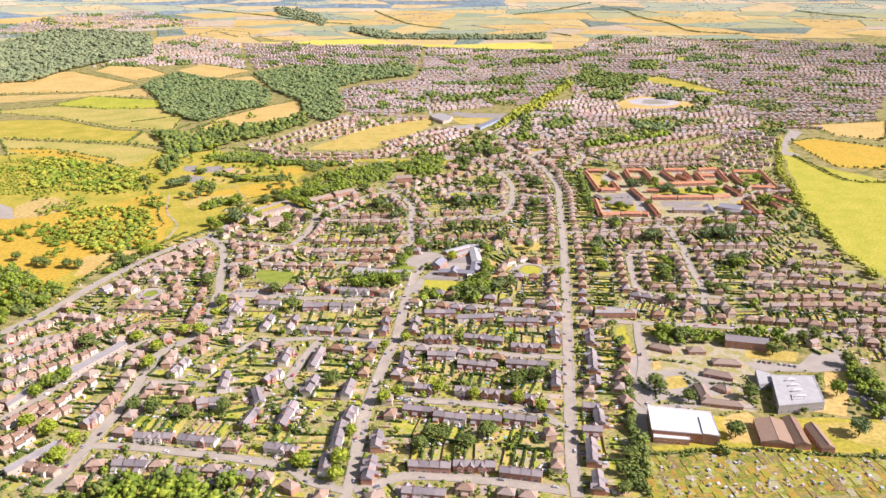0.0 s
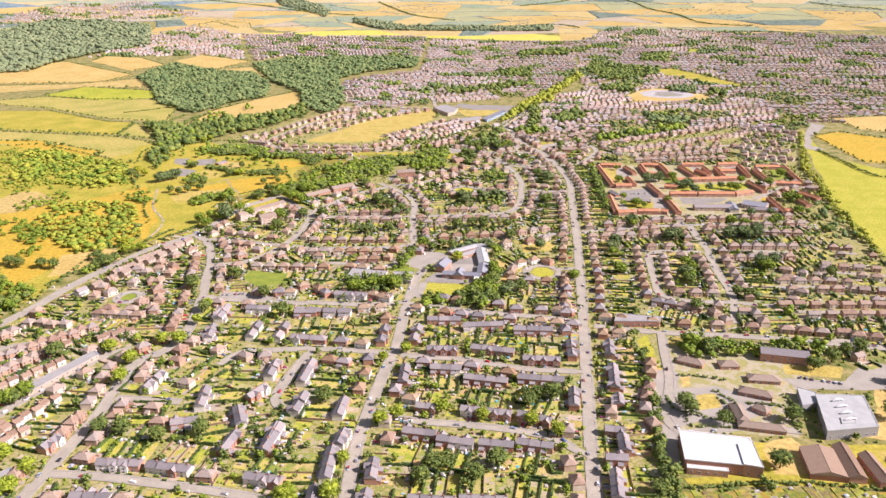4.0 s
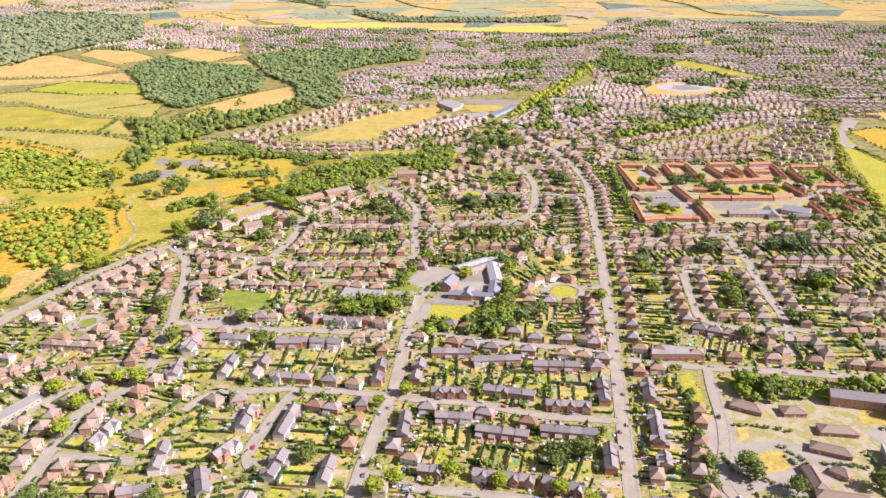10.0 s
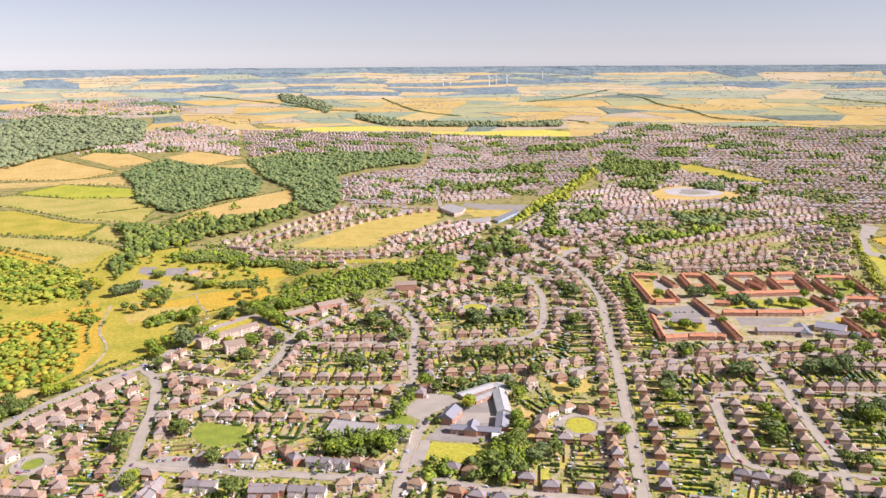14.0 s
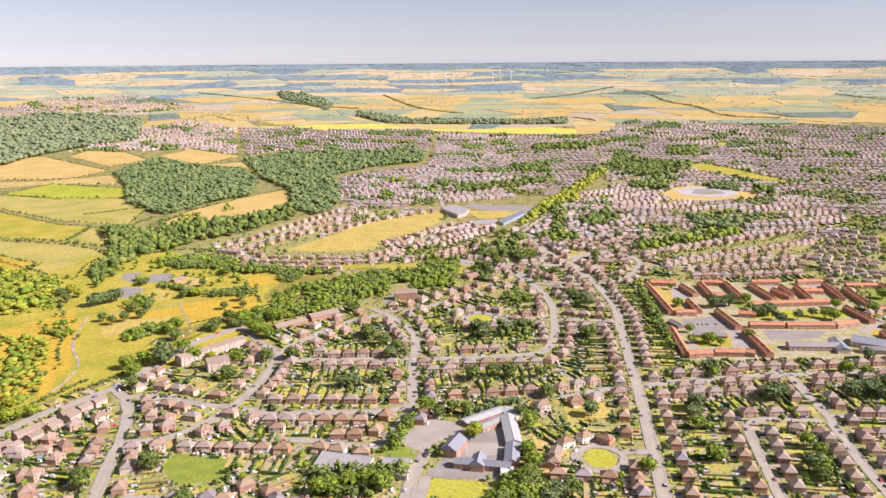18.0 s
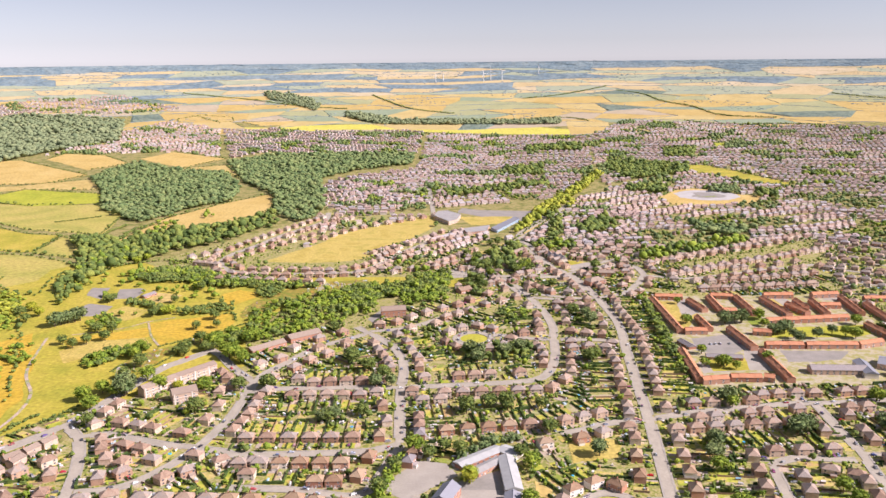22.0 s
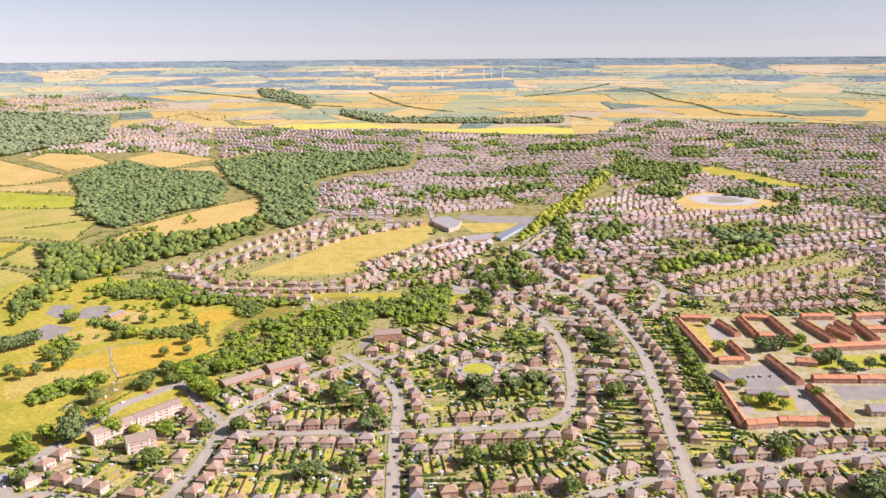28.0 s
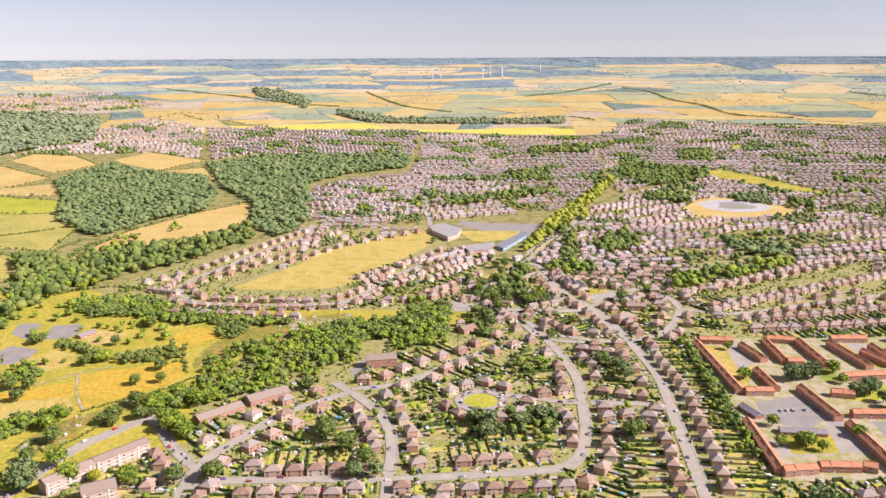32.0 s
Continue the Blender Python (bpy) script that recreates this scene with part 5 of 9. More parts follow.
row('terr', 2, (-80.5, 621.7), (-83.1, 595.3))
row('terr', 3, (-115.0, 684.1), (-119.6, 647.1))
row('terr', 2, (-112.4, 630.9), (-117.3, 600.1))
row('terr', 2, (-125.9, 584.5), (-128.1, 560.7))
row('terr', 2, (-50.9, 540.0), (-51.7, 518.2))
row('terr', 3, (-52.7, 505.7), (-55.0, 478.6))
row('semi', 1, (-44.0, 568.2), (-42.7, 568.2))
row('semi', 1, (-30.6, 623.8), (-29.1, 622.0))
row('semi', 3, (-115.2, 726.4), (-87.9, 722.2), (-76.5, 718.3))
row('semi', 2, (-101.0, 687.2), (-88.5, 683.6))
row('semi', 3, (-67.9, 690.0), (-67.8, 670.1), (-71.0, 639.1))
row('terr', 4, (-151.1, 790.9), (-92.6, 785.5))
row('terr', 3, (-141.3, 730.6), (-115.2, 726.4))
row('terr', 3, (-114.9, 830.6), (-82.4, 825.3))
row('terr', 2, (-68.2, 825.0), (-45.0, 819.9))
row('semi', 2, (-172.9, 836.4), (-162.1, 836.2))
row('semi', 3, (41.9, 795.9), (91.0, 790.6))
row('semi', 2, (108.0, 790.2), (116.0, 785.8))
row('semi', 4, (126.4, 879.9), (113.7, 794.5))
row('semi', 1, (-260.3, 500.4), (-248.0, 501.9))
row('terr', 3, (-241.2, 502.2), (-215.9, 499.9))
row('semi', 1, (-213.6, 499.8), (-201.9, 499.7))
row('terr', 3, (-198.7, 493.3), (-176.2, 490.7))
row('semi', 1, (-173.8, 494.6), (-160.8, 493.2))
row('terr', 3, (-159.6, 488.6), (-135.9, 484.5))
row('semi', 1, (-133.8, 485.2), (-122.1, 483.2))
row('terr', 4, (-238.9, 538.1), (-208.8, 536.4))
row('terr', 4, (-203.6, 535.4), (-173.9, 529.7))
row('semi', 1, (-169.1, 525.3), (-154.2, 523.8))
row('terr', 3, (-134.7, 522.7), (-109.7, 516.8))
row('semi', 1, (-223.3, 591.1), (-207.0, 589.8))
row('terr', 2, (-204.9, 587.2), (-186.2, 591.6))
row('semi', 1, (-252.4, 546.5), (-250.0, 542.8))
row('terr', 2, (-236.4, 666.5), (-242.5, 634.7))
row('terr', 2, (-193.2, 641.0), (-190.0, 606.6))
row('terr', 2, (-146.3, 641.5), (-156.7, 622.9))
row('terr', 2, (-145.3, 684.6), (-147.5, 655.5))
row('terr', 2, (-160.6, 608.9), (-152.2, 584.9))
row('terr', 2, (-153.2, 574.7), (-157.8, 549.8))
row('terr', 3, (-123.6, 584.4), (-129.1, 550.3))
row('semi', 1, (-215.8, 650.5), (-209.1, 647.3))
row('semi', 1, (-237.2, 689.5), (-227.1, 686.0))
row('terr', 2, (-218.5, 755.1), (-216.6, 728.2))
row('terr', 2, (-177.3, 762.3), (-179.9, 727.5))
row('terr', 2, (-150.8, 761.8), (-155.4, 723.4))
row('terr', 2, (-216.0, 800.9), (-225.2, 775.5))
row('semi', 3, (-192.5, 706.0), (-169.4, 691.8), (-157.9, 695.0))
row('terr', 2, (-285.0, 553.9), (-279.7, 569.2))
row('semi', 2, (-280.1, 576.6), (-279.2, 590.9))
row('semi', 2, (-277.6, 597.2), (-279.1, 619.1))
row('semi', 1, (-281.0, 639.4), (-279.3, 636.4))
row('brown', 5, (-423.6, 713.6), (-401.4, 746.7))
row('brown', 4, (-397.2, 766.4), (-361.4, 760.1))
row('brown', 13, (-407.5, 675.8), (-333.1, 754.8))
row('brown', 10, (-388.6, 644.1), (-342.6, 721.6))
row('brown', 9, (-379.5, 620.7), (-331.4, 686.4))
row('brown', 5, (-347.7, 558.1), (-333.5, 587.6))
row('brown', 8, (-330.7, 565.0), (-309.3, 625.3))
row('brown', 8, (-335.9, 535.0), (-311.4, 579.6))
row('brown', 3, (-329.3, 521.9), (-319.7, 537.0))
row('brown', 4, (-300.0, 501.0), (-282.4, 492.9))
row('brown', 5, (-315.5, 733.7), (-294.9, 748.6))
row('semi', 6, (-361.8, 830.8), (-361.4, 900.9), (-320.8, 905.4))
row('semi', 4, (-316.8, 868.7), (-293.7, 829.5), (-287.8, 793.5))
row('semi', 4, (-338.0, 786.0), (-299.1, 781.0))
row('terr', 8, (-383.3, 831.3), (-353.9, 890.1), (-321.8, 974.9))
row('semi', 16, (-387.2, 1601.0), (-344.7, 1647.3), (-306.3, 1746.2), (-233.3, 1905.0))
row('semi', 10, (-328.2, 1580.7), (-305.0, 1622.9), (-273.8, 1674.5), (-248.4, 1717.0), (-216.2, 1769.5))
row('semi', 6, (-278.3, 1524.1), (-182.0, 1515.5))
row('semi', 4, (-186.7, 1513.4), (-128.0, 1510.0))
row('semi', 6, (-367.0, 1563.1), (-317.1, 1544.3))
row('semi', 9, (-311.3, 1473.9), (-171.6, 1456.3))
row('semi', 14, (-120.0, 1540.1), (-49.7, 1669.2), (35.4, 1737.6))
row('semi', 8, (-93.1, 1516.9), (-57.3, 1513.9), (-25.1, 1532.3), (16.1, 1598.4))
row('semi', 6, (-34.0, 1633.1), (15.0, 1713.7))
row('semi', 12, (-221.0, 1703.7), (-151.9, 1812.8), (-24.1, 1914.2))
row('semi', 8, (-246.1, 1796.9), (-178.8, 1892.9))
row('semi', 4, (118.7, 1602.7), (128.0, 1517.8))
row('semi', 6, (78.5, 1426.3), (103.7, 1435.2), (128.2, 1398.2))
row('semi', 5, (49.0, 1391.0), (70.2, 1417.2), (90.6, 1353.3), (96.4, 1333.9), (100.3, 1304.9))
row('semi', 3, (24.9, 1366.4), (43.2, 1346.3), (63.8, 1361.7))
row('semi', 23, (287.0, 1538.4), (365.2, 1583.9), (463.1, 1645.0), (571.5, 1710.3))
row('semi', 21, (302.7, 1471.6), (363.6, 1504.7), (460.7, 1556.5), (565.7, 1608.7))
row('semi', 11, (344.6, 1438.8), (413.3, 1453.2), (495.0, 1476.1))
row('semi', 11, (322.7, 1405.8), (393.4, 1409.8), (465.7, 1421.3))
# ---- lay the roads ----
ROAD_XY = np.concatenate([p for _, _, p in ROADS])
LIFT = [0.31 + 0.0025 * k for k in range(len(ROADS))]
for k, (name, width, p) in enumerate(ROADS):
    t = np.gradient(p, axis=0)
    t /= np.hypot(t[:, 0], t[:, 1])[:, None] + 1e-9
    nrm = np.stack([-t[:, 1], t[:, 0]], 1)
    lift = LIFT[k]
    g = Geo("drives" if name == "footpath" else "asphalt")
    top = [height(*q) + lift + (0.3 if math.hypot(q[0], q[1] - 250) > 1480 else 0) for q in p]
    for i in range(len(p) - 1):
        a, b = p[i] + nrm[i] * width / 2, p[i] - nrm[i] * width / 2
        c, d = p[i + 1] - nrm[i + 1] * width / 2, p[i + 1] + nrm[i + 1] * width / 2
        g.face([(*a, top[i]), (*b, top[i]), (*c, top[i + 1]), (*d, top[i + 1])])
        mark([tuple(p[i] + nrm[i] * (width / 2 + 2)), tuple(p[i] - nrm[i] * (width / 2 + 2)), tuple(p[i + 1] - nrm[i + 1] * (width / 2 + 2)), tuple(p[i + 1] + nrm[i + 1] * (width / 2 + 2))], 1)
    words = {"main_road": "long straight grey asphalt main road", "lane": "narrow asphalt lane to the school", "high_street": "broad grey asphalt road at the junction", "footpath": "pale worn footpath across the park grass"}.get(name, "worn grey asphalt residential street")
    tagged(part(name, g), words, "road", kind="structure")
    others = np.concatenate([np.column_stack([q, np.full(len(q), w / 2)]) for j, (_, w, q) in enumerate(ROADS) if j != k])
    g = Geo("paving")
    for side in () if name == "footpath" else (1, -1):
        for i in range(len(p) - 1):
            mid = (p[i] + p[i + 1]) / 2 + side * (nrm[i] + nrm[i + 1]) / 2 * (width / 2 + 0.9)
            if (np.hypot(others[:, 0] - mid[0], others[:, 1] - mid[1]) < others[:, 2] + 3.4).any():
                continue
            in0, in1 = p[i] + side * nrm[i] * width / 2, p[i + 1] + side * nrm[i + 1] * width / 2
            ou0, ou1 = p[i] + side * nrm[i] * (width / 2 + 1.6), p[i + 1] + side * nrm[i + 1] * (width / 2 + 1.6)
            z0, z1 = top[i] + 0.12, top[i + 1] + 0.12
            fc = [(*in0, z0), (*ou0, z0), (*ou1, z1), (*in1, z1)]
            g.face(fc if side < 0 else fc[::-1])
            g.face([(*in0, z0 - 0.3), (*in0, z0), (*in1, z1), (*in1, z1 - 0.3)])
            g.face([(*ou0, z0 - 0.6), (*ou0, z0), (*ou1, z1), (*ou1, z1 - 0.6)])
    if g.v:
        tagged(part("pavement", g), "paved footway with a raised kerb", "pavement", kind="structure")

# ---- put up the houses ----
HIGH = np.concatenate([p for name, _, p in ROADS if name == "high_street"])
HOUSES[:] = [h for h in HOUSES if near_road(h[1], h[2])[0] > 7.0 and np.hypot(HIGH[:, 0] - h[1], HIGH[:, 1] - h[2]).min() > 15]
for h in HOUSES:                                  # front towards the nearest road
    dd, rp = near_road(h[1], h[2])
    fx, fy = math.sin(h[3]), -math.cos(h[3])
    if (rp[0] - h[1]) * fx + (rp[1] - h[2]) * fy < 0:
        h[3] += math.pi
    at = placed(h[1], h[2], 0, h[3])
    mark([at((x, y, 0))[:2] for x, y in ((-h[4] / 2 - 0.5, -4.2), (h[4] / 2 + 0.5, -4.2), (h[4] / 2 + 0.5, 4.2), (-h[4] / 2 - 0.5, 4.2))], 2)
crowd = used == 2
for _ in range(3):
    grown = crowd.copy()
    grown[1:] |= crowd[:-1]
    grown[:-1] |= crowd[1:]
    grown[:, 1:] |= crowd[:, :-1]
    grown[:, :-1] |= crowd[:, 1:]
    crowd = grown
for name, width, p in ROADS:                      # close the gaps along the street fronts
    if name in ("lane", "footpath", "high_street"):
        continue
    run = np.concatenate([[0], np.cumsum(np.hypot(*np.diff(p, axis=0).T))])
    for s in np.arange(9, run[-1] - 8, 15.0):
        c = np.array([np.interp(s, run, p[:, 0]), np.interp(s, run, p[:, 1])])
        e = np.array([np.interp(s + 3, run, p[:, 0]), np.interp(s + 3, run, p[:, 1])]) - c
        e /= np.hypot(*e) + 1e-9
        for side in (1, -1):
            q = c + side * np.array((-e[1], e[0])) * (width / 2 + 12.5)
            i, j = int((q[0] - X0) / CELL), int((q[1] - Y0) / CELL)
            if not (0 <= i < NX and 0 <= j < NY) or crowd[i, j] or used[i, j] or not any(inside(t, q[:1], q[1:])[0] for t in TOWN):
                continue
            if near_road(*q)[0] < 9.5:
                continue
            h = ["semi", q[0], q[1], math.atan2(e[1], e[0]) + (math.pi if side < 0 else 0), 11.8, 8.0]
            HOUSES.append(h)
            at = placed(q[0], q[1], 0, h[3])
            mark([at((x, y, 0))[:2] for x, y in ((-6.4, -4.2), (6.4, -4.2), (6.4, 4.2), (-6.4, 4.2))], 2)
            crowd[max(i - 3, 0):i + 4, max(j - 3, 0):j + 4] = True
limit = {"semi": 106, "terr": 255, "brown": 40}
order = sorted(HOUSES, key=lambda h: math.hypot(h[1] - 20, h[2] - 560 - (250 if h[0] == "semi" else 0)))
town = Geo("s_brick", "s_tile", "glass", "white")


def plain_house(g, x, y, rot, w, d, eaves, rise, z=0.0, hip=True, detail=True):
    at = placed(x, y, z, rot)
    wall_box(g, w, d, eaves, 0, at, gable=0 if hip else rise * 0.92)
    hip_roof(g, w, d, eaves, rise, 0.35, None if hip else 0.0, 1, at)
    g.box(-0.5, 0.5, -0.35, 0.35, eaves + rise * 0.5, eaves + rise + 1.0, 0, at)
    if detail and rng.random() < 0.6:             # a lean-to at the back
        ex, ew, o = rng.uniform(-0.2, 0.2) * w, rng.uniform(1.4, 2.6), rng.uniform(2.2, 4.0)
        vs = [(ex - ew, d / 2, 0), (ex + ew, d / 2, 0), (ex + ew, d / 2 + o, 0), (ex - ew, d / 2 + o, 0), (ex - ew, d / 2, 3.3), (ex + ew, d / 2, 3.3), (ex + ew, d / 2 + o, 2.5), (ex - ew, d / 2 + o, 2.5)]
        vs = [at(q) for q in vs]
        g.solid(vs, ((1, 2, 6, 5), (2, 3, 7, 6), (3, 0, 4, 7)), 0)
        g.solid(vs[4:], ((0, 1, 2, 3),), 1)
    if detail:
        for sx in (-0.3, 0.3):
            for zz in (1.5, eaves - 1.3):
                for s in (-1, 1):
                    x0, x1, yy = sx * w - 0.75, sx * w + 0.75, s * (d / 2 + 0.03)
                    fc = [(x0, yy, zz - 0.6), (x1, yy, zz - 0.6), (x1, yy, zz + 0.6), (x0, yy, zz + 0.6)]
                    g.face([at(q) for q in (fc if s < 0 else fc[::-1])], 2)


for h in order:
    kind, x, y, rot, w, d = h
    z = height(x, y)
    if limit[kind] > 0:
        limit[kind] -= 1
        pick = terrace(w) if kind == "terr" else KINDS[kind]
        if kind == "terr" and y > 850:
            src = pick[4]
        elif kind == "terr":
            src = pick[(1 if (x < -60 and rng.random() < 0.7) or rng.random() < 0.12 else 0) + (2 if rng.random() < 0.55 else 0)]
        elif kind == "semi":
            src = pick[int(rng.choice(3, p=(0.72, 0.16, 0.12)))] if y > 850 else pick[int(rng.choice(3, p=(0.25, 0.25, 0.5)))]
        else:
            src = pick[int(rng.random() < 0.45)]
        ob = copy_thing(src, pose(x, y, z, 0, 0, math.degrees(rot)))
        ob["group"] = {"semi": "semi-detached houses along the streets", "terr": "terraced houses along the streets", "brown": "low houses of the staggered estate"}[kind]
    else:
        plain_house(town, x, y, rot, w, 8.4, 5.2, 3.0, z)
for src in (*[o for v in KINDS.values() for o in v], *[o for v in TERR.values() for o in v]):
    gone(src)

# ---- gardens: plots, drives, hedges, fences, sheds ----
plots, drives, hedges, fences, sheds = Geo("plots"), Geo("drives"), Geo("hedge"), Geo("fence"), Geo("clutter")


def ragged_box(g, at, x0, x1, y0, y1, z1):
    """A hedge: a run with an uneven top and sides."""
    n = max(1, int((y1 - y0) / 2.2))
    for k in range(n):
        a, b = y0 + (y1 - y0) * k / n, y0 + (y1 - y0) * (k + 1.06) / n
        j = rng.uniform(-0.25, 0.25, 3)
        g.box(x0 + j[0], x1 + j[1], a, b, 0, z1 * (1 + j[2]), 0, at)


pools, lot = Geo("pool"), Geo("stockpaint", "glass")


def plain_car(g, at):
    """A parked car in one piece: body and cabin in profile, windows set into the cabin."""
    lng = rng.uniform(3.9, 4.7)
    prof = [(-lng / 2, 0.3), (lng / 2, 0.3), (lng / 2, 0.75), (lng / 2 - 1.0, 0.95), (lng / 2 - 1.7, 1.45), (-lng / 2 + 0.7, 1.47), (-lng / 2 + 0.1, 0.95)]
    n = len(prof)
    g.solid([at((x, s * (0.88 if z < 1 else 0.7), z)) for s in (-1, 1) for x, z in prof], [tuple(range(n)), tuple(range(2 * n - 1, n - 1, -1))] + [(k, n + k, n + (k + 1) % n, (k + 1) % n) for k in range(n)])
    for x0, x1 in ((lng / 2 - 1.63, lng / 2 - 1.08), (-lng / 2 + 0.16, -lng / 2 + 0.62)):
        z0, z1 = (1.42, 1.02) if x0 > 0 else (1.02, 1.42)
        g.face([at((x0, -0.62, z0 + 0.02)), at((x1, -0.62, z1 + 0.02)), at((x1, 0.62, z1 + 0.02)), at((x0, 0.62, z0 + 0.02))], 1)


def claim(poly):
    """Marks a garden where nothing else stands."""
    p = np.array(poly)
    i0, j0 = np.floor((p.min(0) - (X0, Y0)) / CELL).astype(int).clip(0, (NX - 1, NY - 1))
    i1, j1 = np.ceil((p.max(0) - (X0, Y0)) / CELL).astype(int).clip(1, (NX, NY))
    sub = used[i0:i1, j0:j1]
    sub[inside(poly, gx[i0:i1, None], gy[None, j0:j1]) & (sub == 0)] = 6


for kind, x, y, rot, w, d in HOUSES:
    if y > 1500:
        continue
    at = placed(x, y, height(x, y), rot)
    pitch = {"semi": 14.5, "terr": w, "brown": 9.5}[kind]
    halves = 2 if kind == "semi" else 1
    deep = 0.0
    for yy in np.arange(d / 2 + 4.5, d / 2 + (12 if kind == "brown" else 31), 2.0):
        if taken(*at((0, yy, 0))[:2]) in (1, 2, 3, 6):
            break
        deep = yy
    front = 0.0
    for yy in np.arange(d / 2 + 1, d / 2 + 9, 1.5):
        if taken(*at((0, -yy, 0))[:2]) in (1, 3):
            break
        front = yy
    if deep:
        claim([at(q)[:2] for q in ((-pitch / 2, d / 2, 0), (pitch / 2, d / 2, 0), (pitch / 2, deep, 0), (-pitch / 2, deep, 0))])
    for k in range(halves):
        a = -pitch / 2 + k * pitch / halves
        b = a + pitch / halves
        if deep > d / 2 + 2:
            cut = d / 2 + (deep - d / 2) * rng.uniform(0.1, 0.35)
            far_cut = deep - (deep - d / 2) * rng.uniform(0.0, 0.35)
            z = 0.22 + 0.02 * rng.random()
            for y0, y1, gg in ((d / 2, cut, drives if rng.random() < 0.7 else plots), (cut, far_cut, plots), (far_cut, deep, plots)):
                if y1 > y0:
                    gg.face([at(p) for p in ((a + 0.1, y0, z), (b - 0.1, y0, z), (b - 0.1, y1, z), (a + 0.1, y1, z))])
            r = rng.random()
            if r < 0.55:
                ragged_box(hedges, at, a - 0.55, a + 0.55, d / 2 + 1.5, deep, rng.uniform(1.4, 2.8))
            elif r < 0.92:
                fences.box(a - 0.06, a + 0.06, d / 2, deep, 0, 1.75, 0, at)
            if rng.random() < 0.6:
                ragged_box(hedges, at, a, b, deep - 0.6, deep + 0.6, rng.uniform(1.5, 3.4))
            for _ in range(rng.integers(1, 5)):
                sx, sy = rng.uniform(a + 0.4, max(b - 2.4, a + 0.6)), rng.choice((rng.uniform(d / 2 + 2.5, max(cut + 2, d / 2 + 3)), rng.uniform(max(deep - 6, d / 2 + 3), max(deep - 2.5, d / 2 + 3.2))))
                sw, sd, sh = rng.uniform(1.2, 2.4), rng.uniform(1.2, 3.6), rng.uniform(0.7, 2.3)
                sheds.box(sx, sx + sw, sy, sy + sd, 0, sh, 0, at)
                if sh > 1.5:
                    q = [(sx - 0.1, sy - 0.1, sh), (sx + sw + 0.1, sy - 0.1, sh), (sx + sw / 2, sy - 0.1, sh + 0.5), (sx - 0.1, sy + sd + 0.1, sh), (sx + sw + 0.1, sy + sd + 0.1, sh), (sx + sw / 2, sy + sd + 0.1, sh + 0.5)]
                    sheds.solid([at(p) for p in q], ((0, 1, 2), (4, 3, 5), (1, 4, 5, 2), (3, 0, 2, 5)))
            if rng.random() < 0.1:                # a paddling pool or trampoline on the grass
                px, py, pr, ph = (a + b) / 2, (cut + deep) / 2, rng.uniform(1.0, 1.7), rng.uniform(0.4, 0.8)
                rim = [(px + pr * math.cos(u * math.pi / 4), py + pr * math.sin(u * math.pi / 4)) for u in range(8)]
                pools.solid([at((*q, 0)) for q in rim] + [at((*q, ph)) for q in rim], [tuple(range(8, 16))] + [(u, (u + 1) % 8, 8 + (u + 1) % 8, 8 + u) for u in range(8)])
        if front > d / 2 + 1:
            z = 0.25 + 0.02 * rng.random()
            m = a + (b - a) * rng.uniform(0.35, 0.65)
            flip = rng.random() < 0.5
            for u0, u1, gg in ((a, m, drives), (m, b, plots)) if flip else ((a, m, plots), (m, b, drives)):
                gg.face([at(p) for p in ((u0, -front, z), (u1, -front, z), (u1, -d / 2, z), (u0, -d / 2, z))])
            if rng.random() < 0.8:
                n0, n1 = (m, b - 0.2) if flip else (a + 0.2, m)
                ragged_box(hedges, lambda p: at((p[1], p[0], p[2])), -front - 0.35, -front + 0.35, n0, n1, rng.uniform(0.8, 1.6))
            if rng.random() < 0.5:
                ragged_box(hedges, at, a - 0.3, a + 0.3, -front, -d / 2, rng.uniform(0.9, 1.6))
            if front > d / 2 + 3.5 and rng.random() < 0.45:
                u = ((a + m) / 2 if flip else (m + b) / 2) + rng.uniform(-0.3, 0.3)
                c = at((u, -(front + d / 2) / 2, 0.28))
                plain_car(lot, placed(*c, rot + math.pi / 2 * (1 if rng.random() < 0.5 else -1)))
# the ground left between the rows: more plots, hedges and sheds, in line with the nearest house
HX = np.array([h[1:4] for h in HOUSES])
for x in np.arange(-440, 480, 8.5):
    for y in np.arange(455, 1240, 8.5):
        if any(taken(x + a, y + b) for a, b in ((0, 0), (3.5, 0), (-3.5, 0), (0, 3.5), (0, -3.5))):
            continue
        d = np.hypot(HX[:, 0] - x, HX[:, 1] - y)
        k = int(d.argmin())
        if d[k] > 42 or rng.random() < 0.12:
            continue
        at = placed(x, y, height(x, y), HX[k, 2])
        w, l, z = rng.uniform(3.4, 4.2), rng.uniform(4.4, 6.5), 0.2 + 0.02 * rng.random()
        (plots if rng.random() < 0.82 else drives).face([at(p) for p in ((-w, -l, z), (w, -l, z), (w, l, z), (-w, l, z))])
        q = rng.random()
        if q < 0.5:
            ragged_box(hedges, at, -w - 0.5, -w + 0.5, -l, l, rng.uniform(1.2, 2.6))
        elif q < 0.75:
            fences.box(-w - 0.05, -w + 0.05, -l, l, 0, 1.7, 0, at)
        for _ in range(int(rng.integers(0, 3))):
            sx, sy, sw, sd, sh = rng.uniform(-w, w - 2), rng.uniform(-l, l - 2), rng.uniform(0.9, 2.2), rng.uniform(0.9, 2.8), rng.uniform(0.6, 2.3)
            sheds.box(sx, sx + sw, sy, sy + sd, 0, sh, 0, at)
        claim([at(p)[:2] for p in ((-w, -l, 0), (w, -l, 0), (w, l, 0), (-w, l, 0))])
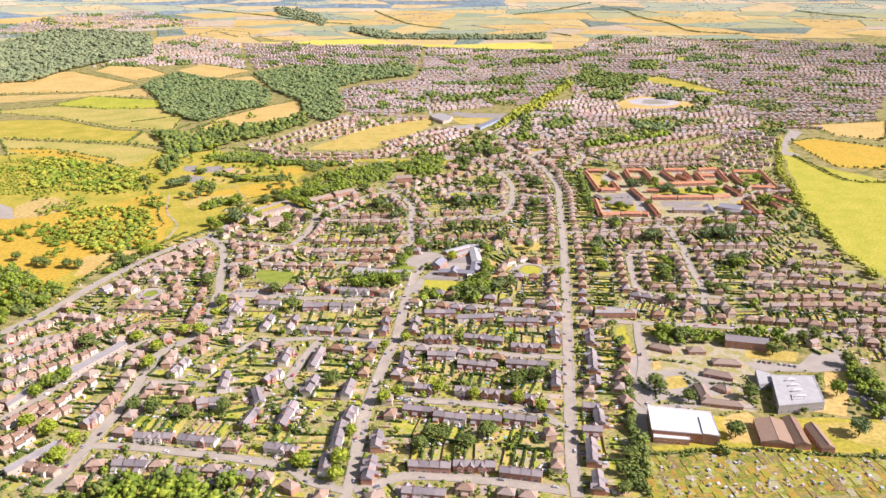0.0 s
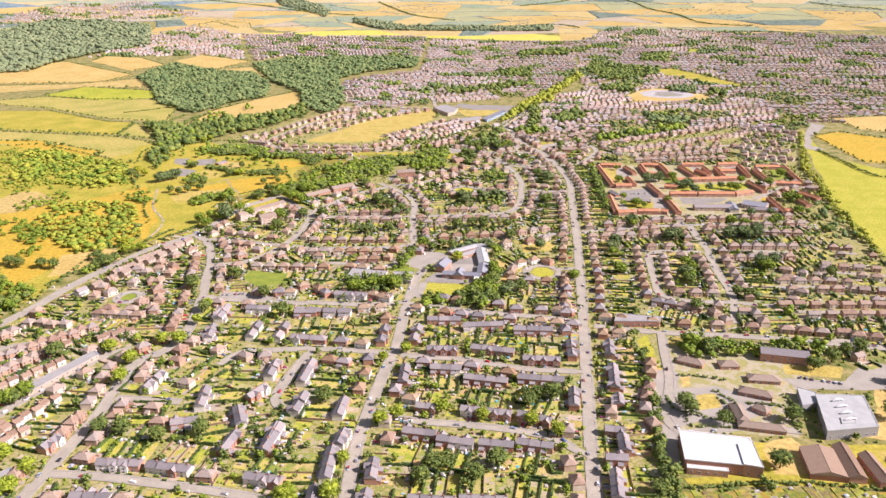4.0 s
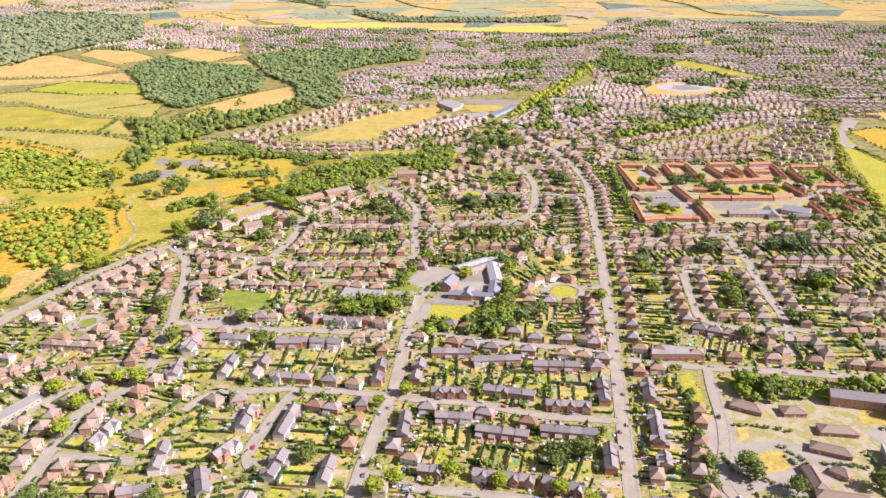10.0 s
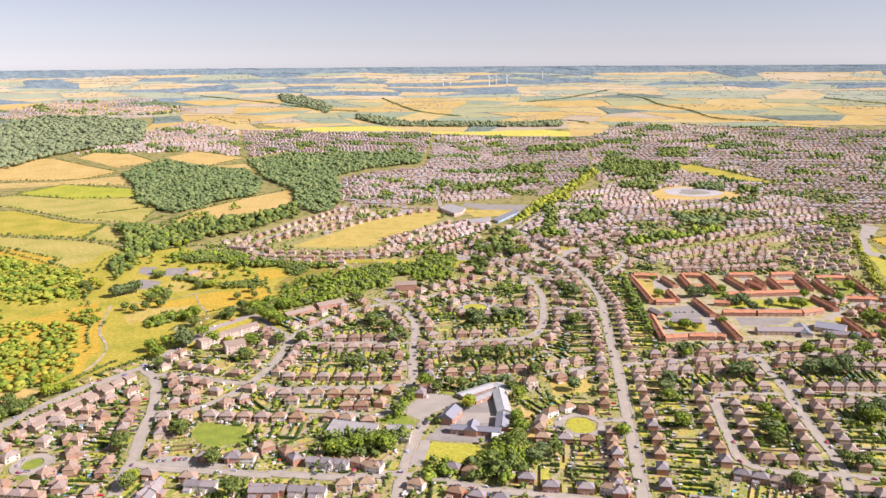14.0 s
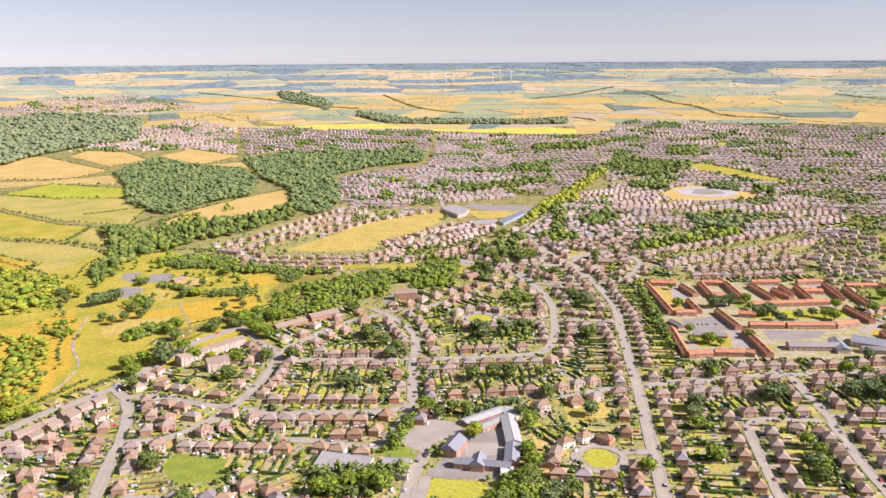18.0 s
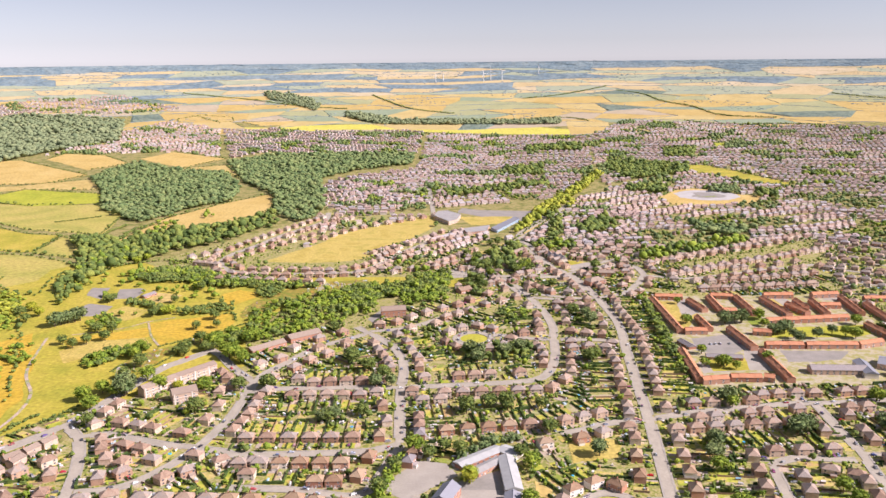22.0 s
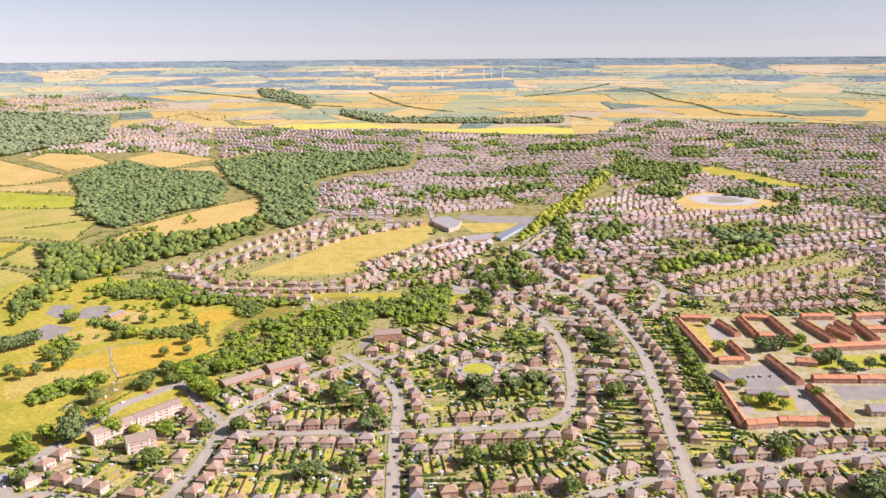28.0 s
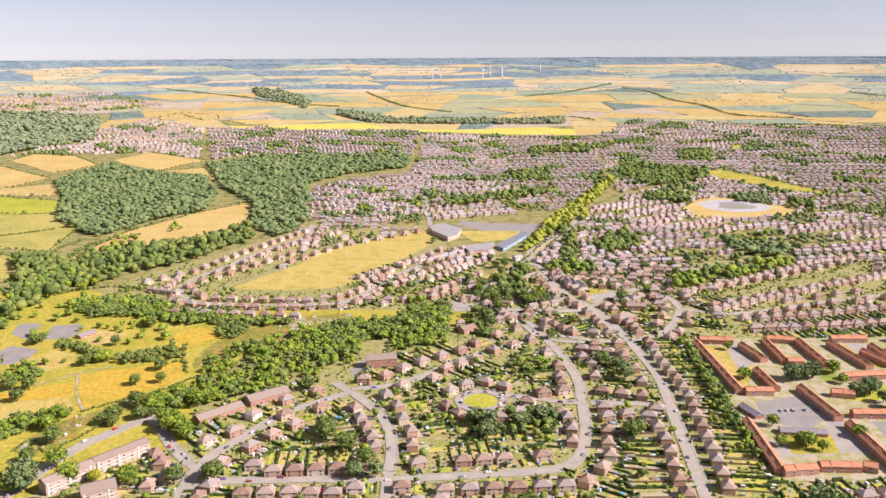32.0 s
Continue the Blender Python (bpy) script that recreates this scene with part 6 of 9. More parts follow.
for name, g, words, cat in (("garden_plots", plots, "patchwork of back gardens in green and straw", "gardens"), ("driveways", drives, "paved and gravelled drives before the houses", "driveways"),
                            ("garden_hedges", hedges, "clipped and ragged green garden hedges", "hedges"), ("garden_fences", fences, "brown timber fences between gardens", "fences"),
                            ("garden_sheds", sheds, "small sheds and covers in back gardens", "sheds"), ("garden_pools", pools, "round blue paddling pools and trampolines", "pools")):
    tagged(part(name, g), words, cat, kind="stuff")


# ---- trees ----
def blob(subdiv):
    bm = bmesh.new()
    bmesh.ops.create_icosphere(bm, subdivisions=subdiv, radius=1.0)
    v = np.array([q.co[:] for q in bm.verts])
    f = [tuple(q.index for q in fc.verts) for fc in bm.faces]
    bm.free()
    return v, f


BLOB1, BLOB2 = blob(1), blob(2)


def crown(n, tall=1.0, leaves=0, mesh=BLOB1, fine=1.0):
    """Vertices and faces of a crown of radius about 1 and height about 2 * tall, its foot at 0: clumps round a core, and loose sprays."""
    vs, fs = [], []
    for k in range(n):
        if k == 0:
            c, s = np.array([0, 0, tall]), 0.72 if fine == 1 else 0.6
        else:
            a, e = rng.uniform(0, 2 * math.pi), rng.uniform(-0.5, 1.0)
            q = rng.uniform(0.45, 0.72)
            c = np.array([q * math.cos(a) * math.cos(e), q * math.sin(a) * math.cos(e), tall + q * math.sin(e) * tall])
            s = rng.uniform(0.26, 0.46) * fine
        v = mesh[0] * (s * rng.uniform(0.75, 1.25, (len(mesh[0]), 1)))
        v = v * (1, 1, 0.9 * tall) + c
        o = sum(len(x) for x in vs)
        vs.append(v)
        fs += [tuple(o + i for i in fc) for fc in mesh[1]]
    for k in range(leaves):
        d = rng.normal(size=3)
        d /= np.linalg.norm(d)
        c = np.array([0, 0, tall]) + d * rng.uniform(0.72, 1.05) * (1, 1, tall)
        q = rng.normal(size=(4, 3)) * 0.11
        o = sum(len(x) for x in vs)
        vs.append(c + q)
        fs.append((o, o + 1, o + 2))
        fs.append((o, o + 2, o + 3))
    return np.concatenate(vs), fs


CROWNS = [crown(13, leaves=34, fine=0.78) for _ in range(8)]
MID = [crown(9, leaves=8, fine=0.85) for _ in range(8)]
FEW = [crown(3) for _ in range(6)]
SMALL = [crown(4) for _ in range(6)]
TINY = [crown(2) for _ in range(6)]


class Wood:
    """Many crowns in one mesh."""
    def __init__(self):
        self.v, self.f, self.n = [], [], 0

    def add(self, shape, x, y, z, r, h):
        v, f = shape
        a = rng.uniform(0, 2 * math.pi)
        c, s = math.cos(a), math.sin(a)
        q = np.column_stack([x + r * (v[:, 0] * c - v[:, 1] * s), y + r * (v[:, 0] * s + v[:, 1] * c), z + v[:, 2] * h / 2])
        self.v.append(q)
        self.f.append(np.array(f) + self.n)
        self.n += len(v)

    def finish(self, name, mat, words, cat):
        if not self.v:
            return
        v, f = np.concatenate(self.v), np.concatenate(self.f)
        me = bpy.data.meshes.new(name)
        me.vertices.add(len(v))
        me.vertices.foreach_set("co", v.ravel())
        me.loops.add(f.size)
        me.loops.foreach_set("vertex_index", f.ravel())
        me.polygons.add(len(f))
        me.polygons.foreach_set("loop_start", np.arange(0, f.size, 3))
        me.materials.append(M[mat])
        if mat in ("dark", "hazy", "hazed_wood"):
            me.polygons.foreach_set("use_smooth", np.ones(len(f), bool))
        me.update(calc_edges=True)
        me.validate()
        return tagged(new(name, me), words, cat, kind="stuff")


WOOD_WORDS = {"mixed": "broadleaf wood of mixed green crowns", "dark": "dense dark green broadleaf wood", "bright": "belt of sunlit green broadleaf trees",
              "hazy": "wood on the far slope, greyed and paled for haze", "park": "scattered bushes and trees on the park grass", "scrub": "yellow-green scrub and thicket on the hillside", "thicket": "dense yellow-green thicket on the hillside", "yellow": "avenue of broadleaf trees along the boulevard"}


def wood(kind, gap, *poly):
    poly = list(poly)
    p = np.array(poly)
    far = p[:, 1].mean() > 1500
    plain = far or p[:, 1].mean() > 1050
    gap = gap * (1.15 if far and kind == "dark" else 1.4 if far else 1.0)
    w, other = Wood(), Wood()                     # other: the darker trees that stand among the bright ones
    for x in np.arange(p[:, 0].min(), p[:, 0].max(), gap):
        ys = np.arange(p[:, 1].min(), p[:, 1].max(), gap)
        xs = x + rng.uniform(-0.45, 0.45, len(ys)) * gap
        ys = ys + rng.uniform(-0.45, 0.45, len(ys)) * gap
        for a, b in zip(xs[inside(poly, xs, ys)], ys[inside(poly, xs, ys)]):
            if taken(a, b) in (1, 2):
                continue
            lump = noise.noise((a / 38, b / 38, 0)) + 0.6 * noise.noise((a / 16, b / 16, 7))
            if kind == "scrub" and lump < -0.42 + rng.uniform(-0.12, 0.12):
                continue
            if kind == "thicket" and lump < -0.4 + rng.uniform(-0.1, 0.1):
                continue
            if kind == "park" and rng.random() < 0.93 + 0.35 * noise.noise((a / 60, b / 60, 9)):
                continue
            if kind == "bright" and rng.random() < 0.12:
                continue
            big = 1.0 + 0.35 * noise.noise((a / 60, b / 60, 13))
            r = gap * (rng.uniform(0.62, 1.0) if kind in ("dark", "hazy") else rng.uniform(0.45, 0.9)) * big
            h = gap * rng.uniform(0.85, 1.5) * big
            if kind == "scrub":
                q = (0.55 + 0.6 * max(0, lump)) * rng.uniform(0.6, 1.25)
                r, h = gap * 0.8 * q, gap * 0.85 * q
            elif kind == "thicket":
                q = rng.uniform(0.55, 1.35)
                r, h = r * q, h * 0.7 * q
            elif rng.random() < 0.1:                   # a taller tree stands out here and there
                r, h = r * 1.25, h * 1.45
            (other if kind in ("bright", "scrub", "thicket") and noise.noise((a / 25, b / 25, 31)) + rng.uniform(-0.25, 0.25) > 0.12 else w).add((TINY if b > 2600 or far and kind == "dark" else FEW if far and kind != "scrub" else SMALL if kind in ("scrub", "thicket") or b > 1500 else MID if plain else CROWNS)[rng.integers(6)], a, b, height(a, b) - 0.3, r, h)
    if kind != "park":
        mark(poly, 4)
    # far belts of the bright kind take the duller mixed green, mimicking haze
    w.finish("scrub" if kind == "scrub" else "woodland", "bright" if kind == "park" else "mixed" if kind == "bright" and p[:, 1].mean() > 1650 else "scrub" if kind in ("yellow", "thicket") else kind, WOOD_WORDS[kind], "trees")
    other.finish("woodland", "mixed" if kind == "bright" else "bright", "darker green trees among the brighter ones", "trees")


def hedge_line(tall, *pts):
    w = Wood()
    for q in smooth(pts, tall * 1.1):
        w.add((MID if q[1] < 1450 else SMALL)[rng.integers(6)], q[0] + rng.uniform(-1, 1), q[1] + rng.uniform(-1, 1), height(*q) - 0.3, tall * rng.uniform(0.5, 0.9), tall * rng.uniform(0.7, 1.3))
    w.finish("hedgerow", "mixed", "hedgerow of bushes along a field edge", "hedge")


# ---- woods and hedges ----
wood('hazy', 10, (-1831, 3154), (-1707, 3648), (-1487, 3690), (-1271, 3641), (-1118, 3182), (-1197, 3077), (-1272, 2837), (-1281, 2567), (-1433.5, 2499.2))
wood('dark', 8.5, (-898.5, 2436.5), (-905, 2603), (-878, 2726), (-711, 2578), (-578, 2513), (-480.9, 2291.3), (-453.8, 2101.4), (-527.3, 2003.6), (-543.8, 1913.5), (-573.5, 1876.0), (-692.5, 2009.2), (-793.9, 2257.2))
wood('dark', 8.5, (-624, 2722), (-530, 2846), (-343, 2588), (-261.7, 2133.4), (-242.9, 1951.6), (-269.1, 1866.3), (-333.2, 1954.7), (-382.6, 2178.6), (-485.3, 2350.0))
wood('dark', 9, (-514, 2879), (-298, 2898), (-93, 2864), (-90, 2673), (-241, 2548), (-317.1, 2405.1), (-444, 2556))
wood('bright', 9, (-27.4, 812.8), (-15.2, 828.4), (5.1, 828.3), (39.4, 812.3), (36.0, 797.4), (-26.8, 797.8))
wood('bright', 9, (17.8, 828.2), (43.0, 861.9), (57.8, 850.1), (44.4, 812.3), (24.6, 812.4))
wood('bright', 8, (200.2, 732.7), (242.8, 724.4), (330.2, 711.8), (324.5, 697.6), (272.3, 698.5), (212.1, 692.5))
wood('bright', 11, (-246.2, 482.4), (-202.1, 485.6), (-148.8, 481.2), (-141.0, 449.2), (-237.5, 450.4))
wood('bright', 8, (-518.7, 1624.5), (-513.8, 1775.2), (-444.7, 1807.0), (-340.5, 1954.9), (-308.3, 1856.4), (-368.1, 1707.1), (-426.2, 1649.8), (-471.3, 1570.6), (-486.6, 1534.0))
wood('bright', 8, (-399.8, 890.0), (-382.5, 916.6), (-379.7, 952.9), (-398.7, 930.8))
wood('yellow', 7, (112.9, 1756.6), (161.8, 1887.9), (224.5, 1999.8), (270.6, 2103.6), (256.4, 2023.8), (200.8, 1908.2), (141.3, 1791.0))
wood('mixed', 8, (31.1, 1534.5), (82.6, 1594.0), (90.9, 1647.9), (102.2, 1580.9), (94.7, 1510.7), (37.1, 1523.0))
wood('bright', 8, (224.0, 1820.6), (301.7, 1878.5), (295.9, 1781.5), (227.7, 1731.4))
wood('dark', 9, (428.0, 1815.1), (492.5, 1794.6), (522.8, 1757.9), (458.6, 1709.3), (417.6, 1760.6))
wood('bright', 7, (290.1, 1624.1), (378.0, 1636.0), (489.6, 1708.5), (484.1, 1677.4), (363.8, 1595.5), (279.2, 1547.5))
wood('bright', 8, (-26.1, 840.7), (-8.1, 826.2), (33.9, 811.7), (42.0, 834.6), (20.7, 844.5), (43.8, 873.9), (53.2, 843.9), (47.9, 811.4), (-21.8, 806.5))
wood('mixed', 8, (-112.9, 877.2), (-68.4, 881.4), (-38.5, 886.0), (-37.8, 865.4), (-106.8, 854.9))
wood('mixed', 8, (-117.4, 863.0), (-83.2, 868.8), (-53.5, 868.6), (-53.7, 834.1), (-106.7, 845.5))
wood('bright', 7, (-117.6, 1433.0), (-100.6, 1414.3), (-99.9, 1379.6), (-119.2, 1397.0))
wood('mixed', 8, (6.8, 1200.5), (39.0, 1210.6), (82.3, 1209.9), (74.7, 1169.8), (27.0, 1161.1), (10.6, 1180.3))
wood('bright', 8, (52.9, 1329.9), (94.8, 1321.8), (89.3, 1280.6), (57.8, 1294.4))
wood('bright', 7, (246.5, 1425.6), (241.0, 1348.5), (238.6, 1290.2), (229.4, 1206.2), (227.1, 1152.1), (216.1, 1118.0), (218.7, 1152.2), (219.4, 1190.7), (228.4, 1290.4), (231.9, 1364.6))
wood('yellow', 7, (697.4, 1659.0), (597.6, 1367.8), (530.2, 1100.7), (499.6, 934.6), (502.1, 858.2), (492.5, 858.4), (495.4, 955.7), (518.2, 1101.0), (583.0, 1368.3))
hedge_line(5, (660.9, 1484.6), (664.5, 1407.6), (675.3, 1302.9), (730.7, 1286.4))
hedge_line(4, (-353.9, 1015.0), (-322.8, 1066.2))
hedge_line(4, (-731.1, 1890.4), (-665.5, 1941.9))
hedge_line(5, (-570.0, 1656.6), (-591.6, 1782.7), (-582.2, 1856.4))
hedge_line(6, (-546.2, 1685.0), (-552.8, 1817.6), (-504.4, 1894.6))
hedge_line(5, (-565.2, 1577.6), (-496.0, 1507.7), (-484.5, 1552.1), (-431.2, 1587.1), (-384.7, 1573.7))
hedge_line(4, (-426.8, 864.8), (-385.7, 970.7), (-351.7, 1050.7))
wood('bright', 8, (363.9, 656.8), (375.7, 663.0), (368.9, 592.6), (345.6, 547.9), (342.6, 557.5), (352.4, 620.7))
wood('bright', 7, (-454.0, 1522.2), (-409.4, 1549.6), (-356.1, 1531.3), (-293.6, 1476.6), (-226.4, 1455.6), (-169.7, 1444.9), (-166.4, 1426.3), (-281.9, 1437.7), (-372.0, 1478.2), (-431.8, 1479.4))
wood('bright', 7, (-526.7, 1570.0), (-528.9, 1648.3), (-526.3, 1691.9), (-533.7, 1773.0), (-498.0, 1755.0), (-428.3, 1674.6), (-461.8, 1619.4), (-493.4, 1557.3))
wood('mixed', 8, (453, 2690), (551, 2647), (655, 2596), (611.5, 2440.3), (443.0, 2347.2), (423, 2522))
wood('mixed', 8, (675, 2941), (787, 2958), (716, 2741), (631, 2737))
wood('dark', 8, (924, 3070), (966, 3043), (910, 2897), (859, 2913))
wood('mixed', 8, (-3.0, 2199.5), (100.1, 2242.4), (243.5, 2337.4), (235.9, 2263.2), (118.2, 2195.4), (6.7, 2121.4))
wood('mixed', 8, (159, 2559), (263, 2572), (246.0, 2440.9), (152.9, 2413.9))
wood('mixed', 9, (261, 3026), (439, 3095), (421, 2905), (248, 2905))
wood('dark', 8, (595.0, 2224.4), (647.2, 2206.9), (638.8, 2133.6), (578.8, 2164.5))
wood('mixed', 8, (675.7, 2160.9), (738.2, 2173.2), (684.8, 2077.5), (651.7, 2092.0))
wood('mixed', 8, (411.1, 2263.3), (509.5, 2243.4), (467.8, 2139.6), (393.9, 2171.0))
wood('mixed', 7, (242.0, 1373.7), (233.7, 1292.7), (228.7, 1214.9), (219.4, 1121.5), (214.8, 1117.7), (222.6, 1209.2), (226.7, 1287.4), (235.9, 1361.5))
wood('dark', 6, (3.3, 974.9), (25.6, 994.5), (57.1, 1006.6), (56.8, 997.8), (27.1, 985.5), (5.1, 966.3))
wood('bright', 7, (-59.7, 905.6), (-45.3, 957.4), (-36.7, 971.4), (-31.7, 961.9), (-41.0, 943.7), (-54.3, 901.5))
wood('yellow', 7, (111.4, 1769.0), (188.5, 1999.9), (278.6, 2206.9), (387.6, 2477.0), (391.9, 2415.8), (280.3, 2138.0), (196.7, 1946.4), (117.9, 1743.2))
wood('bright', 8, (-45.8, 1478.6), (-8.3, 1502.9), (6.3, 1462.5), (-21.5, 1407.4))
wood('mixed', 8, (22.9, 1462.2), (38.5, 1480.0), (43.7, 1395.9), (25.6, 1393.7))
wood('mixed', 7, (60.6, 1600.7), (119.9, 1706.7), (121.0, 1619.2), (71.9, 1544.9))
wood('mixed', 7, (181.4, 1897.2), (213.5, 1929.0), (193.4, 1728.9), (166.2, 1705.5))
wood('mixed', 7, (249.3, 1864.2), (295.6, 1894.0), (282.0, 1805.1), (236.3, 1765.8))
hedge_line(8, (-535, 3411), (-170, 3400), (116, 3316), (339, 3266), (503, 3264))
hedge_line(3, (172.0, 630.1), (172.8, 611.2), (190.8, 601.0), (211.3, 592.1))
hedge_line(3, (211.2, 639.6), (220.7, 623.5), (220.6, 609.3))
hedge_line(3, (191.3, 663.5), (210.1, 662.0), (225.9, 655.4))
hedge_line(3, (264.3, 631.6), (263.9, 608.7), (259.2, 587.2))
wood('scrub', 7, (-844.6, 1429.9), (-830.7, 1482.5), (-793.5, 1538.1), (-718.5, 1492.7), (-629.8, 1431.7), (-536.2, 1399.2), (-490.0, 1272.6), (-529.2, 1249.7), (-603.9, 1275.8), (-654.7, 1246.6), (-748.4, 1252.6))
wood('thicket', 7, (-544.7, 1092.5), (-561.2, 1149.2), (-529.1, 1180.4), (-483.4, 1174.2), (-440.1, 1162.8), (-395.4, 1056.3), (-378.6, 1018.2), (-391.5, 988.7), (-410.9, 972.0), (-435.3, 961.3), (-473.8, 995.6), (-510.3, 1036.6))
wood('thicket', 8, (-761.3, 1444.1), (-752.1, 1503.0), (-705.6, 1510.7), (-615.8, 1440.9), (-555.0, 1408.0), (-529.2, 1369.8), (-493.6, 1283.3), (-536.2, 1252.8), (-627.2, 1285.9), (-684.3, 1296.7))
wood('park', 5, (-662.5, 1255.1), (-540.1, 1262.1), (-460.7, 1251.4), (-436.2, 1173.4), (-507.7, 1185.5), (-596.8, 1129.5))
wood('park', 5, (-571.7, 1081.3), (-506.8, 1036.5), (-436.8, 957.8), (-452.1, 923.3), (-498.3, 940.9))
wood('park', 6, (-678.0, 1122.7), (-561.0, 1128.0), (-494.3, 1012.3), (-517.2, 958.1), (-619.7, 1015.2))
wood('park', 6, (-478.8, 1248.3), (-433.0, 1247.0), (-402.9, 1138.0), (-442.9, 1162.3))
wood('bright', 8, (-573.9, 905.7), (-519.7, 919.9), (-474.4, 870.8), (-434.3, 844.2), (-424.6, 832.5), (-433.2, 781.7), (-471.2, 721.0))
wood('mixed', 8, (-629.7, 1735.7), (-597.0, 1761.2), (-502.9, 1658.5), (-493.7, 1549.7), (-485.8, 1455.9), (-476.8, 1359.2), (-525.1, 1456.7), (-528.1, 1530.6), (-579.8, 1637.2))
wood('park', 7, (-537.3, 1759.7), (-538.5, 1938.8), (-450.7, 1970.0), (-407.0, 1840.8), (-461.6, 1757.7), (-500.8, 1682.3))
wood('park', 7, (-398.9, 1263.5), (-509.1, 1471.3), (-448.7, 1571.2), (-290.3, 1447.2), (-285.7, 1375.7), (-357.1, 1315.8))
wood('bright', 6, (-372.8, 1180.9), (-361.9, 1193.7), (-343.3, 1211.0), (-320.2, 1221.5), (-302.7, 1210.4), (-320.5, 1192.0), (-357.1, 1152.8))
wood('mixed', 6.5, (-325.2, 1329.7), (-319.5, 1350.7), (-294.6, 1359.7), (-284.1, 1370.8), (-264.9, 1364.0), (-257.9, 1337.5), (-281.4, 1328.9), (-311.4, 1315.0))
wood('mixed', 6, (-396.9, 1364.7), (-399.4, 1387.8), (-385.9, 1380.8), (-355.9, 1357.6), (-337.9, 1348.0), (-329.6, 1329.8), (-360.4, 1348.4))
wood('bright', 7, (-414.0, 1292.0), (-400.3, 1316.5), (-373.5, 1299.4), (-378.1, 1282.2), (-402.3, 1269.8))
wood('bright', 7, (-526.0, 1503.1), (-528.4, 1560.6), (-519.8, 1625.0), (-496.9, 1667.3), (-465.2, 1610.2), (-487.9, 1579.5), (-502.5, 1536.3), (-518.0, 1488.0))
wood('mixed', 7, (-416.6, 1479.7), (-392.0, 1534.0), (-340.0, 1521.4), (-299.5, 1477.4), (-271.1, 1491.5), (-242.6, 1456.1), (-285.6, 1431.9), (-354.2, 1468.3), (-401.5, 1459.2))
wood('mixed', 6, (-267.5, 1466.6), (-257.9, 1491.3), (-225.9, 1465.7), (-212.7, 1408.6), (-230.0, 1383.0), (-245.8, 1409.2))
hedge_line(2.6, (-306.0, 1215.8), (-276.2, 1242.4), (-249.6, 1264.9), (-234.2, 1289.0))
hedge_line(2.2, (-329.2, 1148.0), (-321.2, 1165.9), (-303.8, 1147.6), (-293.0, 1160.9), (-277.2, 1196.5))
hedge_line(3, (-273.5, 1321.5), (-256.8, 1328.5), (-245.3, 1300.0))
wood('mixed', 6, (144.3, 524.9), (154.8, 540.2), (150.2, 517.3), (145.9, 489.0), (140.0, 461.9), (125.4, 462.1), (130.0, 496.1))
wood('mixed', 5, (168.8, 709.9), (174.3, 709.8), (162.6, 640.9), (162.8, 610.5), (154.6, 582.6), (149.6, 540.3), (143.5, 532.5), (149.1, 582.6), (158.6, 641.0))
wood('bright', 7.5, (-234.9, 1328.2), (-214.7, 1367.9), (-173.3, 1390.4), (-142.5, 1419.9), (-108.7, 1443.7), (-59.0, 1446.6), (-15.5, 1492.8), (4.1, 1490.2), (0.3, 1437.8), (-4.3, 1401.2), (-44.3, 1391.5), (-87.2, 1378.7), (-91.6, 1325.7), (-104.2, 1304.5), (-122.8, 1287.2), (-143.5, 1287.6), (-158.4, 1259.7), (-193.4, 1241.1), (-217.1, 1223.3), (-231.5, 1209.4), (-243.2, 1223.7), (-229.6, 1248.7), (-226.0, 1273.3), (-227.6, 1292.9))
wood('bright', 8, (-61.6, 1385.0), (-9.1, 1397.8), (2.6, 1387.2), (-3.4, 1370.6), (-54.0, 1352.3))
wood('mixed', 7.5, (-142.5, 1419.9), (-108.7, 1443.7), (-59.0, 1446.6), (-15.5, 1492.8), (4.1, 1490.2), (0.3, 1437.8), (-4.3, 1401.2), (-44.3, 1391.5), (-87.2, 1378.7), (-98.4, 1348.4), (-124.0, 1372.8))
hedge_line(3.4, (150.4, 512.9), (195.7, 516.7), (238.5, 518.3), (278.0, 511.9), (324.5, 506.2))
hedge_line(2.6, (178.8, 600.7), (178.3, 589.5), (193.7, 585.6), (212.6, 586.2))
hedge_line(3, (231.5, 619.3), (251.3, 617.0), (257.3, 609.1), (255.9, 579.3))
hedge_line(2.5, (211.3, 627.7), (214.7, 615.6), (215.9, 609.7))
hedge_line(8, (14.3, 3647.5), (252.2, 3687.6), (474.9, 3733.2), (568.2, 3643.9))
hedge_line(8, (811.4, 4286.3), (915.0, 4187.9), (959.6, 4029.1), (1048.3, 3890.6), (1108.8, 3668.3), (1280.7, 3566.4))
hedge_line(8, (1676.6, 3964.5), (1775.3, 3849.9), (1894.0, 3735.6))
hedge_line(8, (778.6, 4378.7), (550.9, 4250.5), (367.8, 4191.3))
hedge_line(8, (931.2, 3576.9), (1038.9, 3467.8), (1260.6, 3422.7), (1472.8, 3299.5))
hedge_line(8, (-1211.0, 4229.5), (-894.5, 4158.8), (-628.2, 4040.2), (-431.5, 3993.1))
hedge_line(8, (-338.4, 4291.1), (-148.5, 3999.6), (38.9, 3869.4))
wood('hazy', 8, (-852.1, 4301.2), (-726.0, 4285.5), (-609.9, 4196.9), (-546.5, 4037.2), (-557.7, 3938.4), (-675.5, 4074.1), (-805.5, 4175.0))
wood('hazy', 8, (-425.7, 3908.0), (-329.8, 3873.0), (-184.0, 3717.6), (-8.7, 3727.3), (165.3, 3692.3), (471.9, 3706.3), (452.5, 3575.0), (159.5, 3585.1), (-93.5, 3609.3), (-264.3, 3624.7), (-413.6, 3806.3))
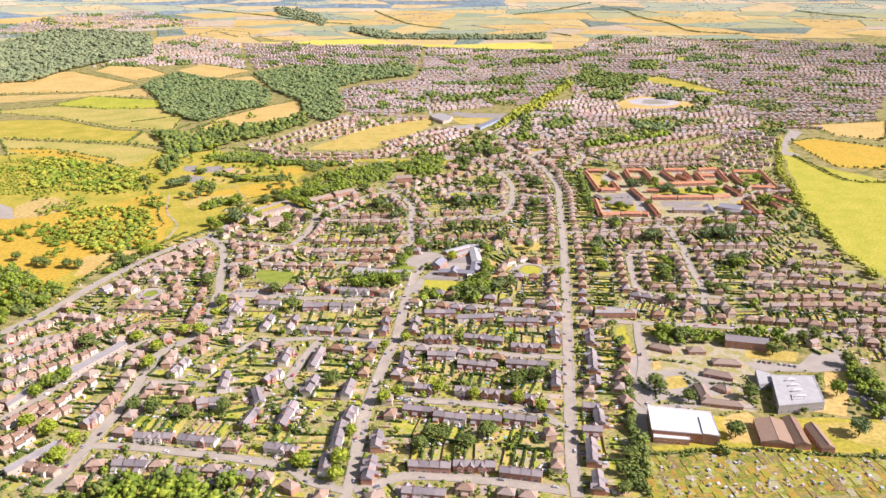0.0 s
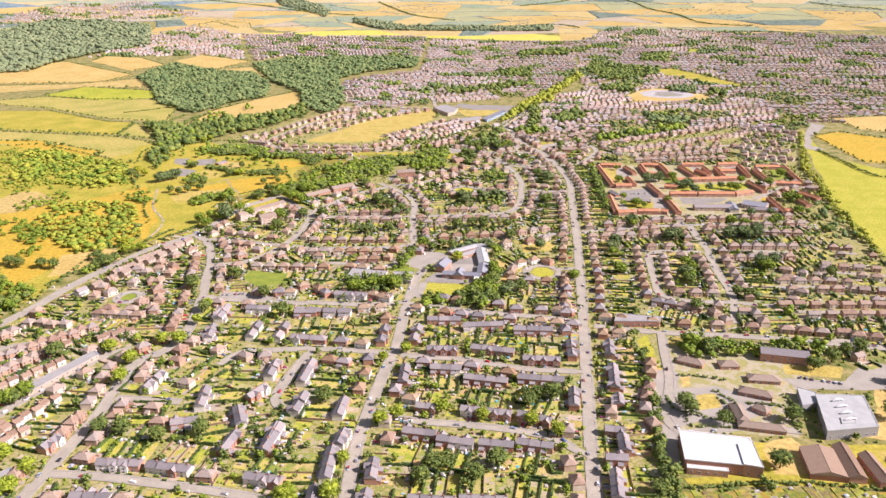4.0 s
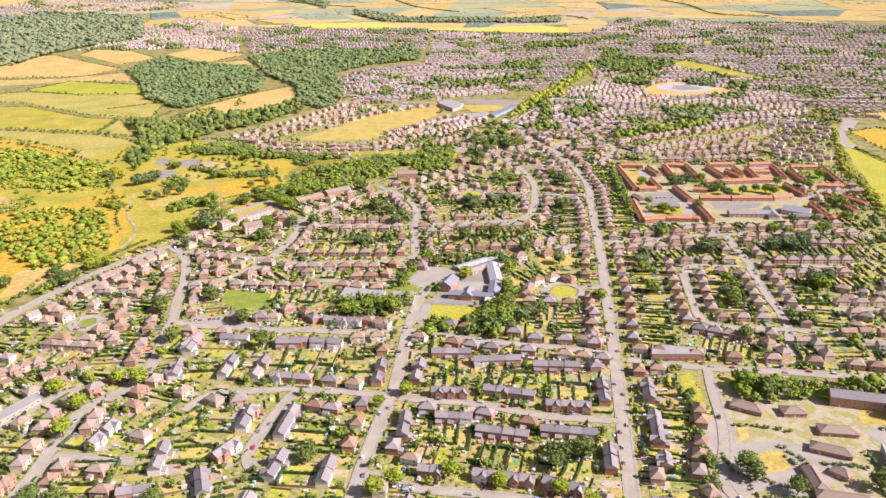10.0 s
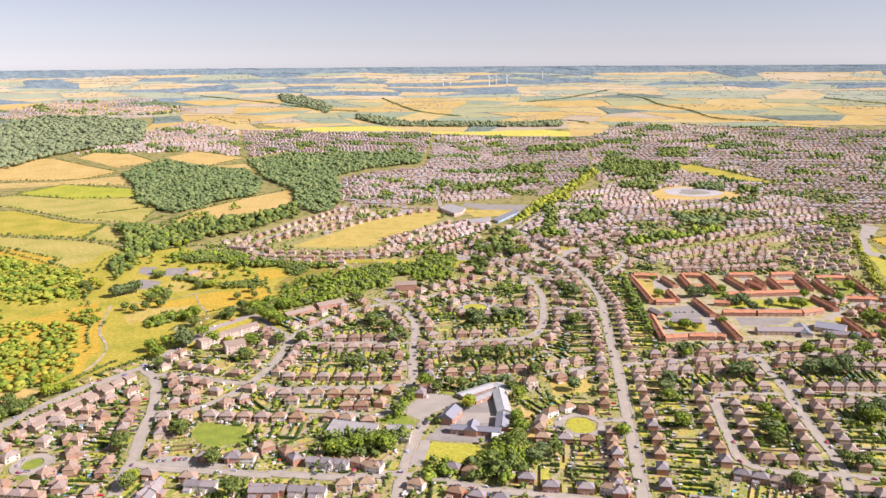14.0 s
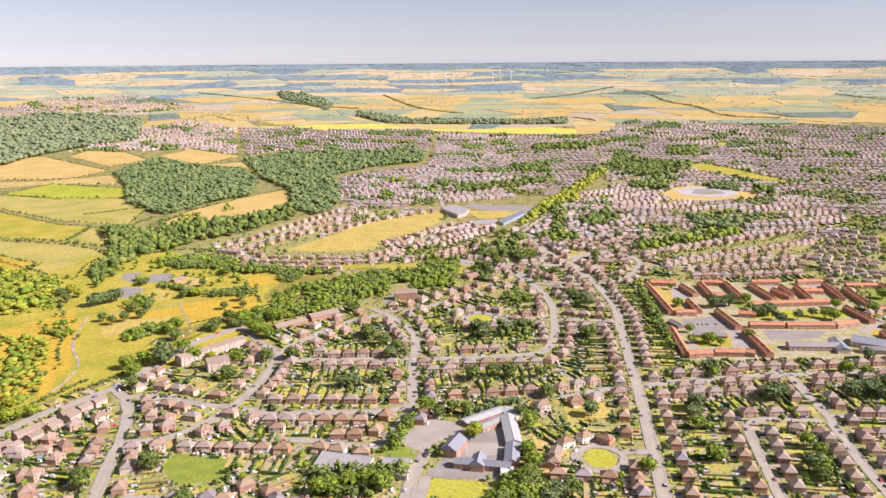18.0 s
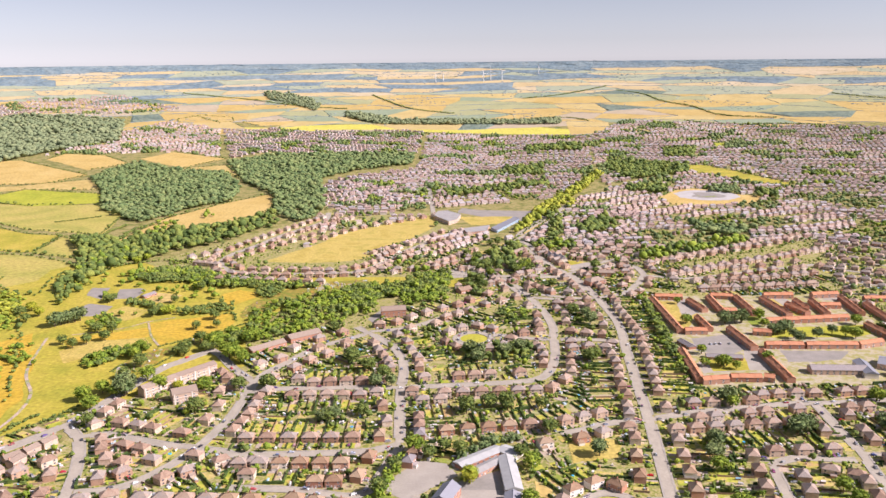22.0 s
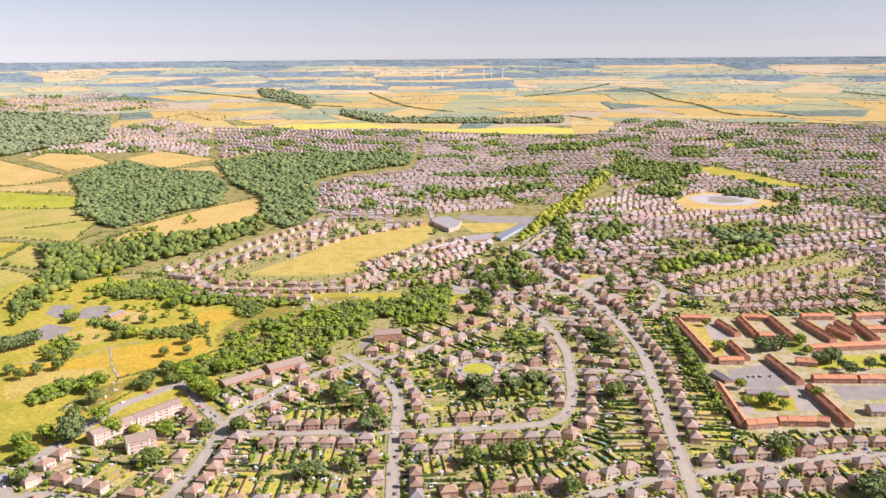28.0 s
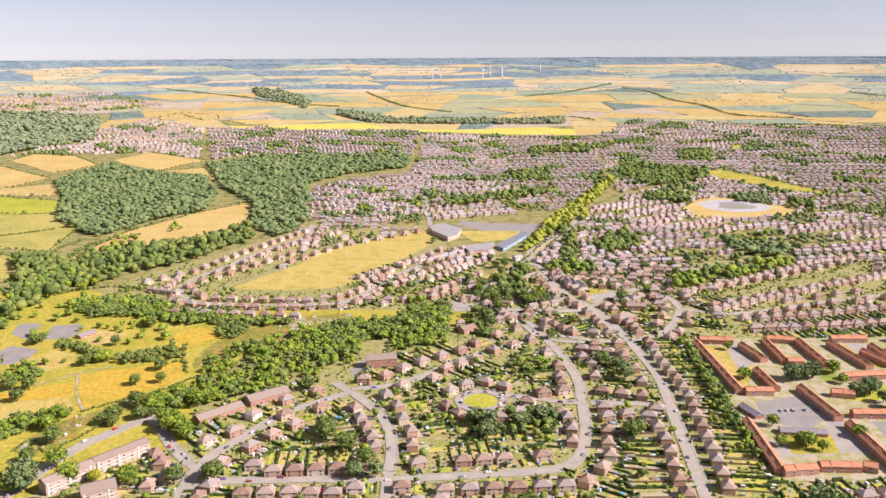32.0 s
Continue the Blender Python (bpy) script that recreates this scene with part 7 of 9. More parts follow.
# ---- single buildings ----
def block(kind, label, wide, eaves, rise, roofing, walling, storeys, p, q, hip=False, step=5.5):
    """A long building with a pitched roof along the line from p to q."""
    p, q = np.array(p), np.array(q)
    c, length = (p + q) / 2, float(np.hypot(*(q - p)))
    rot = math.atan2(*(q - p)[::-1])
    if math.cos(rot) < 0:
        rot += math.pi
    top = tagged(new(kind), label, "building")
    top.matrix_world = pose(c[0], c[1], height(*c), 0, 0, math.degrees(rot))
    g = Geo(walling)
    wall_box(g, length, wide, eaves, gable=0 if hip else rise * wide / (wide + 0.7))
    part("wall", g, top)
    g = Geo("courttile" if kind == "terraced_block" else roofing)
    if kind == "terraced_block":                  # house by house, each a little higher or lower
        n = max(1, round(length / 7.5))
        vs, fs = [], []
        for k in range(n):
            up = (0.4 if k % 2 else 0.0) + rng.uniform(-0.1, 0.1)
            for x in (-length / 2 + k * length / n, -length / 2 + (k + 1) * length / n):
                vs += [(x, -wide / 2 - 0.35, eaves + up * 0.4), (x, 0, eaves + rise + up), (x, wide / 2 + 0.35, eaves + up * 0.4)]
        for o in range(0, len(vs) - 3, 3):
            fs += [(o, o + 3, o + 4, o + 1), (o + 1, o + 4, o + 5, o + 2)]
        fs += [(2, 0, 1), (len(vs) - 3, len(vs) - 1, len(vs) - 2)]
        g.solid(vs, fs)
    else:
        hip_roof(g, length, wide, eaves, rise, inset=None if hip else 0.0)
    part("roof", g, top)
    g = Geo("courttile" if kind == "terraced_block" else roofing)
    g.box(-length / 2 + (wide / 2 if hip else 0), length / 2 - (wide / 2 if hip else 0), -0.16, 0.16, eaves + rise - 0.08, eaves + rise + (0.55 if kind == "terraced_block" else 0.1))
    part("ridge", g, top)
    n = max(1, int(length / (8.5 if kind == "terraced_block" else step)))
    for k in range(n):
        x = -length / 2 + (k + 0.5) * length / n
        for s in range(storeys):
            z = 1.5 + s * (eaves - 1.0) / max(storeys, 1)
            set_in("window", WIDE, top, x, -wide / 2, z)
            if storeys < 3 and kind != "terraced_block":
                set_in("window", WIDE, top, x, wide / 2, z, math.pi)
    set_in("door", DOOR, top, -length / 2 + length / n * 0.98, -wide / 2, 0)
    if kind == "block_of_flats":                  # pale spandrels under the windows and white stair towers
        g = Geo("render")
        for s in range(1, storeys):
            z = 0.55 + s * (eaves - 1.0) / storeys
            g.box(-length / 2 + 0.3, length / 2 - 0.3, -wide / 2 - 0.07, -wide / 2 + 0.02, z - 0.25, z + 0.1)
        part("spandrel", g, top, "pale panel under the windows")
        for x in np.arange(-length / 2 + 1.4, length / 2, 15.0):
            g = Geo("render")
            g.box(x - 0.55, x + 0.55, -wide / 2 - 0.4, -wide / 2 + 0.05, 0, eaves + 0.2)
            part("stair_tower", g, top, "white stair tower")
    at = placed(c[0], c[1], 0, rot)
    mark([at((x, y, 0))[:2] for x, y in ((-length / 2, -wide / 2), (length / 2, -wide / 2), (length / 2, wide / 2), (-length / 2, wide / 2))], 2)
    return top


def slab(kind, label, tall, roofing, walling, *poly):
    """A flat-roofed building over that outline, with a parapet and window bands."""
    p = [np.array(q) for q in poly]
    if sum(a[0] * b[1] - b[0] * a[1] for a, b in zip(p, p[1:] + p[:1])) < 0:
        p = p[::-1]
    c = sum(p) / len(p)
    z = height(*c)
    top = tagged(new(kind), label, "building")
    top.location = (c[0], c[1], z)
    g = Geo(walling)
    for a, b in zip(p, p[1:] + p[:1]):
        g.face([(*(a - c), 0), (*(b - c), 0), (*(b - c), tall), (*(a - c), tall)])
    part("wall", g, top)
    g = Geo(roofing)
    outer = [(q - c) * 1.012 for q in p]
    inner = [(q - c) * 0.975 for q in p]
    g.face([(*q, tall + 0.05) for q in inner])
    for k in range(len(p)):
        a, b, d, e = outer[k - 1], outer[k], inner[k], inner[k - 1]
        g.face([(*a, tall + 0.35), (*b, tall + 0.35), (*d, tall + 0.35), (*e, tall + 0.35)])
        g.face([(*a, tall - 0.4), (*b, tall - 0.4), (*b, tall + 0.35), (*a, tall + 0.35)])
        g.face([(*e, tall + 0.35), (*d, tall + 0.35), (*d, tall + 0.05), (*e, tall + 0.05)])
    part("roof", g, top)
    for a, b in zip(p, p[1:] + p[:1]):
        d = b - a
        length = float(np.hypot(*d))
        turn = math.atan2(d[1], d[0])
        for k in range(int(length / 5)):
            q = a + d * (k + 0.5) / int(length / 5) - c
            set_in("window", WIDE, top, q[0], q[1], min(tall - 1.6, 2.2), turn)
    mark([tuple(q) for q in p], 2)
    return top


# ---- single trees ----
TREE_KINDS = {}


def tree_kind(leaf, tall, words):
    top = tagged(new("tree"), words, "tree")
    bm = bmesh.new()
    for k in range(6):
        a = k * 1.05
        lean = 0.0 if k == 0 else 0.5
        h = 0.55 if k == 0 else 0.34
        m = Matrix.Translation((0, 0, 0 if k == 0 else 0.34)) @ Matrix.Rotation(a, 4, "Z") @ Matrix.Rotation(lean, 4, "Y") @ Matrix.Translation((0, 0, h / 2))
        bmesh.ops.create_cone(bm, segments=6, radius1=0.035 if k == 0 else 0.018, radius2=0.018 if k == 0 else 0.006, depth=h, matrix=m)
    me = bpy.data.meshes.new("trunk")
    bm.to_mesh(me)
    bm.free()
    me.materials.append(M["bark"])
    part("trunk", me, top)
    v, f = crown(34, tall=tall, leaves=230, fine=0.8)
    g = Geo(leaf)
    g.solid([(x * 0.46, y * 0.46, 0.24 + z * 0.38 / tall * (0.46 * tall / 0.38 if tall > 1.2 else 1)) for x, y, z in v.tolist()], f)
    part("crown", g, top)
    return top


def trees(leaf, tall, *pts):
    key = leaf if leaf != "poplar" else "poplar"
    if key not in TREE_KINDS:
        words = {"lime": "lime-green rounded street tree in full leaf", "dark": "dark green broadleaf tree in full leaf", "mixed": "mid-green broadleaf tree in full leaf",
                 "yellow": "golden-yellow leaved tree beside the scrub", "bright": "sunlit green broadleaf tree in full leaf"}[leaf]
        TREE_KINDS[key] = [tree_kind(leaf, t, words) for t in (0.95, 1.05, 1.15)]
    for x, y in pts:
        src = TREE_KINDS[key][int(rng.integers(3))]
        h = tall * rng.uniform(0.9, 1.12)
        ob = copy_thing(src, pose(x, y, height(x, y), 0, 0, rng.uniform(0, 360)))
        wide = rng.uniform(0.95, 1.25)
        ob.scale = (h * wide, h * wide, h)
        ob["group"] = "trees of the streets and gardens"
        mark([(x - 3, y - 3), (x + 3, y - 3), (x + 3, y + 3), (x - 3, y + 3)], 4)


# ---- parked cars ----
def car_kind(lng, tall, label):
    top = tagged(new("car"), label, "car")
    prof = [(-lng / 2, 0.35), (lng / 2, 0.35), (lng / 2, 0.75), (lng / 2 - 0.9, 0.95), (-lng / 2 + 0.15, 0.95), (-lng / 2, 0.8)]
    g = Geo("carpaint")
    n = len(prof)
    g.solid([(x, s * 0.88, z) for s in (-1, 1) for x, z in prof], [tuple(range(n)), tuple(range(2 * n - 1, n - 1, -1))] + [(k, n + k, n + (k + 1) % n, (k + 1) % n) for k in range(n)])
    part("body", g, top)
    a, b = -lng / 2 + 0.35, lng / 2 - 1.1
    for name, mt, z0, z1, i0, i1 in (("glazing", "glass", 0.95, tall - 0.08, 0.0, 0.35), ("roof_panel", "carpaint", tall - 0.08, tall, 0.35, 0.42)):
        g = Geo(mt)
        g.solid([(a + i0, -0.8 + i0 * 0.3, z0), (b - i0 * 1.6, -0.8 + i0 * 0.3, z0), (b - i0 * 1.6, 0.8 - i0 * 0.3, z0), (a + i0, 0.8 - i0 * 0.3, z0),
                 (a + i1, -0.8 + i1 * 0.3, z1), (b - i1 * 1.6, -0.8 + i1 * 0.3, z1), (b - i1 * 1.6, 0.8 - i1 * 0.3, z1), (a + i1, 0.8 - i1 * 0.3, z1)],
                ((0, 1, 5, 4), (1, 2, 6, 5), (2, 3, 7, 6), (3, 0, 4, 7), (4, 5, 6, 7)))
        part(name, g, top)
    bm = bmesh.new()
    bmesh.ops.create_cone(bm, segments=10, radius1=0.33, radius2=0.33, depth=0.22, cap_ends=True, matrix=Matrix.Rotation(math.pi / 2, 4, "X"))
    me = bpy.data.meshes.new("wheel")
    bm.to_mesh(me)
    bm.free()
    me.materials.append(M["tyre"])
    for x in (-lng * 0.3, lng * 0.3):
        for s in (-0.8, 0.8):
            set_in("wheel", me, top, x, s, 0.33)
    return top


CARS = [car_kind(4.2, 1.48, "parked hatchback car at the kerb"), car_kind(4.6, 1.45, "parked saloon car at the kerb"), car_kind(4.9, 1.95, "parked van at the kerb")]
spots = []
for n, (name, width, p) in enumerate(ROADS):
    for i in range(1, len(p) - 1):
        if name != "footpath" and p[i][1] < 1420 and rng.random() < 0.22:
            spots.append((i, width, p, rng.choice((-1, 1)), LIFT[n]))
rng.shuffle(spots)
for i, width, p, side, lift in spots[:92]:
    t = p[i + 1] - p[i - 1]
    t = t / np.hypot(*t)
    c = p[i] + np.array((-t[1], t[0])) * side * (width / 2 - 1.1)
    src = CARS[int(rng.choice(3, p=(0.5, 0.35, 0.15)))]
    ob = copy_thing(src, pose(c[0], c[1], height(*c) + lift + 0.01, 0, 0, math.degrees(math.atan2(t[1], t[0])) + (180 if rng.random() < 0.5 else 0)))
    ob["group"] = "cars parked along the streets"


for i, width, p, side, lift in spots[92:340]:    # the rest of the parked cars
    t = p[i + 1] - p[i - 1]
    c = p[i] + np.array((-t[1], t[0])) / np.hypot(*t) * side * (width / 2 - 1.1)
    plain_car(lot, placed(c[0], c[1], height(*c) + lift + 0.01, math.atan2(t[1], t[0])))
tagged(part("parked_cars", lot), "cars in many colours on drives and at kerbs", "cars", kind="stuff")


def car_park(n, p, q):
    """Cars side by side along the line from p to q."""
    p, q = np.array(p), np.array(q)
    turn = math.degrees(math.atan2(*(q - p)[::-1])) + 90
    for k in range(n):
        if rng.random() < 0.8:
            c = p + (q - p) * k / max(1, n - 1)
            ob = copy_thing(CARS[int(rng.choice(2))], pose(c[0], c[1], 0.3, 0, 0, turn))
            tagged(ob, "car standing in a car park bay", group="cars in the car parks")


def bedding(n, *poly):
    """Allotment beds and huts within that outline."""
    poly = list(poly)
    p = np.array(poly)
    g, s = Geo("beds"), Geo("clutter")
    for _ in range(n):
        x, y = rng.uniform(p[:, 0].min(), p[:, 0].max()), rng.uniform(p[:, 1].min(), p[:, 1].max())
        if not inside(poly, np.array([x]), np.array([y]))[0]:
            continue
        at = placed(x, y, 0, 0.09 + rng.uniform(-0.04, 0.04))
        w, d = rng.uniform(2.0, 7.5), rng.uniform(5, 20)
        z = 0.42 + rng.uniform(0, 0.12)
        g.box(-w / 2, w / 2, -d / 2, d / 2, 0.1, z, 0, at)
        for _ in range(1 if rng.random() < 0.5 else 0):
            e, o = rng.uniform(-w / 2, w / 2), rng.uniform(-d / 2, d / 2)
            a, b, c = rng.uniform(0.8, 2.6), rng.uniform(0.8, 3.0), rng.uniform(0.5, 2.2)
            s.box(e, e + a, o, o + b, 0, c, 0, at)
            s.solid([at(q) for q in ((e, o, c), (e + a, o, c), (e + a / 2, o, c + 0.4), (e, o + b, c), (e + a, o + b, c), (e + a / 2, o + b, c + 0.4))], ((0, 1, 2), (4, 3, 5), (1, 4, 5, 2), (3, 0, 2, 5)))
    tagged(part("allotment_beds", g), "narrow allotment beds of soil and crops", "allotments", kind="stuff")
    tagged(part("allotment_huts", s), "small huts and cold frames on the allotments", "sheds", kind="stuff")


def roof_lights(n, tall, p, q):
    """Curved roof lights in a row from p to q on a flat roof."""
    p, q = np.array(p), np.array(q)
    for k in range(n):
        c = p + (q - p) * k / (n - 1)
        g = Geo("white")
        for i in range(8):
            a, b = -5 + 10 * i / 8, -5 + 10 * (i + 1) / 8
            za, zb = 1.6 * (1 - (a / 5) ** 2), 1.6 * (1 - (b / 5) ** 2)
            g.solid([(a, -0.5, 0), (b, -0.5, 0), (b, -0.5, zb), (a, -0.5, za), (a, 0.5, 0), (b, 0.5, 0), (b, 0.5, zb), (a, 0.5, za)], ((0, 1, 2, 3), (5, 4, 7, 6), (3, 2, 6, 7)))
        ob = part("roof_light", g)
        ob.location, ob.rotation_euler = (c[0], c[1], tall + 0.05), (0, 0, 0.15)
        tagged(ob, "white curved roof light on a grey roof", "roof light", "roof lights of the civic building")


# ---- plan of single buildings and trees ----
block('block_of_flats', 'long three-storey block of brick flats with brown roof', 10.5, 9, 2.2, 'browntile', 'buff', 3, (-276.7, 1087.8), (-254.8, 1115.5))
block('block_of_flats', 'long three-storey block of brick flats with brown roof', 10.5, 9, 2.2, 'browntile', 'buff', 3, (-254.4, 1116.6), (-228.2, 1147.8))
block('block_of_flats', 'orange brick block of flats with gabled roof', 15, 9, 3.5, 'browntile', 'buff', 3, (-245.9, 1076.8), (-227.1, 1087.1))
block('church_hall', 'large red brick hall with long tiled roof', 12, 8.5, 4, 'browntile', 'brick', 2, (-79.5, 1312.0), (-51.4, 1316.5))
block('care_home', 'long low brick building with brown roof', 13, 4.5, 2.6, 'browntile', 'brick', 1, (-204.8, 1193.8), (-175.9, 1221.4))
block('care_home', 'long low brick building with brown roof', 15, 5, 3, 'browntile', 'brick', 1, (-172.3, 1229.2), (-143.1, 1250.8))
block('villa_block', 'long red brick block with gables and slate roof', 13, 7.5, 3.5, 'slate', 'brick', 2, (268.6, 695.9), (305.7, 686.2))
block('works_building', 'broad brown-roofed brick workshop', 24, 4.5, 3, 'umber', 'brick', 1, (256.3, 553.0), (250.8, 521.2))
block('works_building', 'narrow brown-roofed brick workshop', 11, 5, 3, 'umber', 'brick', 1, (272.4, 555.2), (268.0, 518.0))
block('works_building', 'narrow brown-roofed brick workshop', 10, 4.5, 3, 'umber', 'brick', 1, (285.5, 545.5), (285.2, 513.5))
slab('sports_hall', 'large hall with white flat roof and brick walls', 8.5, 'whiteroof', 'brick', (164.2, 569.8), (211.0, 559.2), (206.4, 525.4), (185.7, 529.2), (158.8, 534.1))
slab('hall_annex', 'lower white-roofed brick annex of the hall', 5, 'whiteroof', 'brick', (161.3, 538.3), (187.2, 533.4), (185.3, 525.0), (159.1, 529.3))
slab('hall_annex', 'white-roofed brick annex at the end of the hall', 9.2, 'whiteroof', 'brick', (199.5, 550.9), (210.8, 554.6), (207.4, 523.4), (195.7, 527.1))
slab('civic_centre', 'modern pale building with flat roof and blue glazing', 8, 'palelead', 'greyroof', (283.1, 620.1), (318.9, 617.7), (309.1, 574.4), (269.8, 568.9))
slab('civic_entrance', 'blue glazed entrance block of the modern building', 8.4, 'palelead', 'blueglass', (286.5, 586.0), (297.5, 587.7), (294.7, 578.7), (283.8, 577.1))
slab('civic_centre_wing', 'pale lower wing of the modern building', 6, 'palelead', 'greyroof', (274.9, 634.1), (286.3, 626.8), (282.8, 611.3), (268.3, 607.0))
slab('school_hall', 'tan school hall with pale flat roof by the playing field', 7, 'greyroof', 'buff', (-23.9, 1889.9), (-17.4, 1933.4), (1.2, 1939.7), (25.6, 1899.2), (17.9, 1853.7), (2.5, 1834.3))
slab('school_block', 'low grey-roofed school block', 4, 'greyroof', 'brick', (26.2, 1784.5), (74.4, 1810.6), (66.7, 1767.6), (33.1, 1753.0))
slab('school_block', 'grey-roofed school wing with blue glazing', 4.5, 'bluelead', 'blueglass', (75.9, 1786.4), (124.7, 1883.9), (132.1, 1865.1), (84.8, 1765.0))
slab('shop_block', 'grey flat-roofed parade of shops', 6, 'greyroof', 'brick', (160.8, 776.4), (201.7, 768.0), (196.9, 757.5), (155.8, 758.6))
slab('garage_row', 'long flat-roofed grey row of garages', 4, 'greyroof', 'buff', (-340.7, 642.2), (-310.4, 706.6), (-303.5, 698.1), (-333.3, 633.3))
slab('flat_terrace', 'long flat-roofed terrace in grey and buff', 5.5, 'greyroof', 'buff', (-317.6, 494.5), (-295.0, 531.5), (-289.5, 525.7), (-311.8, 488.7))
slab('flat_terrace', 'flat-roofed terrace in grey and buff', 5.5, 'greyroof', 'buff', (-364.5, 588.7), (-356.1, 615.5), (-348.8, 607.1), (-357.9, 580.9))
trees('lime', 11.0, (-50.6, 590.3), (-39.1, 599.6), (-55.9, 690.5), (-36.8, 707.5), (-5.5, 608.3), (25.5, 597.0), (61.0, 588.6), (79.3, 575.5), (-72.2, 541.9))
trees('lime', 13.4, (-103.8, 499.9), (-76.2, 502.7), (-77.4, 484.0), (-284.8, 508.3), (-283.0, 531.4), (-308.9, 545.2), (-330.9, 557.1), (-257.1, 725.1), (-240.8, 723.4), (-271.9, 688.7), (-267.3, 653.2), (-297.6, 709.9), (-105.7, 499.9))
trees('lime', 12.2, (-237.9, 801.4), (-237.6, 766.5), (11.4, 938.0))
trees('mixed', 13.4, (-96.1, 623.8), (70.0, 626.9), (62.0, 615.6), (81.2, 626.7), (-8.9, 534.3), (-18.3, 519.2), (-1.5, 536.4), (17.7, 523.0), (33.0, 538.2), (-238.7, 794.9), (-270.2, 860.3), (-237.6, 577.7), (-254.2, 580.4), (-179.8, 576.8), (-209.1, 569.8), (-386.0, 920.4), (-338.6, 621.8), (-347.4, 605.4), (-341.8, 700.2))
trees('mixed', 13.4, (306.1, 674.0), (326.4, 687.1), (344.4, 700.7), (358.2, 704.1), (223.9, 535.8), (363.8, 650.5), (363.5, 620.5), (359.2, 582.2), (256.2, 594.3), (183.1, 603.6), (181.1, 612.0), (203.7, 589.8), (413.0, 881.0), (294.6, 828.5))
trees('mixed', 14.6, (-229.9, 880.2), (-187.1, 830.3), (-160.2, 784.7), (-267.7, 853.3), (-299.3, 1029.2), (-298.0, 1104.5), (-218.0, 1051.9), (43.7, 853.9), (75.5, 845.1), (25.3, 826.2), (48.1, 859.8), (-97.8, 1171.9), (-167.3, 1102.7), (141.9, 1168.3), (12.3, 1054.0), (46.7, 1058.5))
trees('mixed', 12.2, (237.7, 1066.4), (368.8, 1064.7), (422.0, 1064.1), (254.3, 863.7), (356.8, 914.5), (304.6, 823.8), (242.2, 793.7), (274.0, 1009.2), (371.5, 1017.1))
trees('mixed', 13.4, (-96.0, 1162.9), (-79.1, 1144.7), (-62.6, 1121.5), (-126.2, 1258.9), (142.7, 1312.7), (135.9, 1162.6), (-167.3, 1109.1), (-192.5, 1099.9), (-264.4, 1226.1), (-304.1, 1161.2), (-272.6, 1199.5), (-308.0, 1130.9))
trees('mixed', 11.0, (61.5, 1708.5), (66.7, 1670.2), (71.5, 1634.3), (38.8, 1557.7), (202.9, 1492.8), (268.2, 1652.8), (305.6, 1666.6), (344.8, 1696.2))
trees('dark', 14.6, (319.8, 537.4), (255.0, 876.5), (348.0, 912.4), (200.3, 981.8), (236.9, 1063.7), (279.5, 1006.6), (371.0, 1023.6), (384.1, 1023.4), (156.9, 1275.9), (26.1, 1163.8), (19.7, 1188.0), (29.3, 1182.9), (54.4, 1182.5), (71.0, 1192.3), (306.0, 1273.4), (326.4, 1279.6), (359.8, 1241.5))
trees('dark', 18.3, (-295.1, 1095.9), (-296.0, 1101.6))
trees('yellow', 12.2, (-390.7, 988.9))
trees('yellow', 8.5, (-335.6, 1335.5), (-248.8, 1104.3))
trees('mixed', 9.5, (158.5, 616.1), (145.1, 549.1), (143.7, 526.4), (135.1, 509.5), (126.2, 489.5), (123.6, 467.0))
trees('bright', 14.6, (214.9, 715.3), (330.1, 596.8), (-346.4, 603.6), (-343.2, 620.1), (-334.3, 631.4), (-318.5, 1183.1), (-316.6, 1198.1), (-243.4, 1212.7), (-221.3, 1186.6), (-208.0, 1171.8), (-224.1, 1100.4), (-233.9, 1240.4))
bedding(260, (150.9, 509.3), (323.5, 507.0), (301.4, 464.4), (142.0, 463.5))
car_park(8, (289.2, 659.4), (317.5, 649.6))
car_park(10, (354.0, 605.3), (356.8, 584.0))
car_park(9, (269.8, 1208.9), (309.9, 1210.9))
car_park(6, (-231.0, 837.5), (-211.1, 840.2))
bedding(90, (-224.2, 1368.3), (-160.4, 1455.3), (-151.4, 1400.2), (-201.6, 1367.9), (-240.4, 1309.3), (-247.3, 1323.5))
bedding(60, (-185.7, 1455.7), (-130.3, 1459.6), (-118.9, 1417.1), (-140.1, 1400.0), (-175.3, 1400.6))
trees('bright', 9.8, (245.0, 1149.3), (259.6, 1149.1), (265.8, 1149.0), (266.7, 1278.9), (352.2, 1290.8), (251.9, 1182.2), (275.1, 1350.5), (272.2, 1140.1), (310.2, 1162.1), (347.3, 1264.7))
trees('dark', 13.4, (307.0, 1272.6), (327.4, 1278.8), (353.3, 1237.9), (363.5, 1243.7), (346.1, 1238.0))
roof_lights(4, 9.0, (295.5, 609.5), (292.3, 582.4))
block('terraced_block', 'long red-roofed terrace of the courtyard estate', 8.0, 4.8, 2.3, 'redtile', 'brick', 2, (247.4, 1362.2), (248.4, 1243.2))
block('terraced_block', 'long red-roofed terrace of the courtyard estate', 8.0, 4.8, 2.3, 'redtile', 'brick', 2, (253.3, 1371.4), (286.0, 1367.6))
block('terraced_block', 'long red-roofed terrace of the courtyard estate', 8.0, 4.8, 2.3, 'redtile', 'brick', 2, (290.0, 1355.2), (297.7, 1315.4))
block('terraced_block', 'long red-roofed terrace of the courtyard estate', 8.0, 4.8, 2.3, 'redtile', 'brick', 2, (280.4, 1289.4), (281.3, 1247.6))
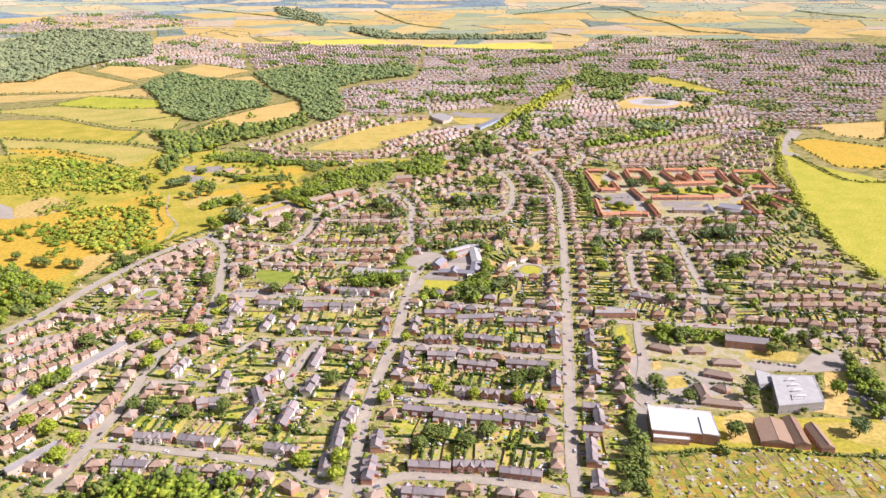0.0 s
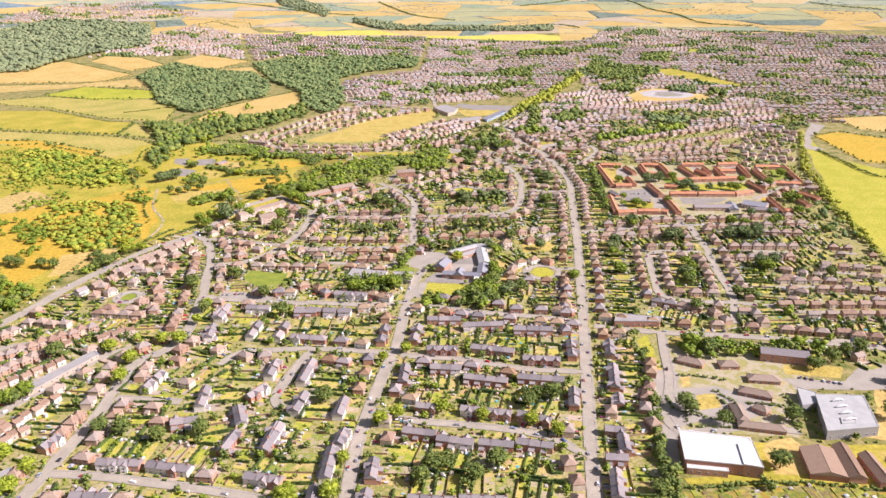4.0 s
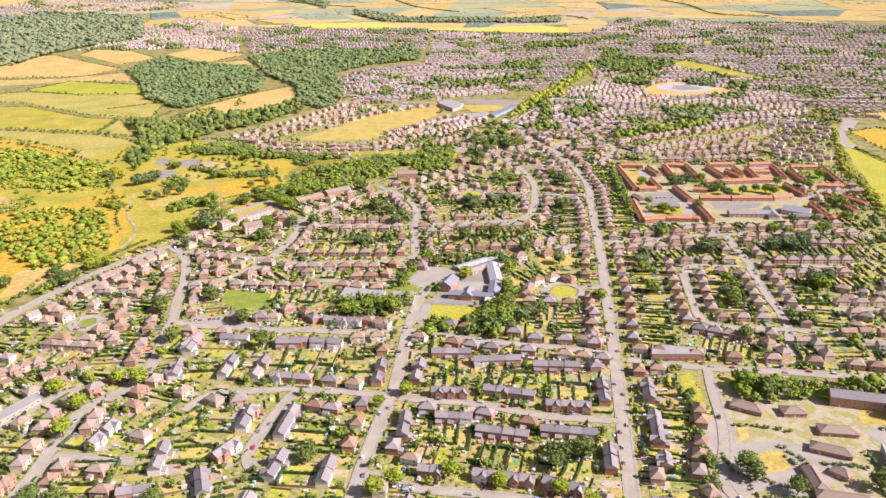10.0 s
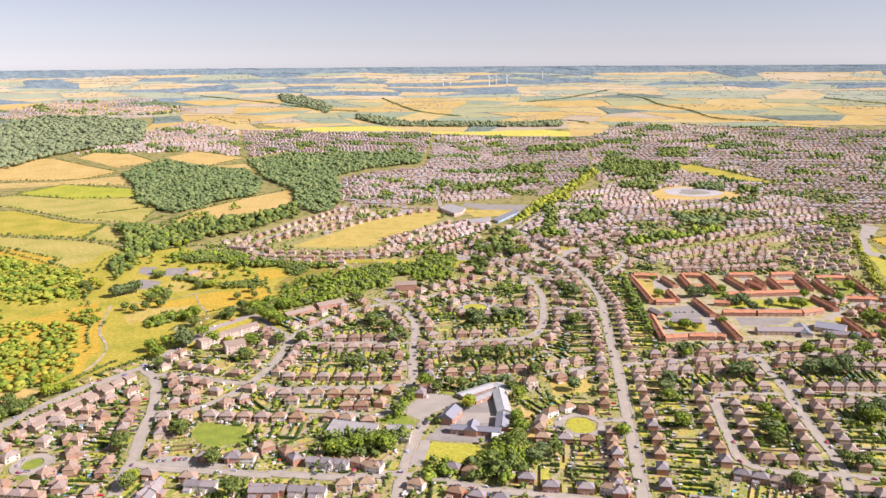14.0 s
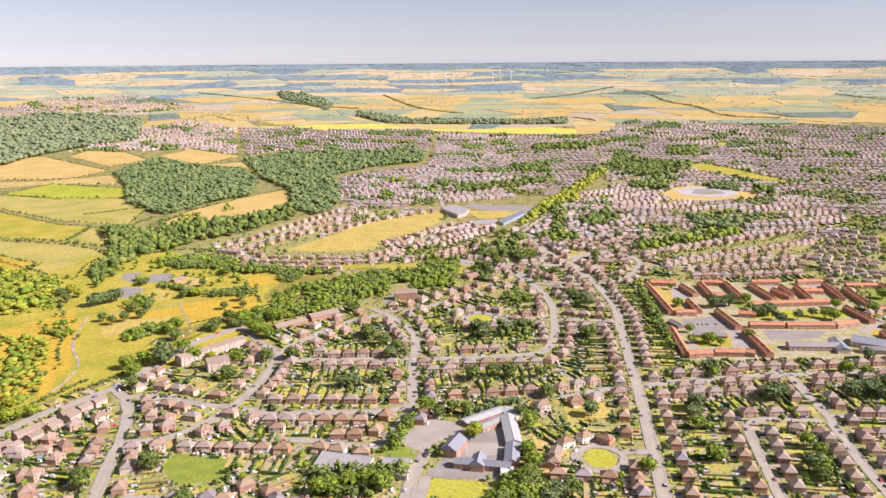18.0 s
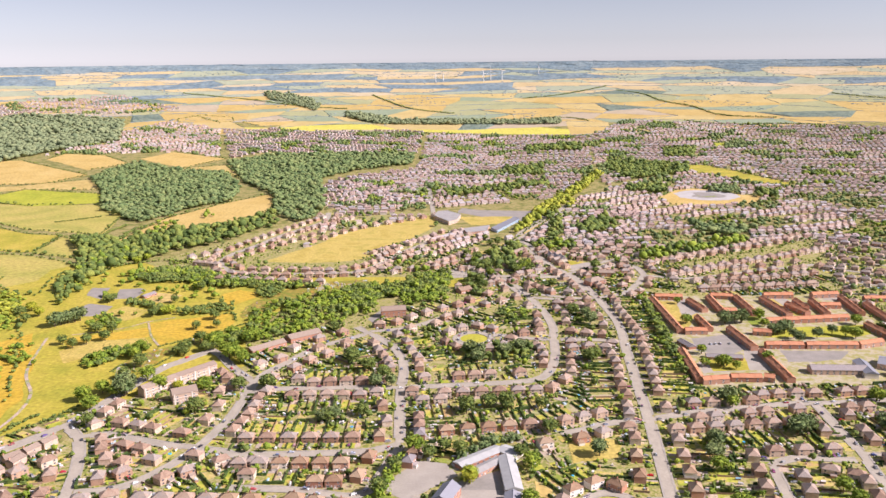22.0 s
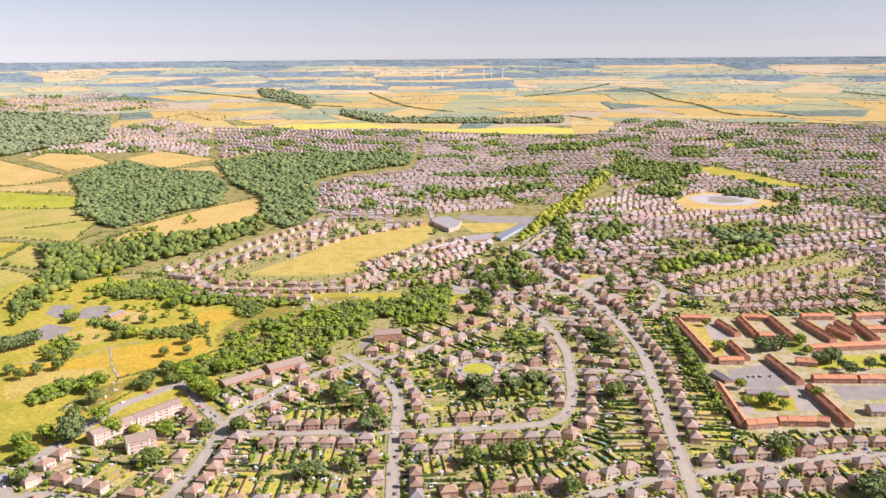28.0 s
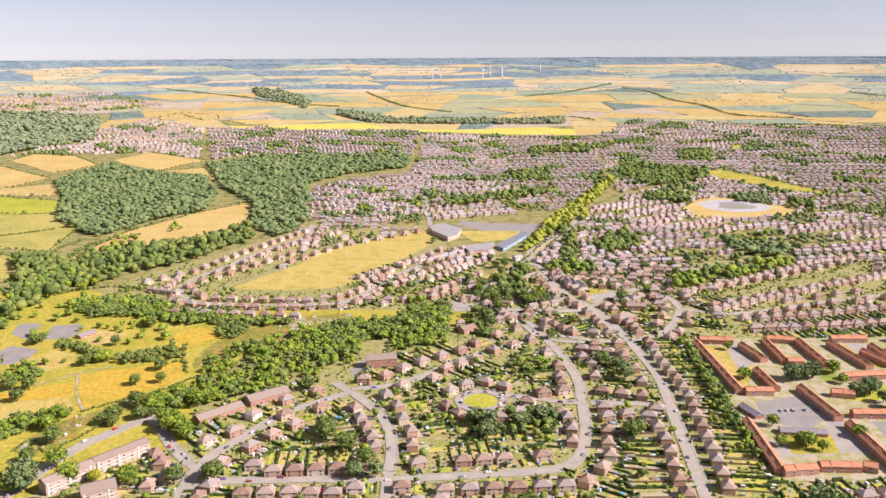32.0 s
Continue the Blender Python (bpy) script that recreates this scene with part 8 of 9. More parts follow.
block('terraced_block', 'long red-roofed terrace of the courtyard estate', 8.0, 4.8, 2.3, 'redtile', 'brick', 2, (252.6, 1243.1), (276.5, 1242.7))
block('terraced_block', 'long red-roofed terrace of the courtyard estate', 8.0, 4.8, 2.3, 'redtile', 'brick', 2, (318.1, 1367.0), (315.6, 1310.8))
block('terraced_block', 'long red-roofed terrace of the courtyard estate', 8.0, 4.8, 2.3, 'redtile', 'brick', 2, (322.2, 1373.1), (347.6, 1367.9))
block('terraced_block', 'long red-roofed terrace of the courtyard estate', 8.0, 4.8, 2.3, 'redtile', 'brick', 2, (317.1, 1310.8), (332.0, 1310.5))
block('terraced_block', 'long red-roofed terrace of the courtyard estate', 8.0, 4.8, 2.3, 'redtile', 'brick', 2, (351.4, 1366.3), (350.1, 1299.0))
block('terraced_block', 'long red-roofed terrace of the courtyard estate', 8.0, 4.8, 2.3, 'redtile', 'brick', 2, (380.3, 1359.5), (387.5, 1295.6))
block('terraced_block', 'long red-roofed terrace of the courtyard estate', 8.0, 4.8, 2.3, 'redtile', 'brick', 2, (386.7, 1371.8), (422.7, 1371.1))
block('terraced_block', 'long red-roofed terrace of the courtyard estate', 8.0, 4.8, 2.3, 'redtile', 'brick', 2, (416.6, 1349.7), (417.3, 1320.2))
block('terraced_block', 'long red-roofed terrace of the courtyard estate', 8.0, 4.8, 2.3, 'redtile', 'brick', 2, (400.6, 1335.1), (410.8, 1300.7))
block('terraced_block', 'long red-roofed terrace of the courtyard estate', 8.0, 4.8, 2.3, 'redtile', 'brick', 2, (445.4, 1370.6), (479.8, 1374.6))
block('terraced_block', 'long red-roofed terrace of the courtyard estate', 8.0, 4.8, 2.3, 'redtile', 'brick', 2, (435.8, 1349.3), (431.8, 1297.5))
block('terraced_block', 'long red-roofed terrace of the courtyard estate', 8.0, 4.8, 2.3, 'redtile', 'brick', 2, (476.9, 1360.6), (470.7, 1296.8))
block('terraced_block', 'long red-roofed terrace of the courtyard estate', 8.0, 4.8, 2.3, 'redtile', 'brick', 2, (436.4, 1328.5), (460.5, 1328.1))
block('terraced_block', 'long red-roofed terrace of the courtyard estate', 8.0, 4.8, 2.3, 'redtile', 'brick', 2, (351.7, 1273.4), (448.3, 1283.6))
block('terraced_block', 'long red-roofed terrace of the courtyard estate', 8.0, 4.8, 2.3, 'redtile', 'brick', 2, (322.0, 1197.9), (359.8, 1196.2))
block('terraced_block', 'long red-roofed terrace of the courtyard estate', 8.0, 4.8, 2.3, 'redtile', 'brick', 2, (362.5, 1196.1), (414.7, 1195.3))
block('terraced_block', 'long red-roofed terrace of the courtyard estate', 8.0, 4.8, 2.3, 'redtile', 'brick', 2, (416.0, 1195.2), (444.3, 1204.0))
block('terraced_block', 'long red-roofed terrace of the courtyard estate', 8.0, 4.8, 2.3, 'redtile', 'brick', 2, (324.8, 1239.4), (342.8, 1234.2))
block('terraced_block', 'long red-roofed terrace of the courtyard estate', 8.0, 4.8, 2.3, 'redtile', 'brick', 2, (303.2, 1249.8), (307.8, 1189.1))
block('terraced_block', 'long red-roofed terrace of the courtyard estate', 8.0, 4.8, 2.3, 'redtile', 'brick', 2, (311.0, 1179.0), (310.1, 1105.8))
block('terraced_block', 'long red-roofed terrace of the courtyard estate', 8.0, 4.8, 2.3, 'redtile', 'brick', 2, (232.4, 1184.7), (227.5, 1106.9))
block('terraced_block', 'long red-roofed terrace of the courtyard estate', 8.0, 4.8, 2.3, 'redtile', 'brick', 2, (228.7, 1106.9), (253.7, 1110.3))
block('terraced_block', 'long red-roofed terrace of the courtyard estate', 8.0, 4.8, 2.3, 'redtile', 'brick', 2, (257.0, 1113.2), (285.0, 1111.8))
block('terraced_block', 'long red-roofed terrace of the courtyard estate', 8.0, 4.8, 2.3, 'redtile', 'brick', 2, (288.1, 1113.7), (296.7, 1109.7))
block('terraced_block', 'long red-roofed terrace of the courtyard estate', 8.0, 4.8, 2.3, 'redtile', 'brick', 2, (501.4, 1354.0), (541.0, 1353.2))
block('terraced_block', 'long red-roofed terrace of the courtyard estate', 8.0, 4.8, 2.3, 'redtile', 'brick', 2, (493.9, 1333.3), (490.1, 1269.6))
block('terraced_block', 'long red-roofed terrace of the courtyard estate', 8.0, 4.8, 2.3, 'redtile', 'brick', 2, (548.2, 1356.1), (536.2, 1261.0))
block('terraced_block', 'long red-roofed terrace of the courtyard estate', 8.0, 4.8, 2.3, 'redtile', 'brick', 2, (494.8, 1254.0), (532.0, 1248.3))
block('terraced_block', 'long red-roofed terrace of the courtyard estate', 8.0, 4.8, 2.3, 'redtile', 'brick', 2, (457.1, 1259.8), (463.2, 1208.3))
block('terraced_block', 'long red-roofed terrace of the courtyard estate', 8.0, 4.8, 2.3, 'redtile', 'brick', 2, (454.8, 1170.3), (453.2, 1107.6))
block('terraced_block', 'long red-roofed terrace of the courtyard estate', 8.0, 4.8, 2.3, 'redtile', 'brick', 2, (490.4, 1203.2), (497.8, 1138.3))
block('terraced_block', 'long red-roofed terrace of the courtyard estate', 8.0, 4.8, 2.3, 'redtile', 'brick', 2, (453.9, 1111.4), (464.2, 1109.3))
block('terraced_block', 'long red-roofed terrace of the courtyard estate', 8.0, 4.8, 2.3, 'redtile', 'brick', 2, (510.3, 1200.6), (524.4, 1167.0))
block('bungalow_terrace', 'low grey-roofed terrace beside the car park', 9, 3, 2, 'slate', 'brick', 1, (252.9, 1171.0), (287.1, 1166.2))
block('bungalow_terrace', 'low grey-roofed terrace beside the car park', 9, 3, 2, 'slate', 'brick', 1, (240.6, 1216.1), (247.1, 1195.3))
block('school_wing', 'grey-roofed school range with buff gables', 13, 5, 3, 'slate', 'buff', 2, (337.8, 1131.5), (389.2, 1128.8))
block('school_wing', 'blue-grey roofed school hall', 24, 5.5, 3, 'bluelead', 'buff', 2, (412.0, 1148.8), (437.8, 1132.1))
block('school_wing', 'grey-roofed school range with buff walls', 11, 4.5, 2.5, 'slate', 'buff', 1, (408.2, 1121.7), (445.6, 1115.3))
block('school_wing', 'grey-roofed cross wing of the school', 12, 5, 2.5, 'bluelead', 'render', 1, (392.5, 1148.0), (387.9, 1114.2))
block('school_hall_wing', 'tall school hall with blue-grey slate roof and brick gable', 13, 6.2, 4.2, 'bluelead', 'brick', 2, (-9.8, 900.0), (-1.3, 920.7))
block('school_wing', 'school front range with slate roof and brick walls', 8.5, 4.6, 2.6, 'bluelead', 'brick', 2, (-5.1, 886.8), (35.9, 880.3))
block('school_gable', 'brick gabled cross wing of the school front', 10, 5.4, 3.6, 'bluelead', 'brick', 2, (14.1, 894.0), (11.2, 877.8))
block('school_wing', 'long school wing with pale blue-grey roof', 12, 4.6, 2.2, 'palelead', 'render', 1, (39.1, 964.4), (41.2, 916.6))
block('school_wing', 'school side range with slate roof', 11, 4.8, 2.4, 'bluelead', 'brick', 2, (39.9, 912.4), (36.9, 884.5))
block('school_wing', 'low school wing with pale greenish roof', 11, 3.4, 1.3, 'palelead', 'brick', 1, (3.1, 954.5), (35.3, 979.9))
block('school_wing', 'low school wing with pale greenish roof', 12, 3.6, 1.4, 'palelead', 'render', 1, (36.6, 979.9), (49.6, 969.1))
block('school_wing', 'low school wing with grey roof round the inner court', 9, 3.4, 1.3, 'greyroof', 'brick', 1, (14.7, 944.4), (34.4, 962.6))
slab('school_porch', 'white flat-roofed brick porch of the school', 4.2, 'whiteroof', 'brick', (28.4, 877.3), (38.3, 878.0), (37.2, 868.0), (28.0, 868.8))
slab('nursery', 'long pale flat-roofed nursery building', 3.5, 'greyroof', 'render', (-108.9, 879.8), (-105.0, 905.1), (-65.7, 894.8), (-70.7, 867.7))
slab('nursery', 'small pale flat-roofed building among the trees', 3.5, 'greyroof', 'render', (-59.3, 873.9), (-58.5, 894.0), (-37.0, 892.6), (-39.0, 865.3))
trees('bright', 14, (-99.2, 846.3), (-91.6, 847.9), (-79.0, 854.8), (-65.6, 856.4), (-55.7, 851.1), (56.7, 954.0), (50.5, 902.5), (44.1, 857.4), (20.6, 827.2), (29.9, 830.4), (-28.5, 978.6), (35.1, 840.3), (52.6, 882.9))
trees('yellow', 12, (10.8, 932.2))
trees('mixed', 12, (-18.0, 968.9), (-6.0, 980.9), (-102.5, 1034.4), (-75.2, 1045.4), (12.3, 1047.2), (32.2, 1058.6), (47.2, 1052.6), (77.8, 1010.6), (76.1, 1055.2), (5.2, 973.4), (-43.2, 952.8), (-52.1, 920.0), (50.6, 970.6))
trees('dark', 13, (-107.5, 1034.4), (-97.7, 1037.1), (59.1, 832.1), (66.3, 842.0), (-69.2, 1106.7), (-55.0, 1106.6))
trees('dark', 12, (318.0, 1275.2), (326.0, 1277.7), (351.3, 1239.2), (362.0, 1224.5), (386.7, 1224.1), (407.9, 1235.8), (404.3, 1098.2), (429.9, 1097.9), (362.9, 1212.7))
trees('bright', 13, (419.4, 1229.5), (427.3, 1223.4), (238.4, 1054.8), (365.3, 1063.4), (380.5, 1054.7), (414.2, 1058.5), (426.9, 1066.9), (263.7, 1276.2), (262.4, 1146.7), (349.3, 1287.9), (448.7, 1266.4), (482.9, 1246.8), (524.4, 1305.1), (493.3, 1166.2), (481.3, 1171.7), (470.8, 1106.6))
trees('dark', 14, (345.1, 1009.0), (361.8, 1012.5), (368.0, 1005.0), (380.6, 1008.6), (201.5, 985.0), (193.6, 964.4), (271.5, 1002.3), (156.1, 1301.5), (109.9, 972.0), (367.0, 921.4))
trees('bright', 13, (191.8, 947.1), (265.5, 915.6), (267.5, 898.3), (253.1, 882.0), (257.2, 871.4), (347.6, 909.1), (351.6, 897.7), (139.9, 1166.2), (135.4, 876.5), (188.7, 893.4))
car_park(8, (40.7, 1521.3), (55.6, 1524.3))
trees('mixed', 13, (28.5, 1591.8), (43.3, 1572.6), (55.2, 1519.6), (91.8, 1518.9), (104.0, 1518.6), (115.1, 1510.1), (-8.4, 1480.9), (79.5, 1673.2), (206.1, 1516.5), (41.6, 1450.2))
trees('bright', 14, (-325.1, 1080.2), (-315.1, 1097.3), (-300.4, 1089.7), (-311.4, 1062.4), (-283.6, 1123.5), (-265.2, 1101.4))
block('bungalow_terrace', 'long low brick building with brown roof', 9, 3.4, 2.2, 'browntile', 'brick', 1, (65.0, 882.8), (73.7, 910.4))
trees('lime', 12, (-371.8, 967.4), (-363.8, 973.7), (-378.3, 961.2))
trees('mixed', 12, (-403.7, 941.2), (-383.7, 924.8), (-392.2, 932.9), (-498.4, 927.2), (-483.5, 919.1), (-457.1, 918.5), (-441.6, 914.3), (-531.7, 944.0))
trees('dark', 17, (-447.2, 1286.3), (-442.6, 1291.5), (-437.1, 1296.7), (-431.5, 1302.0), (-427.5, 1307.3))
trees('mixed', 12, (-410.9, 1226.5), (-395.1, 1214.8), (-385.3, 1226.2), (-370.3, 1237.8), (-488.2, 1302.8), (-505.7, 1325.1))
trees('yellow', 11, (-483.8, 1324.7), (-502.6, 1345.0))
trees('mixed', 11, (-347.6, 1318.5), (-347.0, 1327.1), (-339.5, 1373.4), (-388.9, 1263.4), (-372.8, 1263.1), (-422.2, 1378.1), (-419.6, 1384.8), (-282.1, 1271.7), (-261.0, 1276.4), (-322.7, 1428.9), (-271.4, 1307.3))
trees('lime', 11, (-334.9, 1326.9), (-330.7, 1329.8), (-327.7, 1432.7))
trees('lime', 11, (-481.7, 1582.4), (-459.7, 1573.5), (-452.3, 1594.5))
trees('mixed', 11, (-252.1, 1202.3), (-245.3, 1206.4), (-269.8, 1189.3), (-277.8, 1192.4), (-236.1, 1223.6), (-229.1, 1231.3))
trees('bright', 14, (-252.6, 1219.4), (-246.6, 1223.7), (-230.2, 1191.7), (-217.7, 1183.6), (-204.4, 1166.1), (-221.5, 1178.7), (-213.0, 1225.4), (-206.1, 1234.4))
trees('dark', 16, (-292.5, 1090.2), (-292.0, 1094.5))
bedding(70, (-330.6, 1150.6), (-327.4, 1169.7), (-314.7, 1199.1), (-284.5, 1226.5), (-264.9, 1244.5), (-258.1, 1235.2), (-287.6, 1199.7), (-297.3, 1161.0), (-303.8, 1147.6), (-318.1, 1142.6))
bedding(90, (-248.8, 1332.8), (-240.8, 1379.9), (-224.7, 1408.8), (-196.2, 1445.4), (-149.1, 1464.2), (-110.7, 1473.7), (-107.0, 1457.4), (-144.5, 1433.0), (-187.9, 1404.6), (-217.5, 1379.4), (-232.0, 1347.7), (-239.5, 1319.5))
block('park_pavilion', 'small grey-roofed pavilion in the park', 9, 3, 1.6, 'slate', 'brick', 1, (-387.1, 1394.3), (-377.9, 1411.7))
block('shop', 'white gabled shop beside the junction', 8, 5.5, 3, 'slate', 'render', 2, (151.2, 1596.5), (153.8, 1575.7))
block('shop', 'white gabled shop beside the junction', 8, 5.5, 3, 'slate', 'render', 2, (158.2, 1585.9), (160.7, 1565.5))
block('shop', 'white gabled shop beside the junction', 9, 6, 3, 'slate', 'render', 2, (165.1, 1575.5), (168.8, 1555.4))
block('public_house', 'large brick public house with hipped brown roof', 15, 6.5, 4, 'browntile', 'brick', 2, (181.0, 1434.3), (203.4, 1445.4), True)
block('shop_row', 'brick parade with brown roof', 10, 6, 2.6, 'browntile', 'brick', 2, (204.1, 1482.0), (225.6, 1479.4))
block('shop_row', 'brick parade with brown roof', 10, 6, 2.6, 'browntile', 'brick', 2, (96.7, 1597.7), (113.7, 1619.0))
block('meeting_hall', 'low hall with dark brown roof', 13, 4.5, 3, 'umber', 'brick', 1, (11.8, 1404.4), (26.0, 1414.9))
trees('mixed', 11, (44.7, 1513.5), (35.2, 1525.1), (56.6, 1491.3), (93.7, 1501.4), (110.3, 1501.1), (205.1, 1510.2), (70.6, 1501.9), (41.7, 1437.0), (45.9, 1425.6), (135.2, 1429.5), (104.7, 1385.4), (88.2, 1512.6), (67.5, 1547.9), (78.9, 1559.8))
trees('bright', 12, (38.3, 1548.5), (57.5, 1484.9), (97.5, 1505.7), (64.0, 1598.5), (108.3, 1512.2))
block('clinic_pavilion', 'low brick pavilion with hipped brown roof', 11, 3.2, 2.6, 'browntile', 'brick', 1, (197.1, 691.0), (215.7, 680.0), True)
block('clinic_pavilion', 'low brick pavilion with hipped brown roof', 11, 3.2, 2.6, 'browntile', 'brick', 1, (228.3, 679.8), (244.2, 679.5), True)
block('clinic_pavilion', 'low brick pavilion with hipped brown roof', 11, 3.2, 2.6, 'browntile', 'brick', 1, (244.4, 656.8), (268.8, 653.2), True)
block('clinic_pavilion', 'low brick pavilion with hipped brown roof', 10, 3.2, 2.6, 'browntile', 'brick', 1, (230.8, 637.7), (253.7, 627.0), True)
block('clinic_pavilion', 'low brick pavilion with hipped brown roof', 9, 3.2, 2.6, 'browntile', 'brick', 1, (219.7, 614.5), (218.6, 588.9), True)
block('clinic_pavilion', 'low brick pavilion with hipped brown roof', 9, 3.2, 2.6, 'browntile', 'brick', 1, (212.9, 587.1), (244.9, 579.4), True)
block('clinic_pavilion', 'low brick pavilion with hipped brown roof', 8, 3.2, 2.6, 'browntile', 'brick', 1, (234.1, 612.3), (241.8, 603.5), True)
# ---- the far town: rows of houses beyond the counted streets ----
# quarter houses past 1650 take these wall and roof colours with haze mixed in
hill = Geo("hazed_brick", "hazed_tile", "glass")


def quarter(angle, *poly):
    """Streets of houses at that angle over a quarter of the town, broken by groups of trees, leaving out what is already there."""
    poly = list(poly)
    p = np.array(poly)
    c = p.mean(0)
    far = np.hypot(*(p - c).T).max()
    ca, sa = math.cos(angle), math.sin(angle)
    bend = rng.uniform(0, 6)

    def spot(u, v):
        v += 26 * math.sin(u / 150 + v / 260 + bend) + 9 * math.sin(u / 52 + v / 90)
        x, y = c[0] + u * ca - v * sa, c[1] + u * sa + v * ca
        return x, y, inside(poly, np.array([x]), np.array([y]))[0] and taken(x, y) == 0

    trees, built, v, line = [], [], -far, 0
    while v < far:
        paint = rng.random()
        u = -far + rng.uniform(0, 10)
        while u < far:
            x, y, free = spot(u, v + rng.uniform(-1.2, 1.2))
            leafy = noise.noise((x / 110, y / 110, 11)) + 0.5 * noise.noise((x / 45, y / 45, 5))
            if free and leafy > 0.2:
                for _ in range(3):
                    trees.append((x + rng.uniform(-9, 9), y + rng.uniform(-12, 12), rng.uniform(3.2, 6.5)))
            elif free:
                if rng.random() < 0.93:
                    dx = spot(u + 4, v)
                    built.append((x, y))
                    turn = math.atan2(dx[1] - spot(u, v)[1], dx[0] - spot(u, v)[0])
                    if y < 1780:                  # back garden and hedge
                        at, s = placed(x, y, height(x, y), turn), 1 if line % 2 else -1
                        for k in (-1, 1):
                            a, b = sorted((0.15 * k, 7.6 * k))
                            for y0, y1, gg in ((4.5, 7.5 + rng.uniform(0, 3), yards), (8 + rng.uniform(0, 3), 18, lawns)):
                                fc = [at((a, y0 * s, 0.26)), at((b, y0 * s, 0.26)), at((b, y1 * s, 0.26)), at((a, y1 * s, 0.26))]
                                gg.face(fc if s > 0 else fc[::-1])
                            if rng.random() < 0.75:
                                ragged_box(bounds, at, 7.6 * k - 0.5, 7.6 * k + 0.5, *sorted((5 * s, 18 * s)), rng.uniform(1.3, 2.8))
                            if rng.random() < 0.6:
                                e, o = rng.uniform(a + 0.5, b - 2.5), rng.uniform(6, 15) * s
                                huts.box(e, e + 1.8, o, o + 2.4, 0, rng.uniform(1.2, 2.3), 0, at)
                            if rng.random() < 0.35 and y < 1600:
                                plain_car(kerb, placed(*at((rng.uniform(a + 1, b - 1), -8 * s, 0.25)), turn + math.pi / 2))
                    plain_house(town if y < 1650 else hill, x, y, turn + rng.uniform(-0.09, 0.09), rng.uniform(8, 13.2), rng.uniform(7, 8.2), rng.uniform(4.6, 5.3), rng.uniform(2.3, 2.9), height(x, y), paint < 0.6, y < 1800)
                for _ in range(int(rng.choice(4, p=(0.15, 0.3, 0.35, 0.2)))):
                    o, e = rng.uniform(9, 17) * (1 if line % 2 else -1), rng.uniform(-7, 7)
                    trees.append((x - o * sa + e, y + o * ca, rng.uniform(1.6, 3.6)))
            u += rng.uniform(14, 17.5)
        if line % 2 == 0:                         # the street between two rows that face each other
            last = None
            for u in np.arange(-far, far, 22):
                x, y, free = spot(u, v + 11)
                if free and last and noise.noise((x / 110, y / 110, 11)) < 0.24:
                    (ax, ay), z = last, 0.35
                    d = math.hypot(x - ax, y - ay)
                    nx, ny = -(y - ay) / d * 3.6, (x - ax) / d * 3.6
                    streets.face([(qx, qy, height(qx, qy) + z) for qx, qy in ((ax + nx, ay + ny), (ax - nx, ay - ny), (x - nx, y - ny), (x + nx, y + ny))])
                last = (x, y) if free else None
        v += 22 if line % 2 == 0 else 38
        line += 1
    for x, y in built:
        mark([(x - 8, y - 8), (x + 8, y - 8), (x + 8, y + 8), (x - 8, y + 8)], 5)
    groves = {"mixed": Wood(), "bright": Wood(), "dark": Wood()}
    for x, y, r in trees:
        if taken(x, y) in (0, 5, 6):
            k = noise.noise((x / 90, y / 90, 21)) + rng.uniform(-0.3, 0.3)
            w = groves[("dark" if k > -0.1 else "bright" if k < -0.45 else "mixed") if y > 1600 else ("dark" if k > 0.12 else "bright" if k < -0.22 else "mixed")]
            w.add((MID if y < 850 else SMALL if y < 1300 else TINY if y < 2200 else ONE)[rng.integers(6)], x, y, height(x, y) - 0.3, r, r * rng.uniform(1.6, 2.5))
    for leaf, w in groves.items():
        w.finish("garden_trees", leaf, "garden trees and groves among the far houses", "trees")


streets, yards, lawns, bounds, huts, kerb = Geo("asphalt"), Geo("drives"), Geo("plots"), Geo("hedge"), Geo("clutter"), Geo("stockpaint", "glass")


# ---- hedgerows round the fields ----
hw = Wood()
for poly in EDGES:
    for a, b in zip(poly, poly[1:] + poly[:1]):
        d = math.hypot(b[0] - a[0], b[1] - a[1])
        if rng.random() < 0.15:
            continue
        for k in range(int(d / 8)):
            t = (k + rng.random()) / (d / 8)
            x, y = a[0] + (b[0] - a[0]) * t + rng.uniform(-2, 2), a[1] + (b[1] - a[1]) * t + rng.uniform(-2, 2)
            r = rng.uniform(1.8, 3.4) * (1.9 if rng.random() < 0.06 else 1)
            hw.add((SMALL if y < 1750 else TINY)[rng.integers(6)], x, y, height(x, y) - 0.3, r, r * 1.6)
hw.finish("hedgerows", "mixed", "uneven hedgerows with odd trees round the fields", "hedges")

# ---- shrubs and small trees in the gardens ----
near = used == 2
for _ in range(9):
    grown = near.copy()
    grown[1:] |= near[:-1]
    grown[:-1] |= near[1:]
    grown[:, 1:] |= near[:, :-1]
    grown[:, :-1] |= near[:, 1:]
    near = grown
free = np.argwhere(near & ((used == 0) | (used == 6)) & (gy[None, :] < 1700))
sh, tr, br = Wood(), Wood(), Wood()
ONE = [(BLOB1[0] * rng.uniform(0.7, 1.2, (len(BLOB1[0]), 1)) + (0, 0, 0.7), BLOB1[1]) for _ in range(8)]
